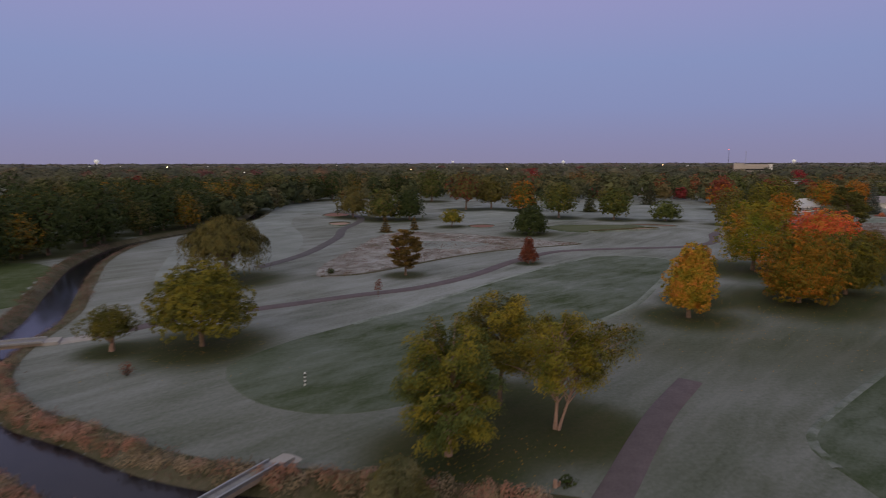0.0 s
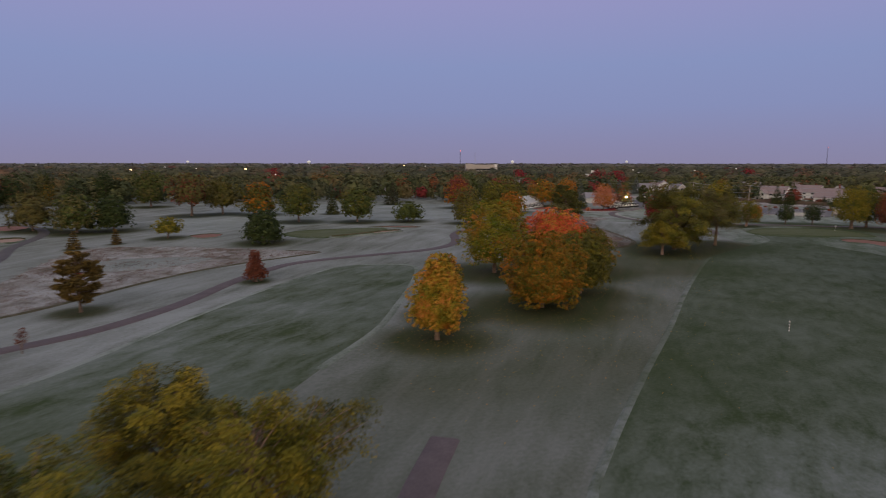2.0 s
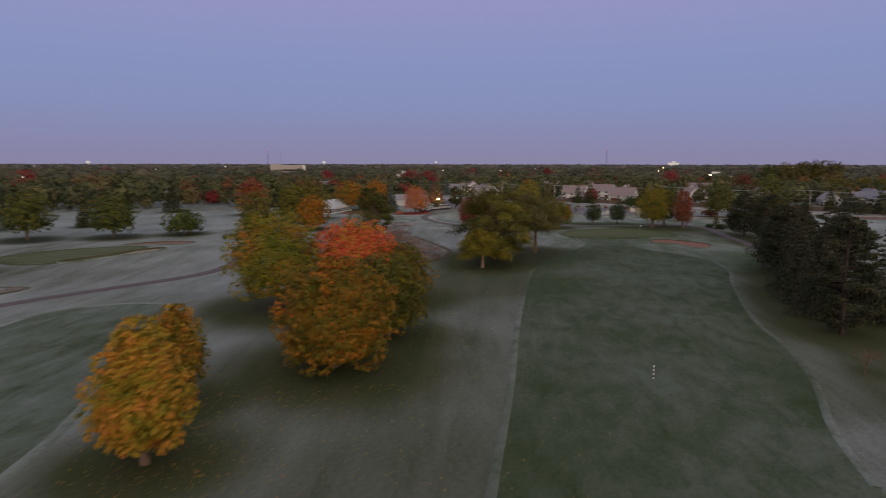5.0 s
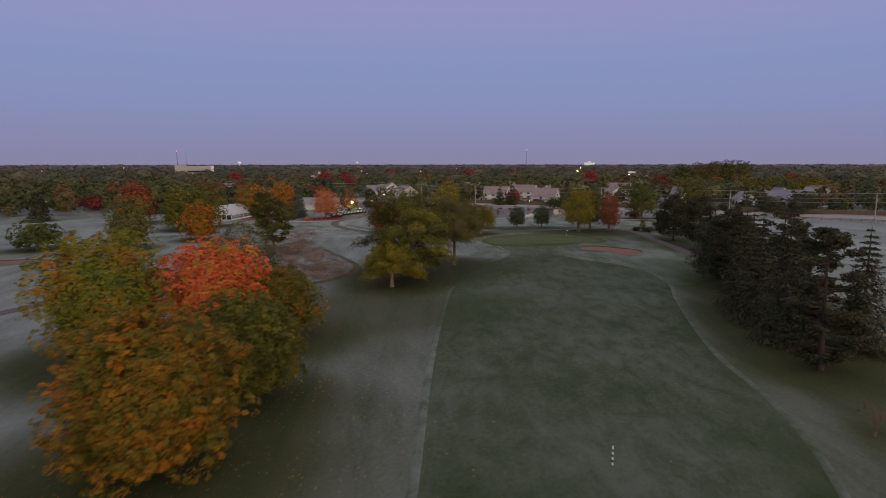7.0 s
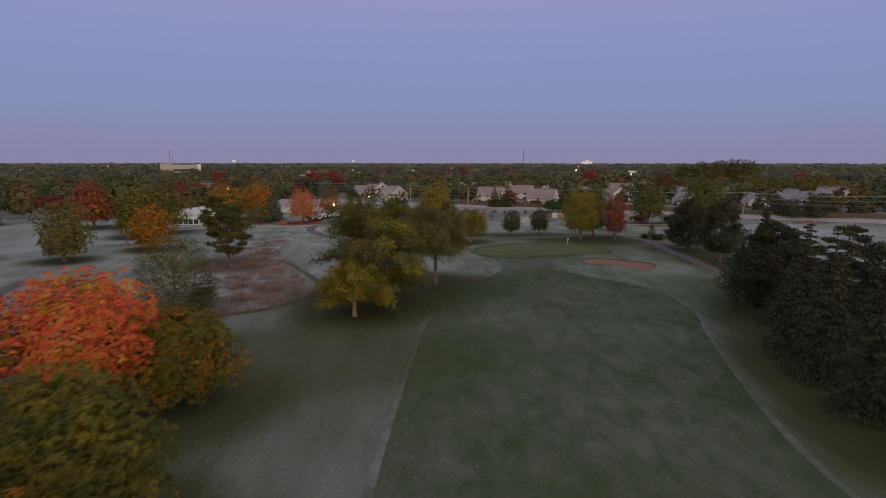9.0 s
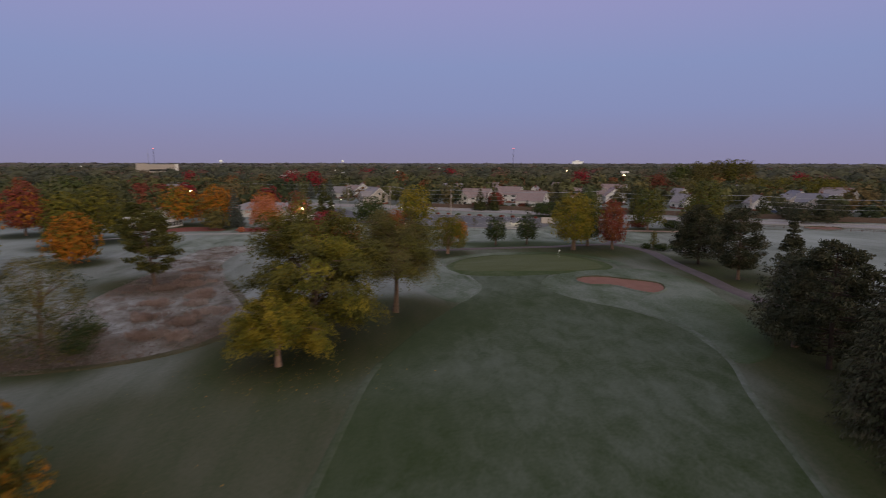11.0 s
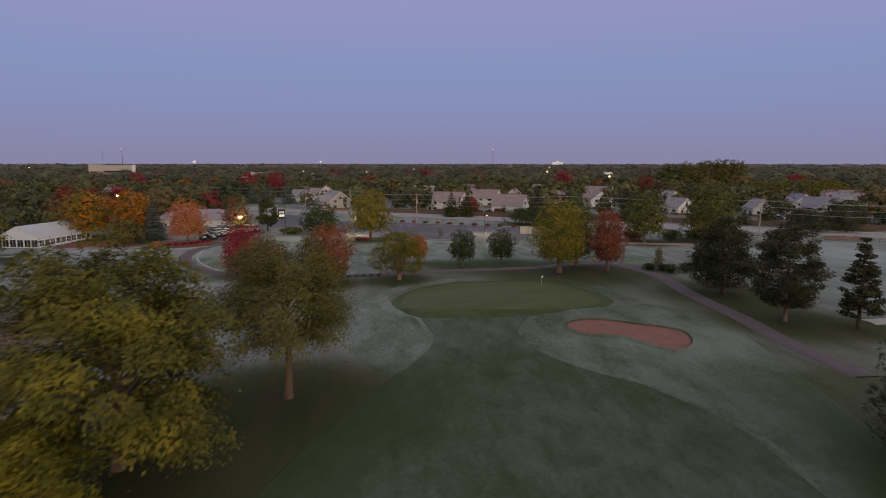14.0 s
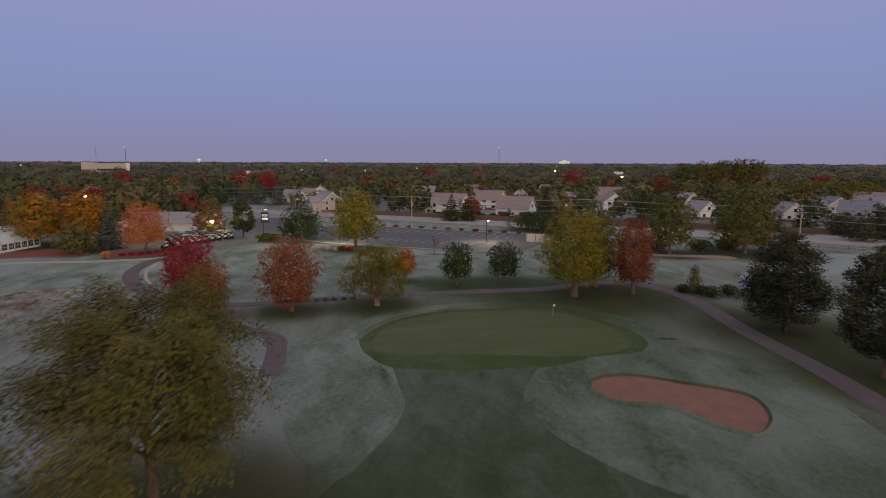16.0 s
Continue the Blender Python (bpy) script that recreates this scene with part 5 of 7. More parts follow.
broadleaf("maple_tree", 186, 276, 14.0, 7.6, 1.7, L_BURNT, 79, "broad orange maple behind the tent", shape="dome", n=5500, size=0.34, lobes=50, second=L_RUST, share=0.4)
spruce("spruce_tree", 186.5, 264.9, 13.6, 3.9, 0.3, L_BLUE, 80, "blue-grey spruce by the cart yard", n=8000, size=0.26)
broadleaf("maple_tree", 188.5, 249.5, 12.6, 6.4, 2.0, L_PINK, 81, "coral-pink maple in a mulched bed", shape="dome", n=9000, size=0.21, lobes=50, loose=0.3, second=L_BURNT, share=0.35)
broadleaf("redbud_tree", 177.8, 262.5, 7.0, 5.0, 0.7, L_DULL, 82, "low dull olive tree", shape="dome", n=2600, size=0.3, lobes=46)
broadleaf("maple_tree", 215.5, 268.5, 12.4, 5.4, 1.3, L_DULL, 83, "maple with rusty top lit by the yard lamp", shape="dome", n=3800, size=0.3, lobes=46, second=L_BRICK, share=0.3)
pine("pine_tree", 220.5, 259, 11.0, 3.6, 0.8, L_PINE, 84, "slim pine beside the yard lamp", n=2200, size=0.3)
shrub("juniper_bed", 221, 247.5, 2.2, 4.6, L_GREEN, 85, "low spreading green juniper", n=1300, size=0.24)
# conifers on the far side of the fairway
for cx, cy, top, rad, kind, seed in ((151.8, 85, 14.0, 5.2, 0, 91), (158.5, 89.5, 12.4, 5.4, 2, 92), (164.5, 87.5, 11.8, 5.6, 2, 93), (143.5, 79.5, 15.2, 4.6, 1, 94), (136.0, 78.5, 15.6, 4.6, 1, 95), (129.0, 74.5, 15.8, 4.6, 1, 96), (121.5, 69.5, 15.6, 4.8, 1, 97), (113.5, 64.2, 15.6, 4.4, 0, 98), (137, 71, 14, 4.6, 0, 99), (147, 76, 14.5, 4.8, 0, 100), (124, 62, 15, 4.6, 1, 101)):
    if kind == 2:
        broadleaf("yew_tree", cx, cy, top, rad, 0.5, L_PINE_DARK, seed, "dense near-black evergreen beside the fairway", "evergreen", shape="dome", n=8000, size=0.22, lobes=60, lobe=0.22)
    elif kind == 1:
        spruce("spruce_tree", cx, cy, top, rad, 0.3, L_PINE_DARK, seed, "dusky spruce in a row beside the fairway", n=6500, size=0.22, canopy=1.4, group="conifers beside the fairway")
    else:
        pine("pine_tree", cx, cy, top, rad, 0.8, L_PINE_DARK, seed, "dusky pine in a row beside the fairway", n=9500, size=0.19, pads=70, lobe=0.24, flat=0.42, canopy=1.4, group="conifers beside the fairway")
broadleaf("dead_shrub", 98, 57.5, 3.0, 1.4, 1.2, L_MAROON, 102, "low nearly bare brown shrub", "shrub", n=140, size=0.12, lobes=12, tr=0.08)
pine("pine_tree", 199.0, 107.0, 13.8, 5.4, 2.2, L_PINE_DARK, 103, "dark open pine beside the cart path", n=13000, size=0.17, pads=110, lobe=0.25, flat=0.45, bark=BARK, canopy=1.5)
pine("pine_tree", 212.0, 118.6, 13.0, 6.0, 1.0, L_PINE_DARK, 104, "broad dark pine beside the cart path", n=15000, size=0.17, pads=116, lobe=0.28, flat=0.45, shape="dome", canopy=1.5)
pine("pine_tree", 201.4, 98.6, 12.4, 3.8, 0.8, L_PINE_DARK, 105, "slim dark pine", n=6500, size=0.17, pads=60, lobe=0.26, flat=0.42, shape="cone", canopy=1.4)
broadleaf("hackberry_tree", 270.6, 154.1, 14.3, 7.0, 1.8, L_OLIVE, 106, "olive-green tree near the road", shape="dome", n=6000, size=0.28, lobes=50, second=L_GREEN)
broadleaf("hackberry_tree", 284, 140.5, 17.4, 9.2, 1.8, L_OLIVE, 107, "large yellow-green tree near the road", shape="dome", n=9000, size=0.28, lobes=70, lobe=0.22, second=L_GREEN)
broadleaf("hawthorn_tree", 294, 207, 5.4, 7.0, 0.7, L_DARK, 108, "low wide dark tree by the lot", shape="dome", n=2600, size=0.3, lobes=46)
for sx, sy, st, sr in ((227, 136.5, 1.6, 1.6), (228.5, 134, 1.5, 1.5), (226.5, 131.8, 2.0, 2.1), (229.5, 130, 2.1, 2.0)):
    shrub("clipped_shrub", sx, sy, st, sr, L_DARK, int(sx * 7 + sy), "rounded dark clipped shrub by the cart path", n=900, size=0.13, group="clipped shrubs by the path")

# ---- woodland beside the creek ----
WOODS = random.Random(5)
protos = [
    broadleaf("woodland_tree", -128, 152, 17, 7.2, 1.0, L_DARK, 121, "tall dark woodland tree", n=3400, size=0.40, lobes=46, group="woodland by the creek"),
    broadleaf("woodland_tree", -117, 166, 16, 7.0, 1.0, L_DARK, 122, "tall dark green woodland tree", n=3400, size=0.40, lobes=46, group="woodland by the creek"),
    broadleaf("woodland_tree", -106, 186, 17, 6.6, 1.0, L_DULL, 123, "olive woodland tree", n=3400, size=0.40, lobes=46, second=L_DARK, share=0.5, group="woodland by the creek"),
    broadleaf("woodland_tree", -140, 176, 15, 6.8, 1.0, L_RUST, 124, "woodland tree turning orange", n=3400, size=0.40, lobes=46, second=L_DULL, share=0.5, group="woodland by the creek"),
    broadleaf("woodland_tree", -100, 205, 15, 7.0, 0.8, L_DARK, 125, "dark rounded woodland tree", shape="dome", n=3400, size=0.40, lobes=46, group="woodland by the creek"),
]
for (ax, ay), (bx, by), n in (((-104, 122), (-96, 200), 9), ((-96, 200), (-92, 260), 8), ((-92, 260), (-98, 330), 7), ((-98, 330), (-70, 372), 5), ((-118, 118), (-112, 330), 22), ((-134, 112), (-130, 350), 18), ((-152, 120), (-150, 350), 16), ((-70, 385), (-20, 385), 5)):
    for i in range(n):
        f = (i + WOODS.uniform(0.1, 0.9)) / n
        px, py = ax + (bx - ax) * f + WOODS.uniform(-5, 5), ay + (by - ay) * f + WOODS.uniform(-4, 4)
        s = WOODS.uniform(0.72, 1.12)
        t = copy_thing(WOODS.choice(protos), pose(px, py, 0, 0, 0, WOODS.uniform(0, 360)))
        t.scale = (s, s, s * WOODS.uniform(0.88, 1.1))
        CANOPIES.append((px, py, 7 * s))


# ---- far woods to the horizon ----
def crown_pattern(seed, clumps, per):
    """Leaf places and facings on a crown one unit wide and high: boughs, tufts on the boughs, leaves on the tufts."""
    rng = np.random.default_rng(seed)
    h = 0.08 + 0.84 * (np.arange(22) + rng.uniform(0, 1, 22)) / 22
    g = np.arange(22) * 2.39996 + rng.uniform(-0.5, 0.5, 22)
    prof = np.sqrt(np.clip(1 - (2 * h ** rng.uniform(0.6, 0.95) - 1) ** 2, 0, 1))
    b = rng.uniform(0.24, 0.42, 22)
    C = np.stack([np.cos(g) * np.clip(prof - 0.7 * b, 0, 1) * rng.uniform(0.5, 1.05, 22), np.sin(g) * np.clip(prof - 0.7 * b, 0, 1) * rng.uniform(0.5, 1.05, 22), h], 1)
    flat = np.array([1, 1, 0.5])
    j = rng.integers(0, 22, clumps * 4)
    d = rng.normal(size=(len(j), 3)) + np.array([0, 0, 0.35])
    d /= np.linalg.norm(d, axis=1)[:, None]
    T = C[j] + d * b[j][:, None] * flat
    ok = T[:, 2] > 0.08
    for q in range(22):
        ok &= ~((np.sum(((T - C[q]) / flat / b[q]) ** 2, 1) < 0.7) & (j != q))
    T, d = T[ok][:clumps], d[ok][:clumps]
    k = np.repeat(np.arange(len(T)), per)
    e = rng.normal(size=(len(k), 3)) * 0.7 + d[k] * 0.6 + np.array([0, 0, 0.4])
    e /= np.linalg.norm(e, axis=1)[:, None]
    P = T[k] + e * flat * (0.16 * rng.uniform(0.4, 1.0, len(k)))[:, None]
    return P, e + rng.normal(size=e.shape) * 0.3 + np.array([0, 0, 0.3])


def near_woods(name, seed, spots, radius, tall, leaf, material, label):
    """Countless trees among the houses: leafy crowns over a dark heart of larger leaves, on plain stems."""
    rng = np.random.default_rng(seed)
    kinds = [crown_pattern(seed + q, 62, 7) for q in range(9)]
    n = len(spots)
    u = rng.uniform(0, 1, n)
    R = radius[0] + (radius[1] - radius[0]) * u ** 1.5
    T = tall[0] + (tall[1] - tall[0]) * np.clip(0.5 * u + 0.5 * rng.uniform(0, 1, n), 0, 1) ** 1.2
    grove = np.array([noise.noise(Vector((x * 0.02, y * 0.02, seed))) for x, y in spots])
    tint = np.clip(rng.uniform(0, 1, n) * 0.99 + grove * 0.12, 0, 1)
    P, N, S, C = [], [], [], []
    for i in range(n):
        p, f = kinds[int(rng.integers(0, 9))]
        g = rng.uniform(0, 2 * math.pi)
        m = np.array([[math.cos(g), -math.sin(g), 0], [math.sin(g), math.cos(g), 0], [0, 0, 1]])
        scale = np.array([R[i] * rng.uniform(0.85, 1.15), R[i], T[i] * 0.95])
        low = np.array([spots[i][0], spots[i][1], 0.04 * T[i]])
        heart = rng.normal(size=(46, 3))
        heart *= (0.62 / np.linalg.norm(heart, axis=1))[:, None]
        P += [(p * scale) @ m.T + low, heart * scale * np.array([1, 1, 0.5]) + low + np.array([0, 0, 0.5 * T[i]])]
        out = (p - np.array([0, 0, 0.45])) * np.array([1, 1, 1.7])
        N += [(f * 0.45 + out) @ m.T + rng.normal(size=f.shape) * 0.15, heart + rng.normal(size=heart.shape) * 0.15]
        S += [np.full(len(p), leaf * (0.7 + 0.08 * R[i])), np.full(46, 0.30 * R[i])]
        C.append(np.full(len(p) + 46, tint[i]))
    P = np.concatenate(P)
    P[:, 2] = np.maximum(P[:, 2], 0.3)
    me = leaf_mesh(name, P, np.concatenate(N), np.concatenate(S), material, 0.85, 0.2, tint=np.concatenate(C), rng=rng, corners=3)
    return tagged(new(name, me), label, "woodland", kind="stuff")


def far_woods(name, seed, spots, radius, tall, per_tree, leaf, material, label, fine=2):
    """Woodland too far off to count: for every tree a billowing crown with tufts of leaves on it."""
    rng = np.random.default_rng(seed)
    n = len(spots)
    u0 = rng.uniform(0, 1, n)
    R = radius[0] + (radius[1] - radius[0]) * u0 ** 1.6
    T = tall[0] + (tall[1] - tall[0]) * np.clip(0.55 * u0 + 0.45 * rng.uniform(0, 1, n), 0, 1) ** 1.3
    grove = np.array([noise.noise(Vector((x * 0.012, y * 0.012, seed))) for x, y in spots])
    tint = np.clip(rng.uniform(0, 1, n) * 0.99 + grove * 0.15, 0, 1)
    ph0 = rng.uniform(0, 6, n)
    point = rng.uniform(-0.25, 0.3, n)

    def crown(e, ph, tree, swell):
        r = 1 + 0.15 * np.sin(4 * e[:, 0] + ph) * np.sin(4 * e[:, 1] + 2 * ph) + 0.13 * np.sin(7 * e[:, 2] + ph) * np.sin(6 * e[:, 0] - ph) + 0.07 * np.sin(13 * e[:, 0] + 3 * ph) * np.sin(12 * e[:, 1] - ph) * np.sin(11 * e[:, 2])
        taper = 1 - point[tree] * np.clip(e[:, 2], -0.4, 1)
        return np.column_stack([spots[tree], T[tree] * 0.52]) + e * (r * swell)[:, None] * np.column_stack([R[tree] * taper, R[tree] * taper, T[tree] * 0.48])

    k = np.repeat(np.arange(n), per_tree)
    d = rng.normal(size=(len(k), 3)) + np.array([0, 0, 0.35])
    d /= np.linalg.norm(d, axis=1)[:, None]
    d[:, 2] = np.where(d[:, 2] < -0.35, -d[:, 2], d[:, 2])
    P = crown(d, ph0[k], k, rng.uniform(0.93, 1.05, len(k)))
    twigs = leaf_mesh(name, P, d * 1.2 + rng.normal(size=P.shape) * 0.3 + (0, 0, 0.4), leaf, material, 0.95, 0.2, rng=rng, corners=3)
    # the closed heart of every crown, under its leaf clumps
    ball = bmesh.new()
    bmesh.ops.create_icosphere(ball, subdivisions=fine, radius=1)
    u = np.array([v.co for v in ball.verts])
    tri = np.array([[v.index for v in f.verts] for f in ball.faces])
    ball.free()
    kc = np.repeat(np.arange(n), len(u))
    core = crown(np.tile(u, (n, 1)), ph0[kc], kc, 0.92 + 0.05 * rng.normal(size=len(kc)))
    faces = (tri[None] + (np.arange(n) * len(u))[:, None, None]).reshape(-1, 3)
    m = len(P)
    old = np.empty(m * 9, np.float32)
    twigs.vertices.foreach_get("co", old)
    me = bpy.data.meshes.new(name)
    me.vertices.add(3 * m + len(core)), me.loops.add(3 * (m + len(faces))), me.polygons.add(m + len(faces))
    me.vertices.foreach_set("co", np.concatenate([old, core.astype(np.float32).ravel()]))
    me.loops.foreach_set("vertex_index", np.concatenate([np.arange(3 * m), (faces + 3 * m).ravel()]).astype(np.int32))
    me.polygons.foreach_set("loop_start", np.arange(0, 3 * (m + len(faces)), 3, dtype=np.int32))
    me.update(calc_edges=True)
    me.attributes.new("tint", "FLOAT", "FACE").data.foreach_set("value", np.concatenate([tint[k], np.repeat(tint, len(tri))]).astype(np.float32))
    me.materials.append(material)
    bpy.data.meshes.remove(twigs)
    ob = new(name, me)
    return tagged(ob, label, "woodland", kind="stuff")


CLEAR = np.array([(-78, 90), (-88, 200), (-82, 300), (-72, 370), (-20, 372), (30, 372), (95, 352), (140, 340), (160, 312), (176, 298), (205, 306), (235, 318), (262, 345), (288, 318), (300, 292), (308, 270), (314, 245), (322, 205), (345, 240), (350, 150), (362, 60), (330, -60), (0, -60), (-110, 60)], float)


def scatter(seed, n, near, far, turn0, turn1, gap):
    """Spots in a fan seen from the course, outside its open ground, no two closer than gap."""
    rng = np.random.default_rng(seed)
    a = np.radians(rng.uniform(turn0, turn1, n))
    r = np.sqrt(rng.uniform(near ** 2, far ** 2, n))
    x, y = 60 + r * np.sin(a), 70 + r * np.cos(a)
    ok = ~inside(x, y, CLEAR)
    ok &= line_distance(x, y, np.array(ROAD)) > 13
    ok &= line_distance(x, y, np.array([(300, 232), (330, 250), (372, 262), (430, 268)])) > 7
    ok &= line_distance(x, y, np.array([(326, 128), (350, 132), (372, 128), (420, 110)])) > 7
    for hx, hy, hr in HOUSE_SPOTS:
        # gardens on the side of the course stay open
        gx, gy = hx - 150, hy - 130
        gl = math.hypot(gx, gy)
        ok &= line_distance(x, y, np.array([(hx, hy), (hx - 30 * gx / gl, hy - 30 * gy / gl)])) > hr * 0.8
    x, y = x[ok], y[ok]
    cell, keep = set(), []
    for i, q in enumerate(zip((x // gap).astype(int), (y // gap).astype(int))):
        if q not in cell:
            cell.add(q)
            keep.append(i)
    return np.column_stack([x, y])[keep]


HOUSES = [(332, 238, 283, "low"), (326, 268, 283, "wing"), (359, 271, 280, "wing"), (379, 330, 290, "wing_tan"), (407, 284, 200, "small"), (378, 240, 284, "low"), (386, 221, 214, "wing"),
          (375, 179, 236, "small"), (474, 180, 230, "wing_tan"), (388, 150, 215, "small"), (391, 128, 270, "stone"), (418, 140, 215, "stone"), (436, 124, 250, "wing_tan"), (389, 401, 250, "small"),
          (344, 377, 230, "wing"), (322, 372, 290, "small"), (437, 245, 280, "wing"), (440, 205, 230, "small"), (420, 330, 285, "low"), (130, 420, 20, "small"), (470, 130, 260, "wing"), (250, 440, 290, "wing_tan"), (455, 292, 280, "low"), (300, 318, 250, "wing_tan")]
RED_TREES = [(346, 460), (360, 452), (478, 290), (481, 234), (208, 392), (221, 398), (228, 385), (298, 384), (304, 380), (308, 366)]
HOUSE_SPOTS = [(hx, hy, 12) for hx, hy, *_ in HOUSES] + [(hx, hy, 10) for hx, hy in RED_TREES]
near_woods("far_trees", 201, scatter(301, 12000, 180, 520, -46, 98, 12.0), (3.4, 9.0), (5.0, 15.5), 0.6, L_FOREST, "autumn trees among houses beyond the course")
# the two farther rings wear leaf colours with haze mixed in
far_woods("far_trees", 202, scatter(302, 12000, 520, 1250, -44, 94, 20), (5.5, 12.0), (7.5, 18.0), 90, 1.5, L_FOREST_HAZED, "mixed autumn woods in the middle distance", 1)
far_woods("far_trees", 203, scatter(303, 9000, 1250, 4300, -42, 92, 74), (22, 40), (11, 21.5), 14, 6.0, L_FOREST_FAR_HAZED, "distant woods reaching the horizon", 1)


# ---- creek-side grasses, native tufts, fallen leaves ----
def tufts(name, spots, high, blades, material, seed, label, spread=0.3, wide=0.10):
    """Countless grass blades in clumps."""
    rng = np.random.default_rng(seed)
    n = len(spots)
    k = np.repeat(np.arange(n), blades)
    s = rng.uniform(0.55, 1.3, n)[k] * high
    off = rng.normal(size=(len(k), 2)) * spread
    x, y = spots[k, 0] + off[:, 0], spots[k, 1] + off[:, 1]
    along = np.column_stack([off * 1.3, np.full(len(k), 1.0)]) + rng.normal(size=(len(k), 3)) * 0.25
    u = rng.uniform(0.25, 0.75, len(k))
    P = np.column_stack([x + off[:, 0] * 0.4, y + off[:, 1] * 0.4, height(x, y) + s * u])
    N = rng.normal(size=P.shape) * np.array([1, 1, 0.25])
    me = leaf_mesh(name, P, N, 0.45 * high, material, wide, 0.15, along, rng=rng)
    return tagged(new(name, me), label, "grass", kind="stuff")


def bank_spots(seed, n, lo, hi):
    rng = np.random.default_rng(seed)
    c = CREEK[:70]
    i = rng.integers(1, len(c) - 1, n)
    t = c[i + 1] - c[i - 1]
    t /= np.linalg.norm(t, axis=1)[:, None]
    side = np.where(rng.uniform(0, 1, n) < 0.5, -1, 1) * rng.uniform(lo, hi, n)
    p = c[i] + rng.uniform(-1.3, 1.3, n)[:, None] * t + np.stack([-t[:, 1], t[:, 0]], 1) * side[:, None]
    return p[line_distance(p[:, 0], p[:, 1], CREEK) > lo - 0.1]


tufts("bank_grass", bank_spots(401, 620, 2.9, 4.9), 0.5, 16, L_REED, 402, "tall russet grasses along the creek banks", 0.42, 0.13)


def grass_mounds(name, centres, seed, per, material, label):
    """Rounded mounds of grass: blades spring from each heart and arch over its dome."""
    rng = np.random.default_rng(seed)
    n = len(centres)
    wide, tall = rng.uniform(0.5, 1.15, n), rng.uniform(0.55, 1.15, n)
    k = np.repeat(np.arange(n), per)
    d = rng.normal(size=(len(k), 3))
    d[:, 2] = np.abs(d[:, 2])
    d /= np.linalg.norm(d, axis=1)[:, None]
    r = rng.uniform(0.72, 1.08, len(k))
    x, y = centres[k, 0] + d[:, 0] * wide[k] * r, centres[k, 1] + d[:, 1] * wide[k] * r
    P = np.column_stack([x, y, height(centres[k, 0], centres[k, 1]) + 0.05 + d[:, 2] * tall[k] * r])
    N = d + rng.normal(size=d.shape) * 0.3 + np.array([0, 0, 0.3])
    along = np.column_stack([d[:, :2] * 0.8, np.full(len(k), 0.6)]) + rng.normal(size=d.shape) * 0.35
    me = leaf_mesh(name, P, N, 0.17, material, 0.34, 0.25, along, rng=rng, corners=3)
    return tagged(new(name, me), label, "grass", kind="stuff")


BANK_MOUNDS = bank_spots(411, 760, 2.9, 4.5)
BANK_MOUNDS = BANK_MOUNDS[BANK_MOUNDS[:, 1] < 66]
grass_mounds("bank_plumes", BANK_MOUNDS[::2], 413, 150, L_RUSSET_REED, "mounds of russet-red plumed grasses along the creek")
grass_mounds("bank_plumes", BANK_MOUNDS[1::2], 415, 150, L_TAN_REED, "mounds of tan plumed grasses along the creek")


def poly_spots(seed, n, poly):
    rng = np.random.default_rng(seed)
    rim = spline(poly, 2.0, True)
    lo, hi = rim.min(0), rim.max(0)
    p = rng.uniform(lo, hi, (n, 2))
    return p[inside(p[:, 0], p[:, 1], rim)]


tufts("native_tufts", poly_spots(403, 2200, NATIVE_1), 0.42, 10, L_HEATH, 404, "tufts of russet native grass whitened by frost", 0.5, 0.16)
tufts("native_tufts", poly_spots(405, 2800, NATIVE_2), 0.45, 12, L_HEATH, 406, "tufts of russet native grass whitened by frost", 0.5, 0.16)


def fallen(seed, n, spots, material):
    rng = np.random.default_rng(seed)
    P = np.concatenate([np.column_stack([x + rng.normal(size=n) * r, y + rng.normal(size=n) * r]) for x, y, r in spots])
    P = np.column_stack([P, height(P[:, 0], P[:, 1]) + 0.075])
    N = np.array([0, 0, 1.0]) + rng.normal(size=P.shape) * 0.2
    me = leaf_mesh("fallen_leaves", P, N, 0.07, material, 0.7, 0.2, rng=rng)
    tagged(new("fallen_leaves", me), "fallen autumn leaves scattered on the grass", "fallen leaves", kind="stuff")


fallen(407, 320, ((36, 84, 4.5), (42, 92, 5), (55, 88, 7), (68, 95, 8), (80, 104, 8), (46, 76, 9), (1, 42, 4), (-30, 70, 5), (113, 128, 5)), L_ORANGE)

# ---- golf furniture ----


def marker_post(x, y):
    root = thing("marker_post", x, y, None, 0, "slim black and white banded distance post on the fairway", "marker post", "fairway distance posts")
    for i in range(7):
        part("band", cylinder((0, 0, 0.05 + 0.2 * i), (0, 0, 0.25 + 0.2 * i), 0.075, 0.075, 10), WHITE if i % 2 == 0 else BLACK, root)
    part("spike", cylinder((0, 0, -0.2), (0, 0, 0.06), 0.05, 0.05, 8), DARK_STEEL, root)


marker_post(-14.3, 58.7)
marker_post(79.6, 71.0)


def flagstick(x, y):
    root = thing("flagstick", x, y, height(x, y) + 0.13, 0, "white golf flagstick with a small pale flag", "flagstick")
    part("pole", cylinder((0, 0, -0.1), (0, 0, 1.6), 0.022, 0.018, 8), WHITE, root)
    bm = bmesh.new()
    g = [[bm.verts.new((0.03 + 0.11 * i, 0.05 * math.sin(i * 1.3), 1.57 - 0.32 * j + 0.02 * i)) for i in range(5)] for j in range(2)]
    for i in range(4):
        bm.faces.new((g[0][i], g[1][i], g[1][i + 1], g[0][i + 1]))
    part("flag", bm, WHITE, root, "small pale cloth flag")
    part("cup_rim", cylinder((0, 0, -0.02), (0, 0, 0.02), 0.07, 0.07, 12), DARK_STEEL, root)


flagstick(196.8, 144.3)


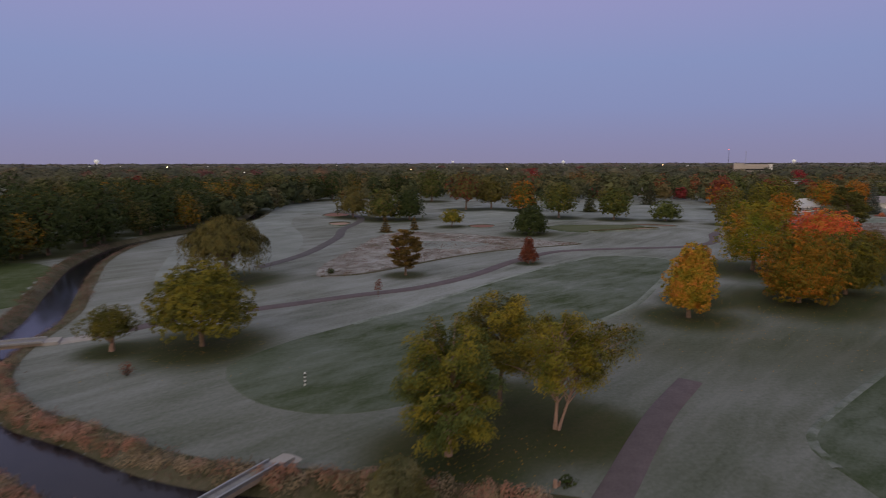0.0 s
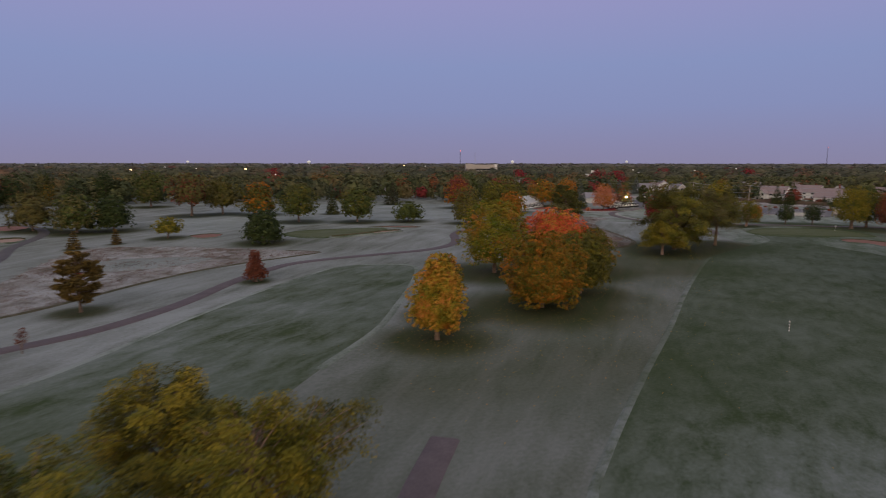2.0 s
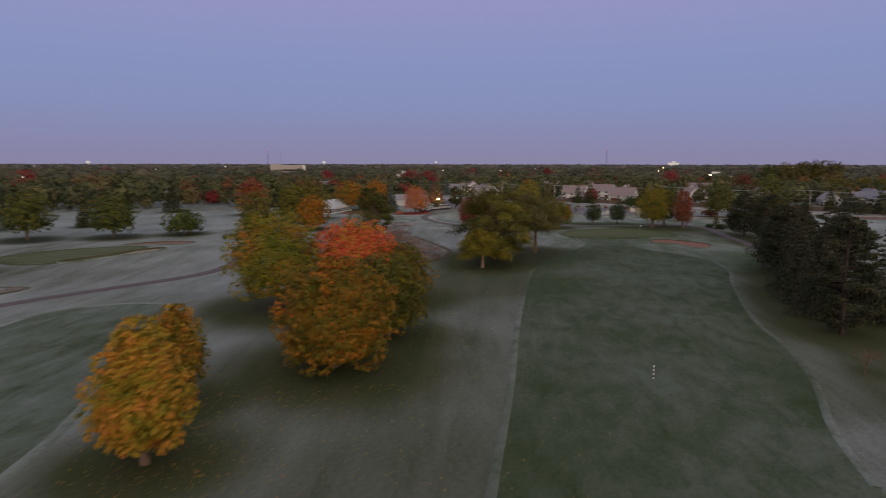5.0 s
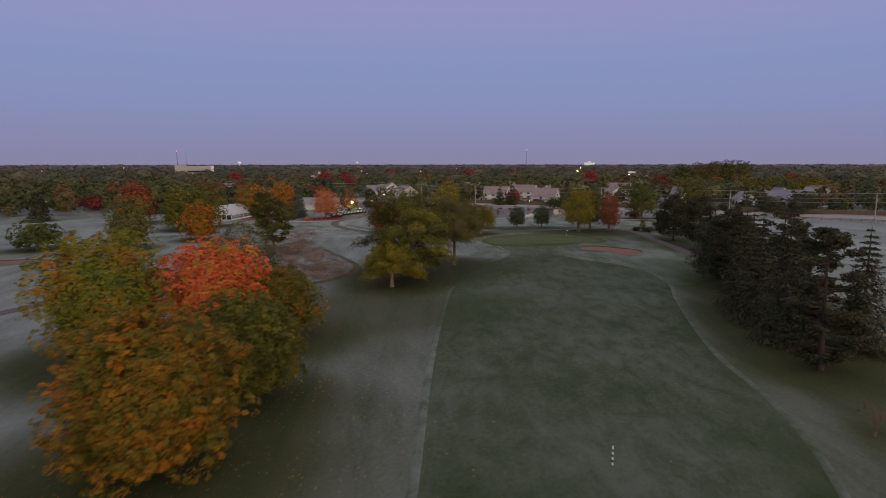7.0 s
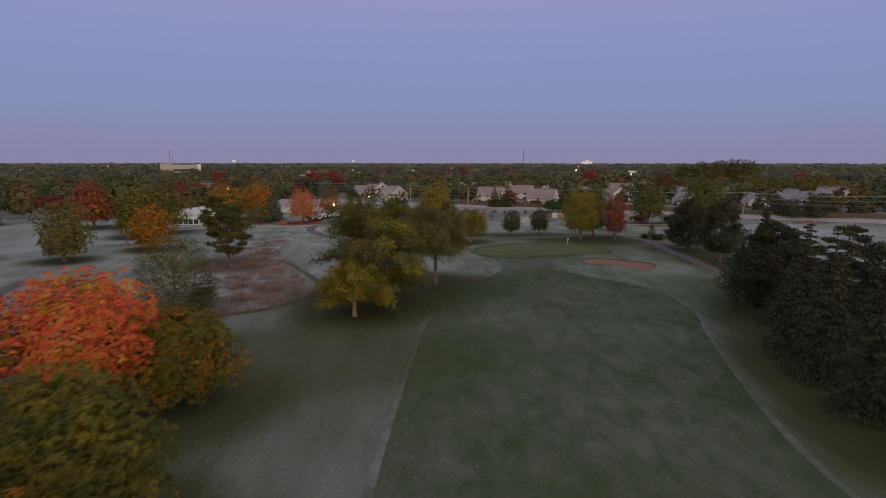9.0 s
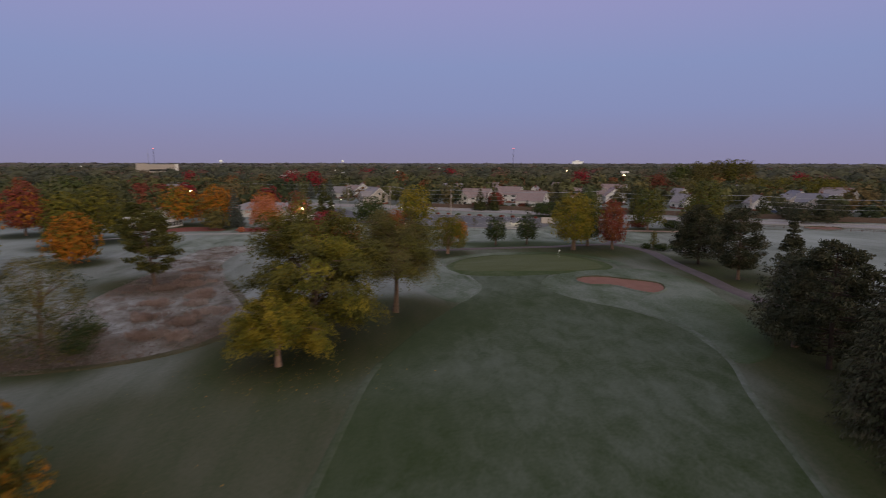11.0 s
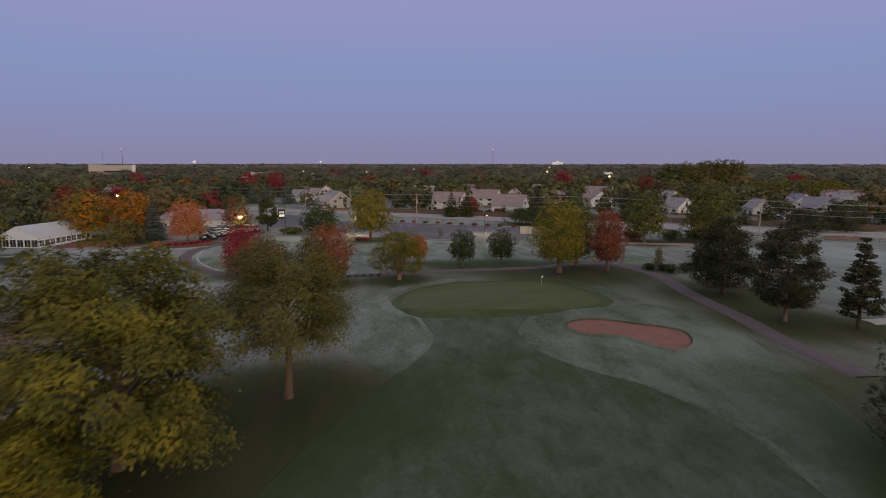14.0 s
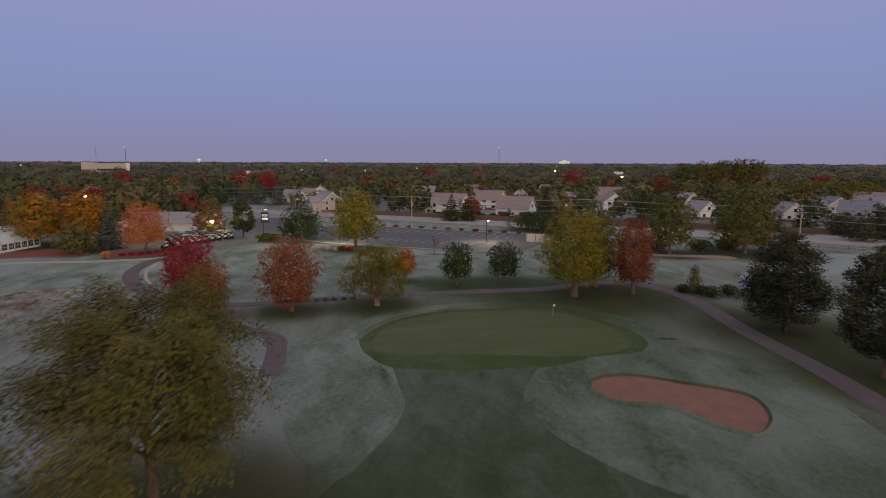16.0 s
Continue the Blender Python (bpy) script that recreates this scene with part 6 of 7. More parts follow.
def bridge(x0, y0, x1, y1, wide, label):
    d = Vector((x1 - x0, y1 - y0))
    n = max(6, int(d.length / 0.6))
    root = thing("footbridge", x0, y0, 0.0, math.degrees(math.atan2(d.y, d.x)), label, "footbridge")
    L = d.length
    for i in range(n):
        a, b = L * i / n + 0.02, L * (i + 1) / n - 0.02
        part("plank", boxed(a, b, -wide / 2, wide / 2, 0.38, 0.46), BRIDGE_DECK, root)
    for s in (-1, 1):
        part("beam", boxed(-0.6, L + 0.6, s * wide * 0.38 - 0.12, s * wide * 0.38 + 0.12, 0.02, 0.38), WOOD, root)
        part("kerb_rail", boxed(0, L, s * (wide / 2 - 0.06) - 0.09, s * (wide / 2 - 0.06) + 0.09, 0.46, 0.68, 0.02), STEEL, root, "pale grey edge rail of the bridge")
    for e, t in ((-1.6, 0.0), (L, L + 1.6)):
        part("ramp", boxed(e, t, -wide / 2, wide / 2, -0.3, 0.42), CONCRETE, root, "concrete abutment")
    return root


bridge(-18.3, 32.3, -12.75, 41.9, 1.15, "narrow grey cart bridge over the creek")
bridge(-62, 68.6, -50.3, 73.2, 2.4, "pale plank cart bridge over the creek")
strip("cart_path", [(-49, 73.8), (-47.5, 75), (-46, 76)], 2.3, CONCRETE, 0.17, "concrete path at the end of a bridge", "cart path")
strip("cart_path", [(-12.1, 43.0), (-11.7, 43.7)], 1.3, CONCRETE, 0.17, "concrete path at the end of a bridge", "cart path", step=0.6)


def tee_sign(x, y):
    root = thing("stump_pair", x, y, None, 0, "pale cut stump beside a low bare shrub", "stump")
    part("stump", cyl(cylinder((0, 0, -0.1), (0, 0, 0.55), 0.2, 0.14, 9), (0.25, 0.1, -0.1), (0.35, 0.15, 0.35), 0.1, 0.08, 8), BARK_PALE, root)


tee_sign(7.6, 39.4)
shrub("bare_shrub", 8.5, 39.6, 0.8, 0.8, L_DARK, 130, "low dark shrub beside a stump", n=160, size=0.1)
shrub("bare_shrub", 104, 158, 1.6, 2.4, L_DARK, 131, "dark bush in the native grass", n=700, size=0.14)
shrub("bare_shrub", 100, 152, 1.3, 2.0, L_DARK, 132, "dark bush in the native grass", n=500, size=0.14)
shrub("bare_shrub", -23.5, 121, 1.2, 0.9, L_DARK, 133, "small dark bush at the native grass corner", n=300, size=0.12)
shrub("bare_shrub", -12, 147, 1.8, 0.9, L_BRICK, 134, "russet bush in the native grass", n=300, size=0.14)


def tent():
    root = thing("marquee_tent", 159.5, 271.0, 0, 34, "large white frame marquee with arched clear windows", "tent")
    L, D, E, R = 20.4, 12.0, 2.7, 5.6
    for e in (0.0, L):
        b2 = prism(bmesh.new(), [(0, 0), (0, E), (D / 2, R - 0.1), (D, E), (D, 0)], -0.04, 0.04)
        b2.transform(Matrix.Translation((e, 0, 0)) @ Matrix.Rotation(radians(90), 4, "Z"))
        part("gable_wall", b2, CANVAS, root)
    for s in (0, 1):
        y = s * D
        part("side_wall", boxed(0.02, L - 0.02, y - 0.03, y + 0.03, 0.0, E), CANVAS, root)
        roof = bmesh.new()
        n, m = 16, 6
        g = []
        for i in range(n + 1):
            row = []
            for j in range(m + 1):
                f = j / m
                sag = 0.10 * math.sin(math.pi * f) * (1 - 0.6 * abs(math.sin(math.pi * i / 4)))
                yy = -0.25 + (D / 2 + 0.25) * f
                row.append(roof.verts.new((-0.2 + (L + 0.4) * i / n, yy if s == 0 else D - yy, E - 0.1 + (R - E + 0.1) * f - sag)))
            g.append(row)
        for i in range(n):
            for j in range(m):
                roof.faces.new((g[i][j], g[i + 1][j], g[i + 1][j + 1], g[i][j + 1]))
        bmesh.ops.solidify(roof, geom=list(roof.faces), thickness=0.05)
        part("roof_panel", roof, CANVAS, root)
    for i in range(10):
        x = 1.1 + 2.02 * i
        for y in (-0.045, D + 0.045):
            pane = part("window", boxed(x - 0.72, x + 0.72, y - 0.012, y + 0.012, 0.55, 1.95), GLASS, root, "clear window with white glazing bars")
            for k in (-0.24, 0.24):
                part("glazing_bar", boxed(x + k - 0.04, x + k + 0.04, y - 0.03, y + 0.03, 0.55, 1.95), WHITE, pane)
            part("glazing_bar", boxed(x - 0.72, x + 0.72, y - 0.03, y + 0.03, 1.22, 1.3), WHITE, pane)
    for i in range(6):
        y = 1.0 + 2.0 * i
        for e in (-0.058, L + 0.058):
            pane = part("window", boxed(e - 0.012, e + 0.012, y - 0.78, y + 0.78, 0.3, 2.1), GLASS, root, "clear window with white glazing bars")
            part("glazing_bar", boxed(e - 0.03, e + 0.03, y - 0.04, y + 0.04, 0.3, 2.1), WHITE, pane)
    for i in range(6):
        for y in (-0.1, D + 0.1):
            part("frame_post", cylinder((4.08 * i, y, 0), (4.08 * i, y, E), 0.06, 0.06, 8), STEEL, root)
    return root


tent()


def window(root, x, z, y, w, h, shutters=False):
    f = part("window", boxed(x - w / 2 - 0.09, x + w / 2 + 0.09, y - 0.05, y + 0.03, z - h / 2 - 0.09, z + h / 2 + 0.09), WHITE, root)
    part("pane", boxed(x - w / 2, x + w / 2, y - 0.07, y - 0.045, z - h / 2, z + h / 2), GLASS, f)
    part("sill", boxed(x - w / 2 - 0.15, x + w / 2 + 0.15, y - 0.12, y + 0.0, z - h / 2 - 0.16, z - h / 2 - 0.09), WHITE, f)
    if shutters:
        for s in (-1, 1):
            part("shutter", boxed(x + s * (w / 2 + 0.28) - 0.18, x + s * (w / 2 + 0.28) + 0.18, y - 0.05, y + 0.0, z - h / 2, z + h / 2), DARK_STEEL, f)


def gable_roof(w, d, e, r, over=0.45, thick=0.22):
    """Two pitched slabs meeting at a ridge along x."""
    bm = bmesh.new()
    k = (r - e) / (d / 2)
    prism(bm, [(-d / 2 - over, e - over * k), (0, r), (d / 2 + over, e - over * k), (d / 2 + over, e - over * k + thick), (0, r + thick), (-d / 2 - over, e - over * k + thick)], -w / 2 - over, w / 2 + over)
    bm.transform(Matrix.Rotation(radians(90), 4, "Z"))
    return bm


def gable_walls(w, d, e, r):
    bm = bmesh.new()
    prism(bm, [(-d / 2, 0), (-d / 2, e), (0, r), (d / 2, e), (d / 2, 0)], -w / 2, w / 2)
    bm.transform(Matrix.Rotation(radians(90), 4, "Z"))
    return bm


def rake_boards(w, d, e, r, parent, m=Matrix(), over=0.45):
    """White boards under the verges of both gables."""
    k = (r - e) / (d / 2)
    for sx in (-1, 1):
        x = sx * (w / 2 + over + 0.02)
        for sy in (-1, 1):
            bm = bmesh.new()
            a = [(sy * (d / 2 + over), e - over * k - 0.3), (0, r - 0.3), (0, r + 0.06), (sy * (d / 2 + over), e - over * k + 0.06)]
            lo = [bm.verts.new((x - 0.05, y, z)) for y, z in a]
            hi = [bm.verts.new((x + 0.05, y, z)) for y, z in a]
            bm.faces.new(lo), bm.faces.new(hi[::-1])
            for q in range(4):
                bm.faces.new((lo[(q + 1) % 4], lo[q], hi[q], hi[(q + 1) % 4]))
            bmesh.ops.recalc_face_normals(bm, faces=bm.faces)
            bm.transform(m)
            part("rake_board", bm, WHITE, parent)


def house(x, y, turn, w, d, e, r, wall, roof, label, wing=0, brick=True, reach=4.0, wide=6.4):
    root = thing("house", x, y, 0, turn, label, "house", "houses across the road")
    part("wall", gable_walls(w, d, e, r - 0.05), wall, root)
    rf = part("roof", gable_roof(w, d, e, r), roof, root)
    rake_boards(w, d, e, r, rf)
    part("chimney", boxed(w * 0.22, w * 0.22 + 0.9, 0.3, 1.2, r - 1.6, r + 1.1, 0.03), BRICK if brick else wall, rf)
    part("vent_pipe", cylinder((-w * 0.2, -1.2, r - 1.2), (-w * 0.2, -1.2, r + 0.25), 0.07, 0.07, 8), DARK_STEEL, rf)
    part("ridge_cap", boxed(-w / 2 - 0.4, w / 2 + 0.4, -0.16, 0.16, r + 0.14, r + 0.27), roof, rf)
    for s in (-1, 1):
        part("gutter", boxed(-w / 2 - 0.4, w / 2 + 0.4, s * (d / 2 + 0.5) - 0.07, s * (d / 2 + 0.5) + 0.07, e - 0.42, e - 0.3), WHITE, rf)
    floors = (1.5, 4.0) if e > 4.4 else (1.6,)
    n = max(2, int(w / 4.2))
    for i in range(n):
        wx = -w / 2 + w * (i + 0.5) / n
        if wing and abs(wx - wing * (w / 2 - wide / 2 - 0.3)) < wide / 2 + 0.8:
            continue
        for z in floors:
            window(root, wx, z, -d / 2, 1.25, 1.25, True)
    # gable-end windows, with one under the ridge
    for s in (-1, 1):
        for gy, z in [(q, z) for q in (-d / 4, d / 4) for z in floors] + [(0, e + 0.9)]:
            f = part("window", boxed(s * w / 2 - 0.05, s * w / 2 + 0.05, gy - 0.7, gy + 0.7, z - 0.75, z + 0.75), WHITE, root)
            part("pane", boxed(s * (w / 2 + 0.06) - 0.02, s * (w / 2 + 0.06) + 0.02, gy - 0.58, gy + 0.58, z - 0.63, z + 0.63), GLASS, f)
    part("plinth", boxed(-w / 2 - 0.04, w / 2 + 0.04, -d / 2 - 0.04, d / 2 + 0.04, -0.2, 0.9), BRICK if brick else CONCRETE, root)
    if wing:
        wx, top = wing * (w / 2 - wide / 2 - 0.3), e - 0.3 + (r - e) * wide / d
        m = Matrix.Translation((wx, -d / 2 - reach / 2 + 1.2, 0)) @ Matrix.Rotation(radians(90), 4, "Z")
        b = gable_walls(reach + 2.4, wide, e - 0.3, top)
        b.transform(m)
        wn = part("wing", b, wall, root)
        b = gable_roof(reach + 2.4, wide, e - 0.3, top, 0.4, 0.2)
        b.transform(m)
        part("wing_roof", b, roof, wn)
        rake_boards(reach + 2.4, wide, e - 0.3, top, wn, m, 0.4)
        for k in (-1.4, 1.4):
            for z in floors:
                window(root, wx + k, z, -d / 2 - reach, 1.1, 1.3)
    part("door", boxed(-0.5, 0.5, -d / 2 - 0.07, -d / 2 + 0.02, 0.2, 2.25), WHITE, root)
    return root


HOUSE_KINDS = {
    "low": (13.5, 11.0, 3.7, 8.2, SIDING, SHINGLE_PINK, "low white house with a large rose-grey shingle roof", 0),
    "wing": (15.0, 10.0, 4.7, 8.6, SIDING, SHINGLE_PINK, "two-storey cream house with a gabled front wing", -1),
    "wing_tan": (14.0, 10.0, 4.7, 8.6, SIDING_TAN, SHINGLE, "two-storey taupe house with a gabled wing", 1),
    "stone": (12.0, 9.5, 4.8, 8.4, SIDING_TAN, SHINGLE_BLUE, "large taupe house with a slate-grey gabled roof", 1),
    "small": (10.5, 8.5, 3.4, 7.0, SIDING, SHINGLE, "small white gabled house with a grey roof", 0),
}
BUILT = {}
for hx, hy, turn, kind in HOUSES:
    if kind in BUILT:
        copy_thing(BUILT[kind], pose(hx, hy, 0, 0, 0, turn))
    else:
        BUILT[kind] = house(hx, hy, turn, *HOUSE_KINDS[kind])


def clubhouse():
    root = thing("clubhouse", 219, 297, 0, 128, "low clubhouse with a wide grey hipped roof", "clubhouse")
    part("wall", boxed(-13, 13, -7, 7, 0, 3.0), SIDING, root)
    bm = bmesh.new()
    a = [bm.verts.new(p) for p in ((-14, -8, 2.8), (14, -8, 2.8), (14, 8, 2.8), (-14, 8, 2.8), (-7, 0, 5.6), (7, 0, 5.6))]
    for f in ((0, 1, 5, 4), (1, 2, 5), (2, 3, 4, 5), (3, 0, 4), (3, 2, 1, 0)):
        bm.faces.new([a[i] for i in f])
    rf = part("roof", bm, SHINGLE, root)
    part("fascia", boxed(-14.05, 14.05, -8.05, 8.05, 2.62, 2.8), WHITE, rf)
    for i in range(8):
        window(root, -11 + 3.1 * i, 1.7, -7, 1.5, 1.3)
    part("door", boxed(-0.6, 0.6, -7.08, -6.98, 0.05, 2.2), DARK_STEEL, root)


clubhouse()


def golf_cart(dark):
    root = thing("golf_cart", 205, 258, height(205, 258) + 0.14, 0, "parked golf cart with a dark roof" if dark else "parked golf cart with a pale roof", "golf cart", "carts in the yard")
    bm = bmesh.new()
    prism(bm, [(-1.1, 0.25), (-1.15, 0.7), (-0.6, 0.75), (-0.45, 0.4), (0.45, 0.4), (0.7, 0.85), (1.1, 0.75), (1.2, 0.3)], -0.55, 0.55)
    part("body", bm, BLACK, root, "dark moulded body")
    part("roof", boxed(-0.95, 0.85, -0.58, 0.58, 1.76, 1.86, 0.03), BLACK if dark else WHITE, root, "moulded plastic roof")
    part("seat", boxed(-0.65, -0.1, -0.5, 0.5, 0.6, 0.78, 0.04), SIDING, root)
    part("backrest", boxed(-0.72, -0.6, -0.5, 0.5, 0.85, 1.2, 0.03), SIDING, root)
    for sx, sy in ((-0.85, -0.5), (-0.85, 0.5), (0.75, -0.5), (0.75, 0.5)):
        part("roof_post", cylinder((sx, sy, 0.6), (sx * 0.95, sy, 1.78), 0.025, 0.025, 6), DARK_STEEL, root)
        part("wheel", cylinder((sx, sy - 0.1, 0.22), (sx, sy + 0.1, 0.22), 0.22, 0.22, 12), BLACK, root)
    return root


cart, cart_pale = golf_cart(True), golf_cart(False)
rc = random.Random(9)
for row in range(5):
    for i in range(9):
        px, py = 198.5 + 2.25 * i + 1.2 * row, 255.0 + 0.55 * i + 3.4 * row
        copy_thing(cart_pale if rc.random() < 0.2 else cart, pose(px, py, height(px, py) + 0.14, 0, 0, 100 + rc.uniform(-5, 5)))
cart.matrix_basis = pose(197, 251.5, height(197, 251.5) + 0.14, 0, 0, 96)
cart_pale.matrix_basis = pose(194.6, 252.6, height(194.6, 252.6) + 0.14, 0, 0, 92)


def lot_lamp(x, y, tall, glow, light, label):
    root = thing("lot_lamp", x, y, height(x, y) + 0.12, 0, label, "street lamp")
    part("base", cylinder((0, 0, -0.1), (0, 0, 0.6), 0.28, 0.26, 12), CONCRETE, root)
    part("pole", cylinder((0, 0, 0.5), (0, 0, tall), 0.09, 0.06, 10), DARK_STEEL, root)
    part("arm", cylinder((0, 0, tall - 0.1), (0.9, 0, tall), 0.04, 0.04, 8), DARK_STEEL, root)
    head = part("lamp_head", boxed(0.55, 1.25, -0.2, 0.2, tall - 0.02, tall + 0.16, 0.03), DARK_STEEL, root)
    part("lens", boxed(0.6, 1.2, -0.16, 0.16, tall - 0.09, tall - 0.02), glow, head, "glowing lens")
    if light:
        la = new("lamp_light", bpy.data.lights.new("lamp_light", "POINT"))
        la.data.energy, la.data.color, la.data.shadow_soft_size = light, (1.0, 0.85, 0.5), 0.25
        la.matrix_basis = pose(x + 0.9, y, tall - 0.5)


lot_lamp(256.8, 198.8, 6.0, LAMP_GLOW, 2600, "lit lamp on a dark pole in the parking lot")
lot_lamp(229.4, 227.2, 6.0, LAMP_GLOW, 2600, "lit lamp on a dark pole in the parking lot")
lot_lamp(226, 257, 8.0, LAMP_GLOW, 2200, "tall lit lamp at the drive entrance")
lot_lamp(240, 322, 8.5, LAMP_WHITE, 0, "tall street lamp by the road")


def flood_lamp(x, y, z, glow, light, label, size=0.5):
    root = thing("flood_lamp", x, y, None, 0, label, "flood lamp")
    part("pole", cylinder((0, 0, -0.2), (0, 0, z), 0.1, 0.07, 10), DARK_STEEL, root)
    bm = bmesh.new()
    bmesh.ops.create_uvsphere(bm, u_segments=14, v_segments=8, radius=size, matrix=Matrix.Translation((0, 0, z + size * 0.6)) @ Matrix.Diagonal((1, 1, 0.7, 1)))
    part("globe", bm, glow, root, "glowing lamp globe")
    if light:
        la = new("lamp_light", bpy.data.lights.new("lamp_light", "POINT"))
        la.data.energy, la.data.color, la.data.shadow_soft_size = light, (1.0, 0.86, 0.42), 0.4
        la.matrix_basis = pose(x - 0.6, y - 1.2, z + 0.4)


flood_lamp(213.4, 263.2, 4.6, LAMP_GLOW, 1300, "bright yellow-white flood lamp beside trees", 0.5)
flood_lamp(208.7, 340.1, 8.9, LAMP_ORANGE, 0, "orange-white street lamp above the trees", 0.55)


def utility_pole(x, y, tall=11.0, turn=76.0, lamp=False):
    root = thing("utility_pole", x, y, None, turn, "brown timber utility pole with a crossarm", "utility pole", "poles along the road")
    part("pole", cylinder((0, 0, -0.3), (0, 0, tall), 0.19, 0.13, 10), POLE_WOOD, root)
    for z in (tall - 0.4, tall - 2.2):
        arm = part("crossarm", boxed(-1.1, 1.1, -0.06, 0.06, z - 0.07, z + 0.07), WOOD, root)
        for k in (-1.0, -0.5, 0.5, 1.0):
            part("insulator", cylinder((k, 0, z + 0.07), (k, 0, z + 0.25), 0.05, 0.03, 8), STONE, arm)
    part("transformer", cylinder((0.0, -0.36, tall - 3.4), (0.0, -0.36, tall - 2.5), 0.24, 0.24, 12), STEEL, root)
    if lamp:
        part("lamp_arm", cylinder((0, 0, tall - 3.2), (0, 2.2, tall - 2.6), 0.05, 0.04, 8), STEEL, root)
    return root


POLES = [(238, 420), (256, 366), (290, 328), (278, 283), (269.5, 238), (297.5, 186), (308.5, 133), (319, 84), (333, 36), (350, -20)]
for i, (px, py) in enumerate(POLES):
    utility_pole(px, py, lamp=i == 2)
for (ax, ay), (bx, by) in zip(POLES[:-1], POLES[1:]):
    for k, z in ((-1.0, 10.8), (1.0, 10.8), (0.5, 9.0), (0.0, 7.4)):
        V, F = [], []
        tube(V, F, [(ax + (bx - ax) * f + k, ay + (by - ay) * f, z - 3.2 * f * (1 - f)) for f in np.linspace(0, 1, 13)], [0.04] * 13, 4)
        tagged(mesh_object("overhead_wire", V, F, STEEL), "sagging overhead power wire between timber poles", "power line", "wires along the road", "structure")

# hedge row, boulders, sign, dumpster screen by the lot
for i in range(11):
    hx, hy = 268.5 + 1.35 * i * 0.95, 250 - 4.6 * i
    shrub("hedge_shrub", hx, hy, 1.0, 1.35 if i % 2 else 1.0, L_BRICK if i % 3 else L_GREEN, 140 + i, "clipped reddish shrub along the parking lot", n=420, size=0.15, group="hedge along the lot")
strip("lot_kerb", [(267.5, 251), (272, 235), (277, 219), (282, 203)], 0.3, CONCRETE, 0.2, "concrete kerb of the parking lot", "kerb", [(-0.16, -0.1), (-0.15, 0.1), (0.15, 0.1), (0.16, -0.1)])
strip("lot_kerb", [(227.5, 240), (229, 229), (236, 208), (243, 189.5), (252, 186)], 0.3, CONCRETE, 0.2, "concrete kerb of the parking lot", "kerb", [(-0.16, -0.1), (-0.15, 0.1), (0.15, 0.1), (0.16, -0.1)])


def boulder(x, y, r, seed):
    bm = bmesh.new()
    bmesh.ops.create_icosphere(bm, subdivisions=3, radius=r)
    for v in bm.verts:
        v.co *= 1 + 0.28 * noise.noise(v.co * (1.1 / r) + Vector((seed, 0, 0)))
        v.co.z *= 0.72
    root = part("boulder", bm, STONE, None, "", True)
    root.matrix_basis = pose(x, y, height(x, y) + r * 0.4)
    tagged(root, "rounded pink granite boulder by the lot", "boulder", "boulders by the lot")


boulder(220.5, 221.5, 1.0, 3), boulder(221.8, 219.6, 0.85, 7), boulder(218.8, 223, 0.7, 9)
shrub("rose_bush", 223.5, 216.5, 1.1, 1.6, L_CRIMSON, 151, "low crimson bush beside boulders", n=450, size=0.15)
shrub("rose_bush", 222.2, 218, 1.3, 1.5, L_MAROON, 152, "low brown-red bush beside boulders", n=450, size=0.15)
MULCH = plain("red_bark_mulch", (0.16, 0.05, 0.04), (0.28, 0.09, 0.07), 0.95, 3, bump=0.6)
sheet("mulch_bed", [(180, 252), (186, 244), (194, 247), (197, 252), (192, 256), (184, 258)], MULCH, 0.1, "bed of red bark mulch under a maple", "mulch bed")
sheet("mulch_bed", [(162, 268), (170, 262), (178, 258), (180, 264), (176, 274), (168, 274)], MULCH, 0.1, "bed of dark mulch beside the tent", "mulch bed")
for i in range(7):
    shrub("barberry_bush", 183 + 1.9 * i, 249.5 - 1.4 * math.sin(i * 0.5), 0.7, 1.0, L_CRIMSON, 160 + i, "low crimson barberry in the mulch bed", n=260, size=0.13, group="barberries in the bed")
shrub("pampas_clump", 179, 248.5, 1.7, 1.4, L_PINK, 170, "pale rosy ornamental grass clump", n=500, size=0.15)
for i in range(9):
    shrub("flower_clump", 178.5 + 1.1 * i, 179.5 - 0.9 * i + 2.6, 0.5, 0.7, L_BLUE, 171 + i, "pale grey-green bedding clump by the path", n=160, size=0.1, group="bedding by the path")


def screen_wall():
    root = thing("bin_screen", 268.6, 190.5, None, -58, "tan timber screen round the lot bins", "screen")
    for s, (a, b, c, d) in (("panel", (-2.6, 2.6, -1.6, -1.5)), ("panel", (-2.6, -2.5, -1.5, 1.5)), ("panel", (2.5, 2.6, -1.5, 1.5)), ("gate", (-2.5, 2.5, 1.5, 1.6))):
        part(s, boxed(a, b, c, d, 0.0, 2.1), SIDING_TAN, root)
    for px in (-2.6, 0, 2.6):
        part("post", boxed(px - 0.08, px + 0.08, -1.7, -1.54, 0, 2.25), FENCE_WOOD, root)


screen_wall()


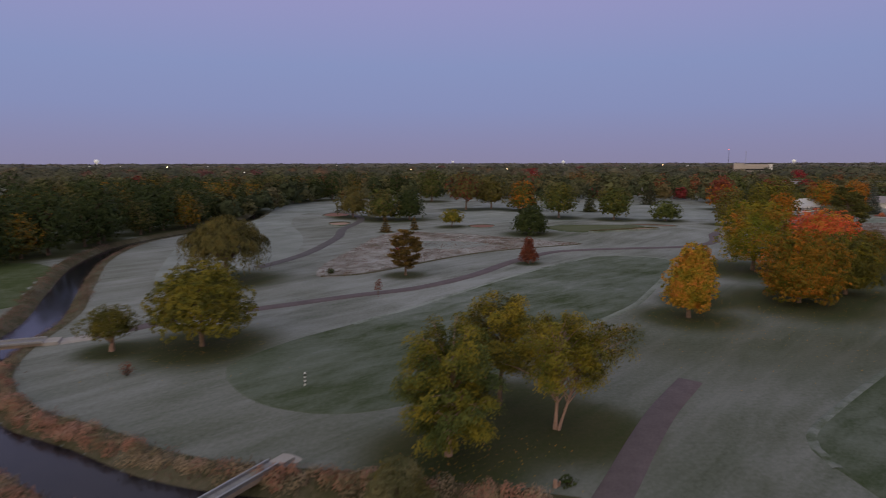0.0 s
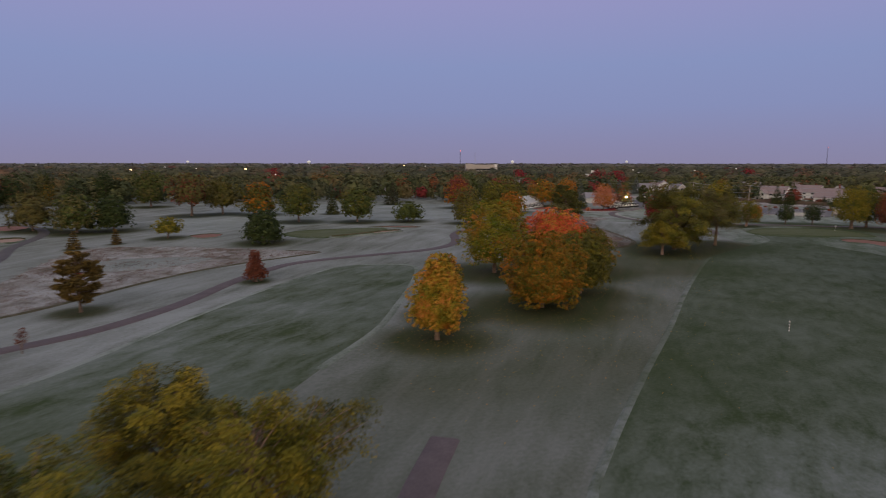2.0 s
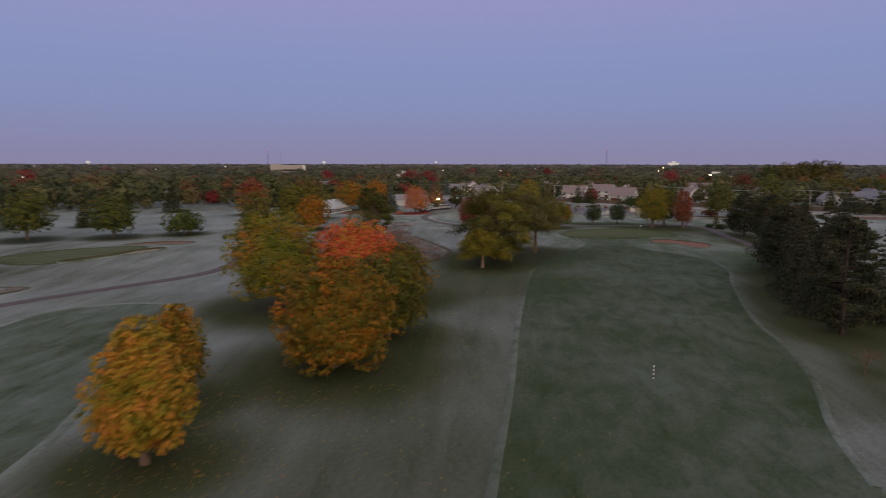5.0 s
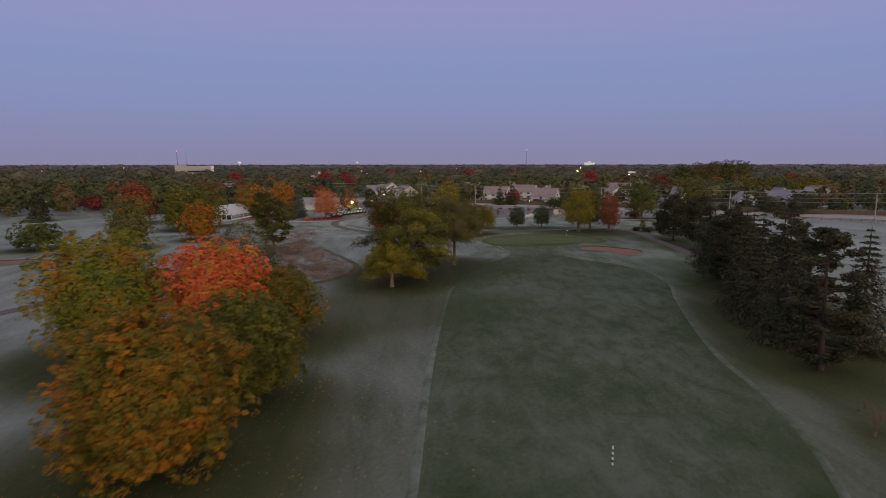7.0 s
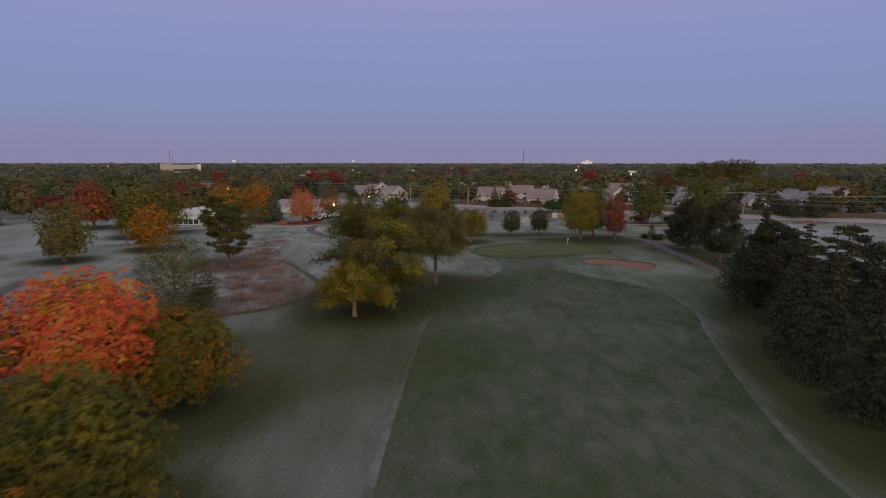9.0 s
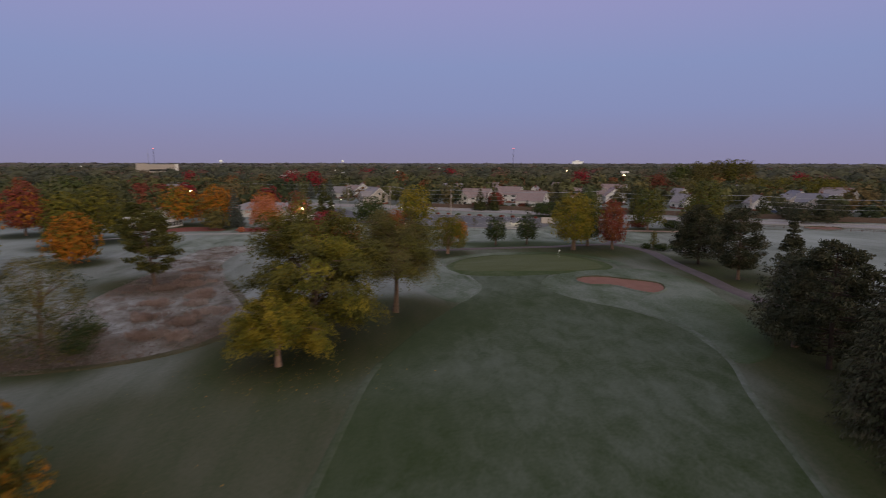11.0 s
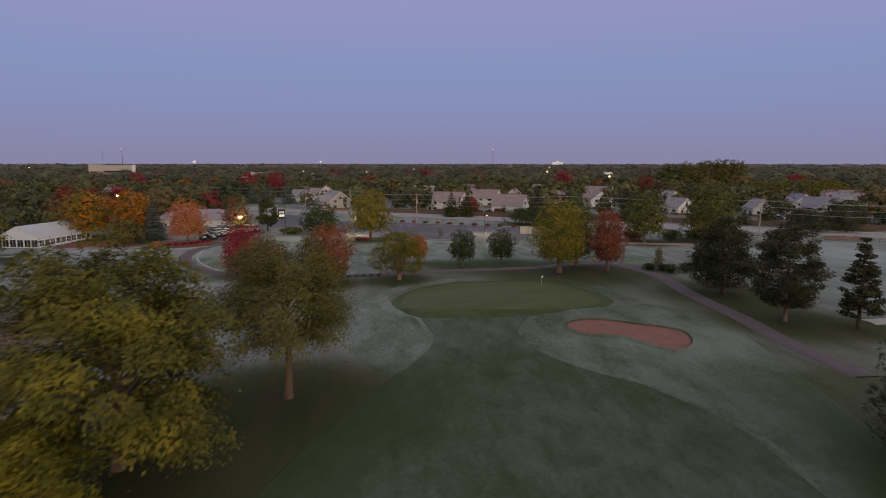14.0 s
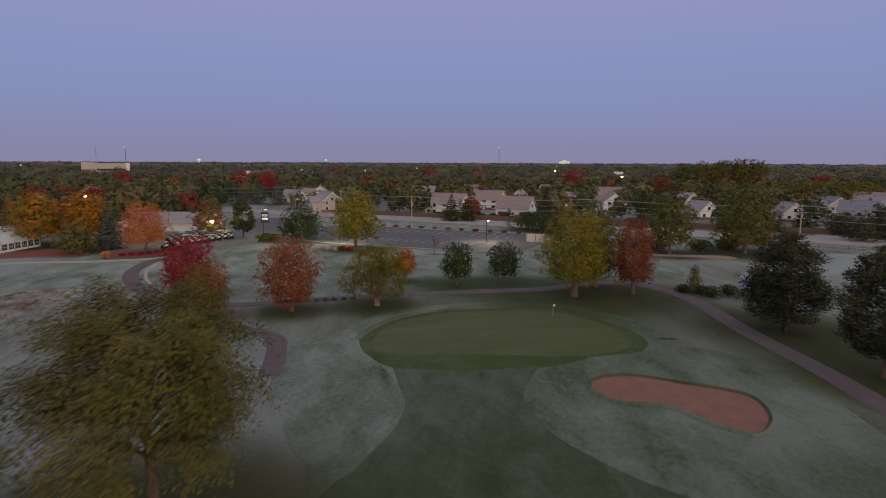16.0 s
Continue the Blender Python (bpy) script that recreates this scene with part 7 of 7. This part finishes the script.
def lit_sign():
    root = thing("road_sign", 249.4, 291.1, None, -40, "dark pylon sign with two lit panels", "sign")
    part("cabinet", boxed(-1.3, 1.3, -0.25, 0.25, 0.2, 3.9, 0.04), DARK_STEEL, root)
    for z0, z1 in ((1.1, 1.9), (2.4, 3.1)):
        part("lit_panel", boxed(-0.95, 0.95, -0.29, -0.26, z0, z1), LAMP_WHITE if z0 < 2 else LAMP_DIM, root)
        part("message_bar", boxed(-0.7, 0.7, -0.305, -0.292, z0 + 0.2, z0 + 0.34), DARK_STEEL, root)
    part("plinth", boxed(-1.5, 1.5, -0.4, 0.4, -0.1, 0.25), BRICK, root)


lit_sign()


def shelter(x, y):
    root = thing("rest_shelter", x, y, None, 30, "small white shelter with a blue gabled roof", "shelter")
    part("wall", boxed(-1.2, 1.2, -1.2, 1.2, 0, 2.2), WHITE, root)
    part("roof", gable_roof(2.4, 2.4, 2.2, 2.9, 0.25, 0.08), BLUE_ROOF, root)
    part("door", boxed(-0.45, 0.45, -1.26, -1.19, 0.05, 1.95), STEEL, root)


shelter(229.5, 126.8)


def fence():
    """Board fence behind the road: posts and rails, with the boards as pieces."""
    root = thing("board_fence", 0, 0, 0, 0, "brown timber board fence along the road", "fence")
    line = spline([(296, 292), (306, 258), (312, 232), (322, 200), (333, 168), (344, 128), (352, 92), (362, 50), (378, 0)], 2.4)
    mp = bmesh.new()
    box(mp, -0.07, 0.07, -0.07, 0.07, 0, 2.1)
    post = part("post", mp, FENCE_WOOD, root)
    face = [(-1.16, 0.03)]
    for k in range(12):
        a = -1.16 + 0.1933 * k
        face += [(a, -0.05), (a + 0.165, -0.05), (a + 0.168, -0.01), (a + 0.19, -0.01)]
    mb = prism(bmesh.new(), face + [(1.16, 0.03)], 0.06, 1.94)
    mb.transform(Matrix(((1, 0, 0, 0), (0, 0, 1, 0), (0, 1, 0, 0), (0, 0, 0, 1))))
    bmesh.ops.recalc_face_normals(mb, faces=mb.faces)
    panel = part("panel", mb, FENCE_WOOD, root)
    for i, (p, q) in enumerate(zip(line[:-1], line[1:])):
        a = math.degrees(math.atan2(q[1] - p[1], q[0] - p[0]))
        for src, at in ((post, p), (panel, (p + q) / 2)):
            o = src if i == 0 else src.copy()
            if i:
                scene.collection.objects.link(o)
            o.matrix_basis = pose(at[0], at[1], 0, 0, 0, a + (180 if src is panel else 0))


fence()


def rail_fence():
    root = thing("rail_fence", 0, 0, 0, 0, "low two-rail timber fence by the road", "fence")
    line = spline([(300, 152), (306, 128), (311, 106), (318, 78), (326, 48)], 3.0)
    for p, q in zip(line[:-1], line[1:]):
        part("post", boxed(p[0] - 0.07, p[0] + 0.07, p[1] - 0.07, p[1] + 0.07, -0.2, 1.1), FENCE_WOOD, root)
        for z in (0.45, 0.9):
            part("rail", cylinder((p[0], p[1], z), (q[0], q[1], z), 0.05, 0.05, 6), FENCE_WOOD, root)


rail_fence()


def car(x, y, turn, paint, label):
    root = thing("parked_car", x, y, height(x, y) + 0.2, turn, label, "car")
    bm = bmesh.new()
    prism(bm, [(-2.2, 0.3), (-2.25, 0.8), (-1.7, 0.92), (-1.1, 1.42), (0.5, 1.42), (1.2, 0.95), (2.1, 0.8), (2.2, 0.35)], -0.85, 0.85)
    bmesh.ops.bevel(bm, geom=list(bm.edges), offset=0.07, segments=2, affect="EDGES")
    part("body", bm, paint, root)
    bm = bmesh.new()
    prism(bm, [(-1.55, 0.95), (-1.05, 1.36), (0.45, 1.36), (1.05, 0.97)], -0.87, 0.87)
    part("window_band", bm, GLASS, root)
    for sx in (-1.35, 1.4):
        for sy in (-0.82, 0.82):
            part("wheel", cylinder((sx, sy - 0.1, 0.32), (sx, sy + 0.1, 0.32), 0.33, 0.33, 14), BLACK, root)
    for sy in (-0.6, 0.6):
        part("tail_light", boxed(-2.29, -2.22, sy - 0.16, sy + 0.16, 0.6, 0.76), LAMP_RED, root)


CAR_BLUE = plain("blue_car_paint", (0.10, 0.14, 0.24), (0.13, 0.17, 0.28), 0.3, 2)
CAR_WHITE = plain("white_car_paint", (0.6, 0.6, 0.62), (0.68, 0.68, 0.7), 0.3, 2)
car(371, 139, 80, CAR_BLUE, "blue car parked on a house drive")
car(380, 142, 60, CAR_WHITE, "white car parked on a house drive")
car(100, 470, 90, CAR_WHITE, "white car with red tail lights on a far street")
car(205, 299, 20, CAR_BLUE, "dark blue car beside the clubhouse")
strip("road", [(-40, 478), (40, 474), (100, 472), (190, 480), (260, 500)], 7, ASPHALT_ROAD, 0.12, "far street beyond the course", "road")

# ---- on the horizon ----


def water_tower(x, y, tall, r, label):
    root = thing("water_tower", x, y, 0, 0, label, "water tower")
    part("stem", cylinder((0, 0, 0), (0, 0, tall - r), r * 0.28, r * 0.22, 14), WHITE, root)
    bm = bmesh.new()
    bmesh.ops.create_uvsphere(bm, u_segments=24, v_segments=14, radius=r, matrix=Matrix.Translation((0, 0, tall - r * 0.8)) @ Matrix.Diagonal((1, 1, 0.8, 1)))
    part("tank", bm, LAMP_DIM, root, "floodlit white tank", True)


water_tower(1454, 2557, 33, 8, "floodlit white water tower on the horizon")
water_tower(2420, 2900, 36, 8, "floodlit white water tower on the horizon")
water_tower(414, 2152, 29, 6, "floodlit white water tower on the horizon")
water_tower(30, 2600, 29, 5, "small floodlit water tower on the horizon")
water_tower(-1290, 2250, 36, 9, "floodlit white water tower on the horizon")


def office():
    root = thing("office_block", 377, 752, 0, -22, "long beige office block with ribbon windows", "office building")
    part("wall", boxed(-20, 20, -9, 9, 0, 17), SIDING_TAN, root)
    for z in (5, 9, 13.4):
        part("window_band", boxed(-8, 19, -9.1, -8.9, z - 1, z + 0.9), GLASS, root)
    part("stair_tower", boxed(-21, -9.5, -10, 8, 0, 20.6), SIDING_TAN, root)
    part("end_tower", boxed(17.5, 21, -10, 8, 0, 20), SIDING, root)
    part("parapet", boxed(-20.2, 20.2, -9.2, 9.2, 17, 19.6), SIDING_TAN, root)
    part("mast", cylinder((-8, 0, 15), (-8, 0, 36), 0.35, 0.15, 6), STEEL, root)


office()


def far_hall(x, y, turn, w, tall, label, glow):
    root = thing("far_building", x, y, 0, turn, label, "building")
    part("wall", boxed(-w / 2, w / 2, -10, 10, 0, tall), glow, root)
    part("roof", boxed(-w / 2 - 1, w / 2 + 1, -11, 11, tall, tall + 1), SIDING, root)
    part("plant_room", boxed(-w / 6, w / 8, -6, 6, tall + 1, tall + 5), glow, root)


far_hall(2389, 1333, -60, 44, 27, "floodlit white building on the horizon", LAMP_DIM)
far_hall(420, 560, -40, 30, 9, "low white warehouse among trees", SIDING)
far_hall(560, 640, -40, 24, 9, "low white warehouse among trees", SIDING)
far_hall(640, 330, -60, 26, 9, "low pale building among trees", SIDING)


def mast(x, y, tall):
    root = thing("radio_mast", x, y, 0, 0, "thin lattice radio mast on the horizon", "mast")
    part("mast", cylinder((0, 0, 0), (0, 0, tall), 0.8, 0.4, 6), DARK_STEEL, root)
    part("beacon", cylinder((0, 0, tall), (0, 0, tall + 1), 0.8, 0.8, 8), LAMP_RED, root)


mast(1500, 1050, 60), mast(900, 1950, 62)
far_lamps = random.Random(4)
for i in range(26):
    g = radians(far_lamps.uniform(-40, 86))
    r = far_lamps.uniform(420, 1500)
    flood_lamp(60 + r * math.sin(g), 70 + r * math.cos(g), far_lamps.uniform(12.5, 17), far_lamps.choice((LAMP_WHITE, LAMP_WHITE, LAMP_ORANGE)), 0, "street lamp glowing above distant trees", 0.35 + r * 0.00035)

# tall poplars above the skyline, red and evergreen trees among the houses
for px, py, top, rad, mt, seed in ((536, 226, 24, 9, L_DULL, 181), (546, 218, 25.5, 8, L_DULL, 182), (552, 209, 26.5, 8, L_OLIVE, 183), (560, 200, 25.5, 8, L_DULL, 184), (528, 236, 22, 8, L_GREEN, 185)):
    broadleaf("poplar_tree", px, py, top, rad, 2, mt, seed, "tall poplar rising above the skyline", n=6500, size=0.5, lobes=46)
for px, py, top, rad, seed in ((446, 166, 13.0, 14, 186), (462, 150, 13.6, 16, 187), (480, 136, 13.0, 14, 188)):
    broadleaf("willow_tree", px, py, top, rad, 0.8, L_OLIVE, seed, "broad yellow-green willow beyond the houses", shape="dome", n=9500, size=0.44, lobes=60, lobe=0.22, second=L_YELLOW, share=0.3)
for px, py, top, rad, mt, seed in ((346, 460, 16.5, 8.4, L_CRIMSON, 189), (360, 452, 15.5, 8.2, L_CRIMSON, 190), (478, 290, 18.0, 7.6, L_CRIMSON, 191), (481, 234, 15.6, 7.4, L_MAROON, 192), (208, 392, 11.5, 6.2, L_BRICK, 193), (221, 398, 10.6, 6.0, L_BRICK, 194), (228, 385, 11.5, 5.2, L_CRIMSON, 195),
                                   (284, 492, 16.5, 7, L_CRIMSON, 196), (459, 502, 17.0, 8, L_CRIMSON, 197), (545, 472, 17.5, 8, L_CRIMSON, 198), (540, 161, 16.0, 8, L_CRIMSON, 199), (318, 250, 7.5, 4.5, L_BRICK, 200), (90, 640, 17, 8, L_CRIMSON, 201), (596, 90, 17, 9, L_CRIMSON, 202)):
    broadleaf("maple_tree", px, py, top, rad, 1.2, mt, seed, "deep red maple among the houses", n=3600, size=0.42, lobes=46)
for px, py, top, rad, mt, seed in ((300, 246, 10.5, 4.2, L_PINE, 211), (304, 241, 9, 3.8, L_PINE, 212), (318, 216, 13.5, 5.5, L_PINE_DARK, 213), (298, 384, 10, 5, L_BLUE, 214), (304.5, 380, 10.5, 4.4, L_BLUE, 215), (308, 366, 12.5, 5.2, L_BLUE, 216), (345, 190, 12, 5, L_PINE, 217), (357, 140, 11, 4.5, L_PINE, 218), (352, 118, 9, 4, L_PINE_DARK, 219)):
    spruce("spruce_tree", px, py, top, rad, 0.3, mt, seed, "spruce standing before the houses", n=1800, size=0.42)
for px, py, st, sr in ((321, 226, 3.4, 3.4), (324.5, 219, 3.2, 3.0), (307, 252, 3, 3), (336, 158, 4, 4.5), (340, 145, 3.6, 4), (372, 123, 4, 3), (376, 118, 4.2, 3), (300, 146, 2.6, 4.5), (303, 141, 2.3, 3.6), (280, 150, 3, 4), (276, 160, 2.6, 4), (288, 146, 2.8, 3.6)):
    shrub("garden_shrub", px, py, st, sr, L_DARK if st > 2.7 else L_MAROON, int(px + py), "dense dark garden shrub", n=700, size=0.28)

for px, py, top, rad, seed in ((331, 121, 7.6, 5.0, 221), (337, 114, 8.2, 5.4, 222), (345, 128, 7.0, 4.6, 223), (352, 112, 6.6, 4.4, 224), (289, 197, 5.6, 4.6, 225), (330, 152, 6.5, 4.5, 226)):
    broadleaf("yew_tree", px, py, top, rad, 0.4, L_PINE_DARK, seed, "dense dark evergreen by the road", "evergreen", shape="dome", n=3600, size=0.28, lobes=50)

# russet clumps in the native grass, planting before the houses
CLUMPS = np.array([(112, 161), (123, 179), (120, 157.5), (117, 168.5), (114.5, 155), (126, 171), (108, 152), (131, 186), (121, 164), (136, 192), (111, 149), (128, 179), (104, 158), (124, 168)], float)
PLUMES = np.random.default_rng(77)
tufts("native_plumes", np.repeat(CLUMPS, 34, 0) + PLUMES.normal(size=(14 * 34, 2)) * np.repeat(PLUMES.uniform(0.5, 1.5, (14, 1)), 34, 0), 0.75, 22, L_PLUME, 78, "pale russet grass plumes in the native grass", 0.3, 0.16)
for i in range(16):
    f = (i + 0.4 * math.sin(5 * i)) / 15
    sx, sy = 312 + 17 * f + 2 * math.sin(i * 3), 262 - 82 * f
    mt = (L_DARK, L_PINE_DARK, L_GREEN, L_MAROON)[(i * 7) % 4 if i % 3 else 0]
    if i % 4 == 2:
        spruce("spruce_tree", sx, sy, 5.0 + (i % 3) * 1.4, 2.1, 0.2, L_PINE_DARK, 730 + i, "dark spruce before a house", n=900, size=0.3, group="planting before the houses")
    else:
        shrub("garden_shrub", sx, sy, 2.0 + 0.5 * (i % 3), 2.2 + 0.4 * (i % 4), mt, 730 + i, "dark bushy shrub before a house", n=800, size=0.24, group="planting before the houses")


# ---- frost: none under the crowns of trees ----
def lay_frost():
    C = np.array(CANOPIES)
    for ob in TURFS:
        me = ob.data
        v = np.empty(len(me.vertices) * 3, np.float32)
        me.vertices.foreach_get("co", v)
        v = v.reshape(-1, 3)
        # thinner frost on the open ground between the long fairways
        along = line_distance(v[:, 0], v[:, 1], np.array([(92.0, 82.0), (118.0, 98.0), (146.0, 114.0), (154.0, 120.0)]))
        thin = 0.22 * np.exp(-(along / 17) ** 2) + 0.5 * np.exp(-((v[:, 0] - 137) / 22) ** 2 - ((v[:, 1] - 131) / 9) ** 2) + 0.40 * np.exp(-((v[:, 0] - 58) / 30) ** 2 - ((v[:, 1] - 80) / 32) ** 2) + 0.62 * np.exp(-((v[:, 0] - 202) / 34) ** 2 - ((v[:, 1] - 138) / 38) ** 2)
        thin = thin + 0.30 * np.exp(-((v[:, 0] - 12) / 34) ** 2 - ((v[:, 1] - 42) / 26) ** 2)
        thin = thin - 1.3 * np.exp(-((v[:, 0] - 47) / 15) ** 2 - ((v[:, 1] - 42) / 13) ** 2)
        thin = thin + 0.36 * np.exp(-((v[:, 0] - 46) / 18) ** 2 - ((v[:, 1] - 66) / 18) ** 2) + 0.5 * np.exp(-((v[:, 0] - 103) / 17) ** 2 - ((v[:, 1] - 112) / 12) ** 2)
        thin = thin - 0.4 * np.exp(-((v[:, 0] - 10) / 22) ** 2 - ((v[:, 1] - 100) / 26) ** 2)
        pines = line_distance(v[:, 0], v[:, 1], np.array([(92.0, 54.0), (113.0, 65.0), (143.0, 81.0), (172.0, 92.0)]))
        side = line_distance(v[:, 0], v[:, 1], np.array([(170.0, 128.0), (167.0, 112.0), (150.0, 91.0), (115.0, 72.0), (82.0, 52.0)]))
        thin = thin + 0.8 * np.exp(-((v[:, 0] - 95) / 13) ** 2 - ((v[:, 1] - 130) / 13) ** 2) + 1.0 * np.exp(-(pines / 9.5) ** 4) - 0.5 * np.exp(-(side / 3.2) ** 2) * (v[:, 0] < 152) + 0.4 * np.exp(-((v[:, 0] - 26) / 13) ** 2 - ((v[:, 1] - 72) / 10) ** 2)
        thin = thin + 0.6 * np.exp(-((v[:, 0] - 168) / 17) ** 2 - ((v[:, 1] - 98) / 14) ** 2)
        thin = thin + 0.5 * np.exp(-((v[:, 0] - 100) / 20) ** 2 - ((v[:, 1] - 116) / 12) ** 2)
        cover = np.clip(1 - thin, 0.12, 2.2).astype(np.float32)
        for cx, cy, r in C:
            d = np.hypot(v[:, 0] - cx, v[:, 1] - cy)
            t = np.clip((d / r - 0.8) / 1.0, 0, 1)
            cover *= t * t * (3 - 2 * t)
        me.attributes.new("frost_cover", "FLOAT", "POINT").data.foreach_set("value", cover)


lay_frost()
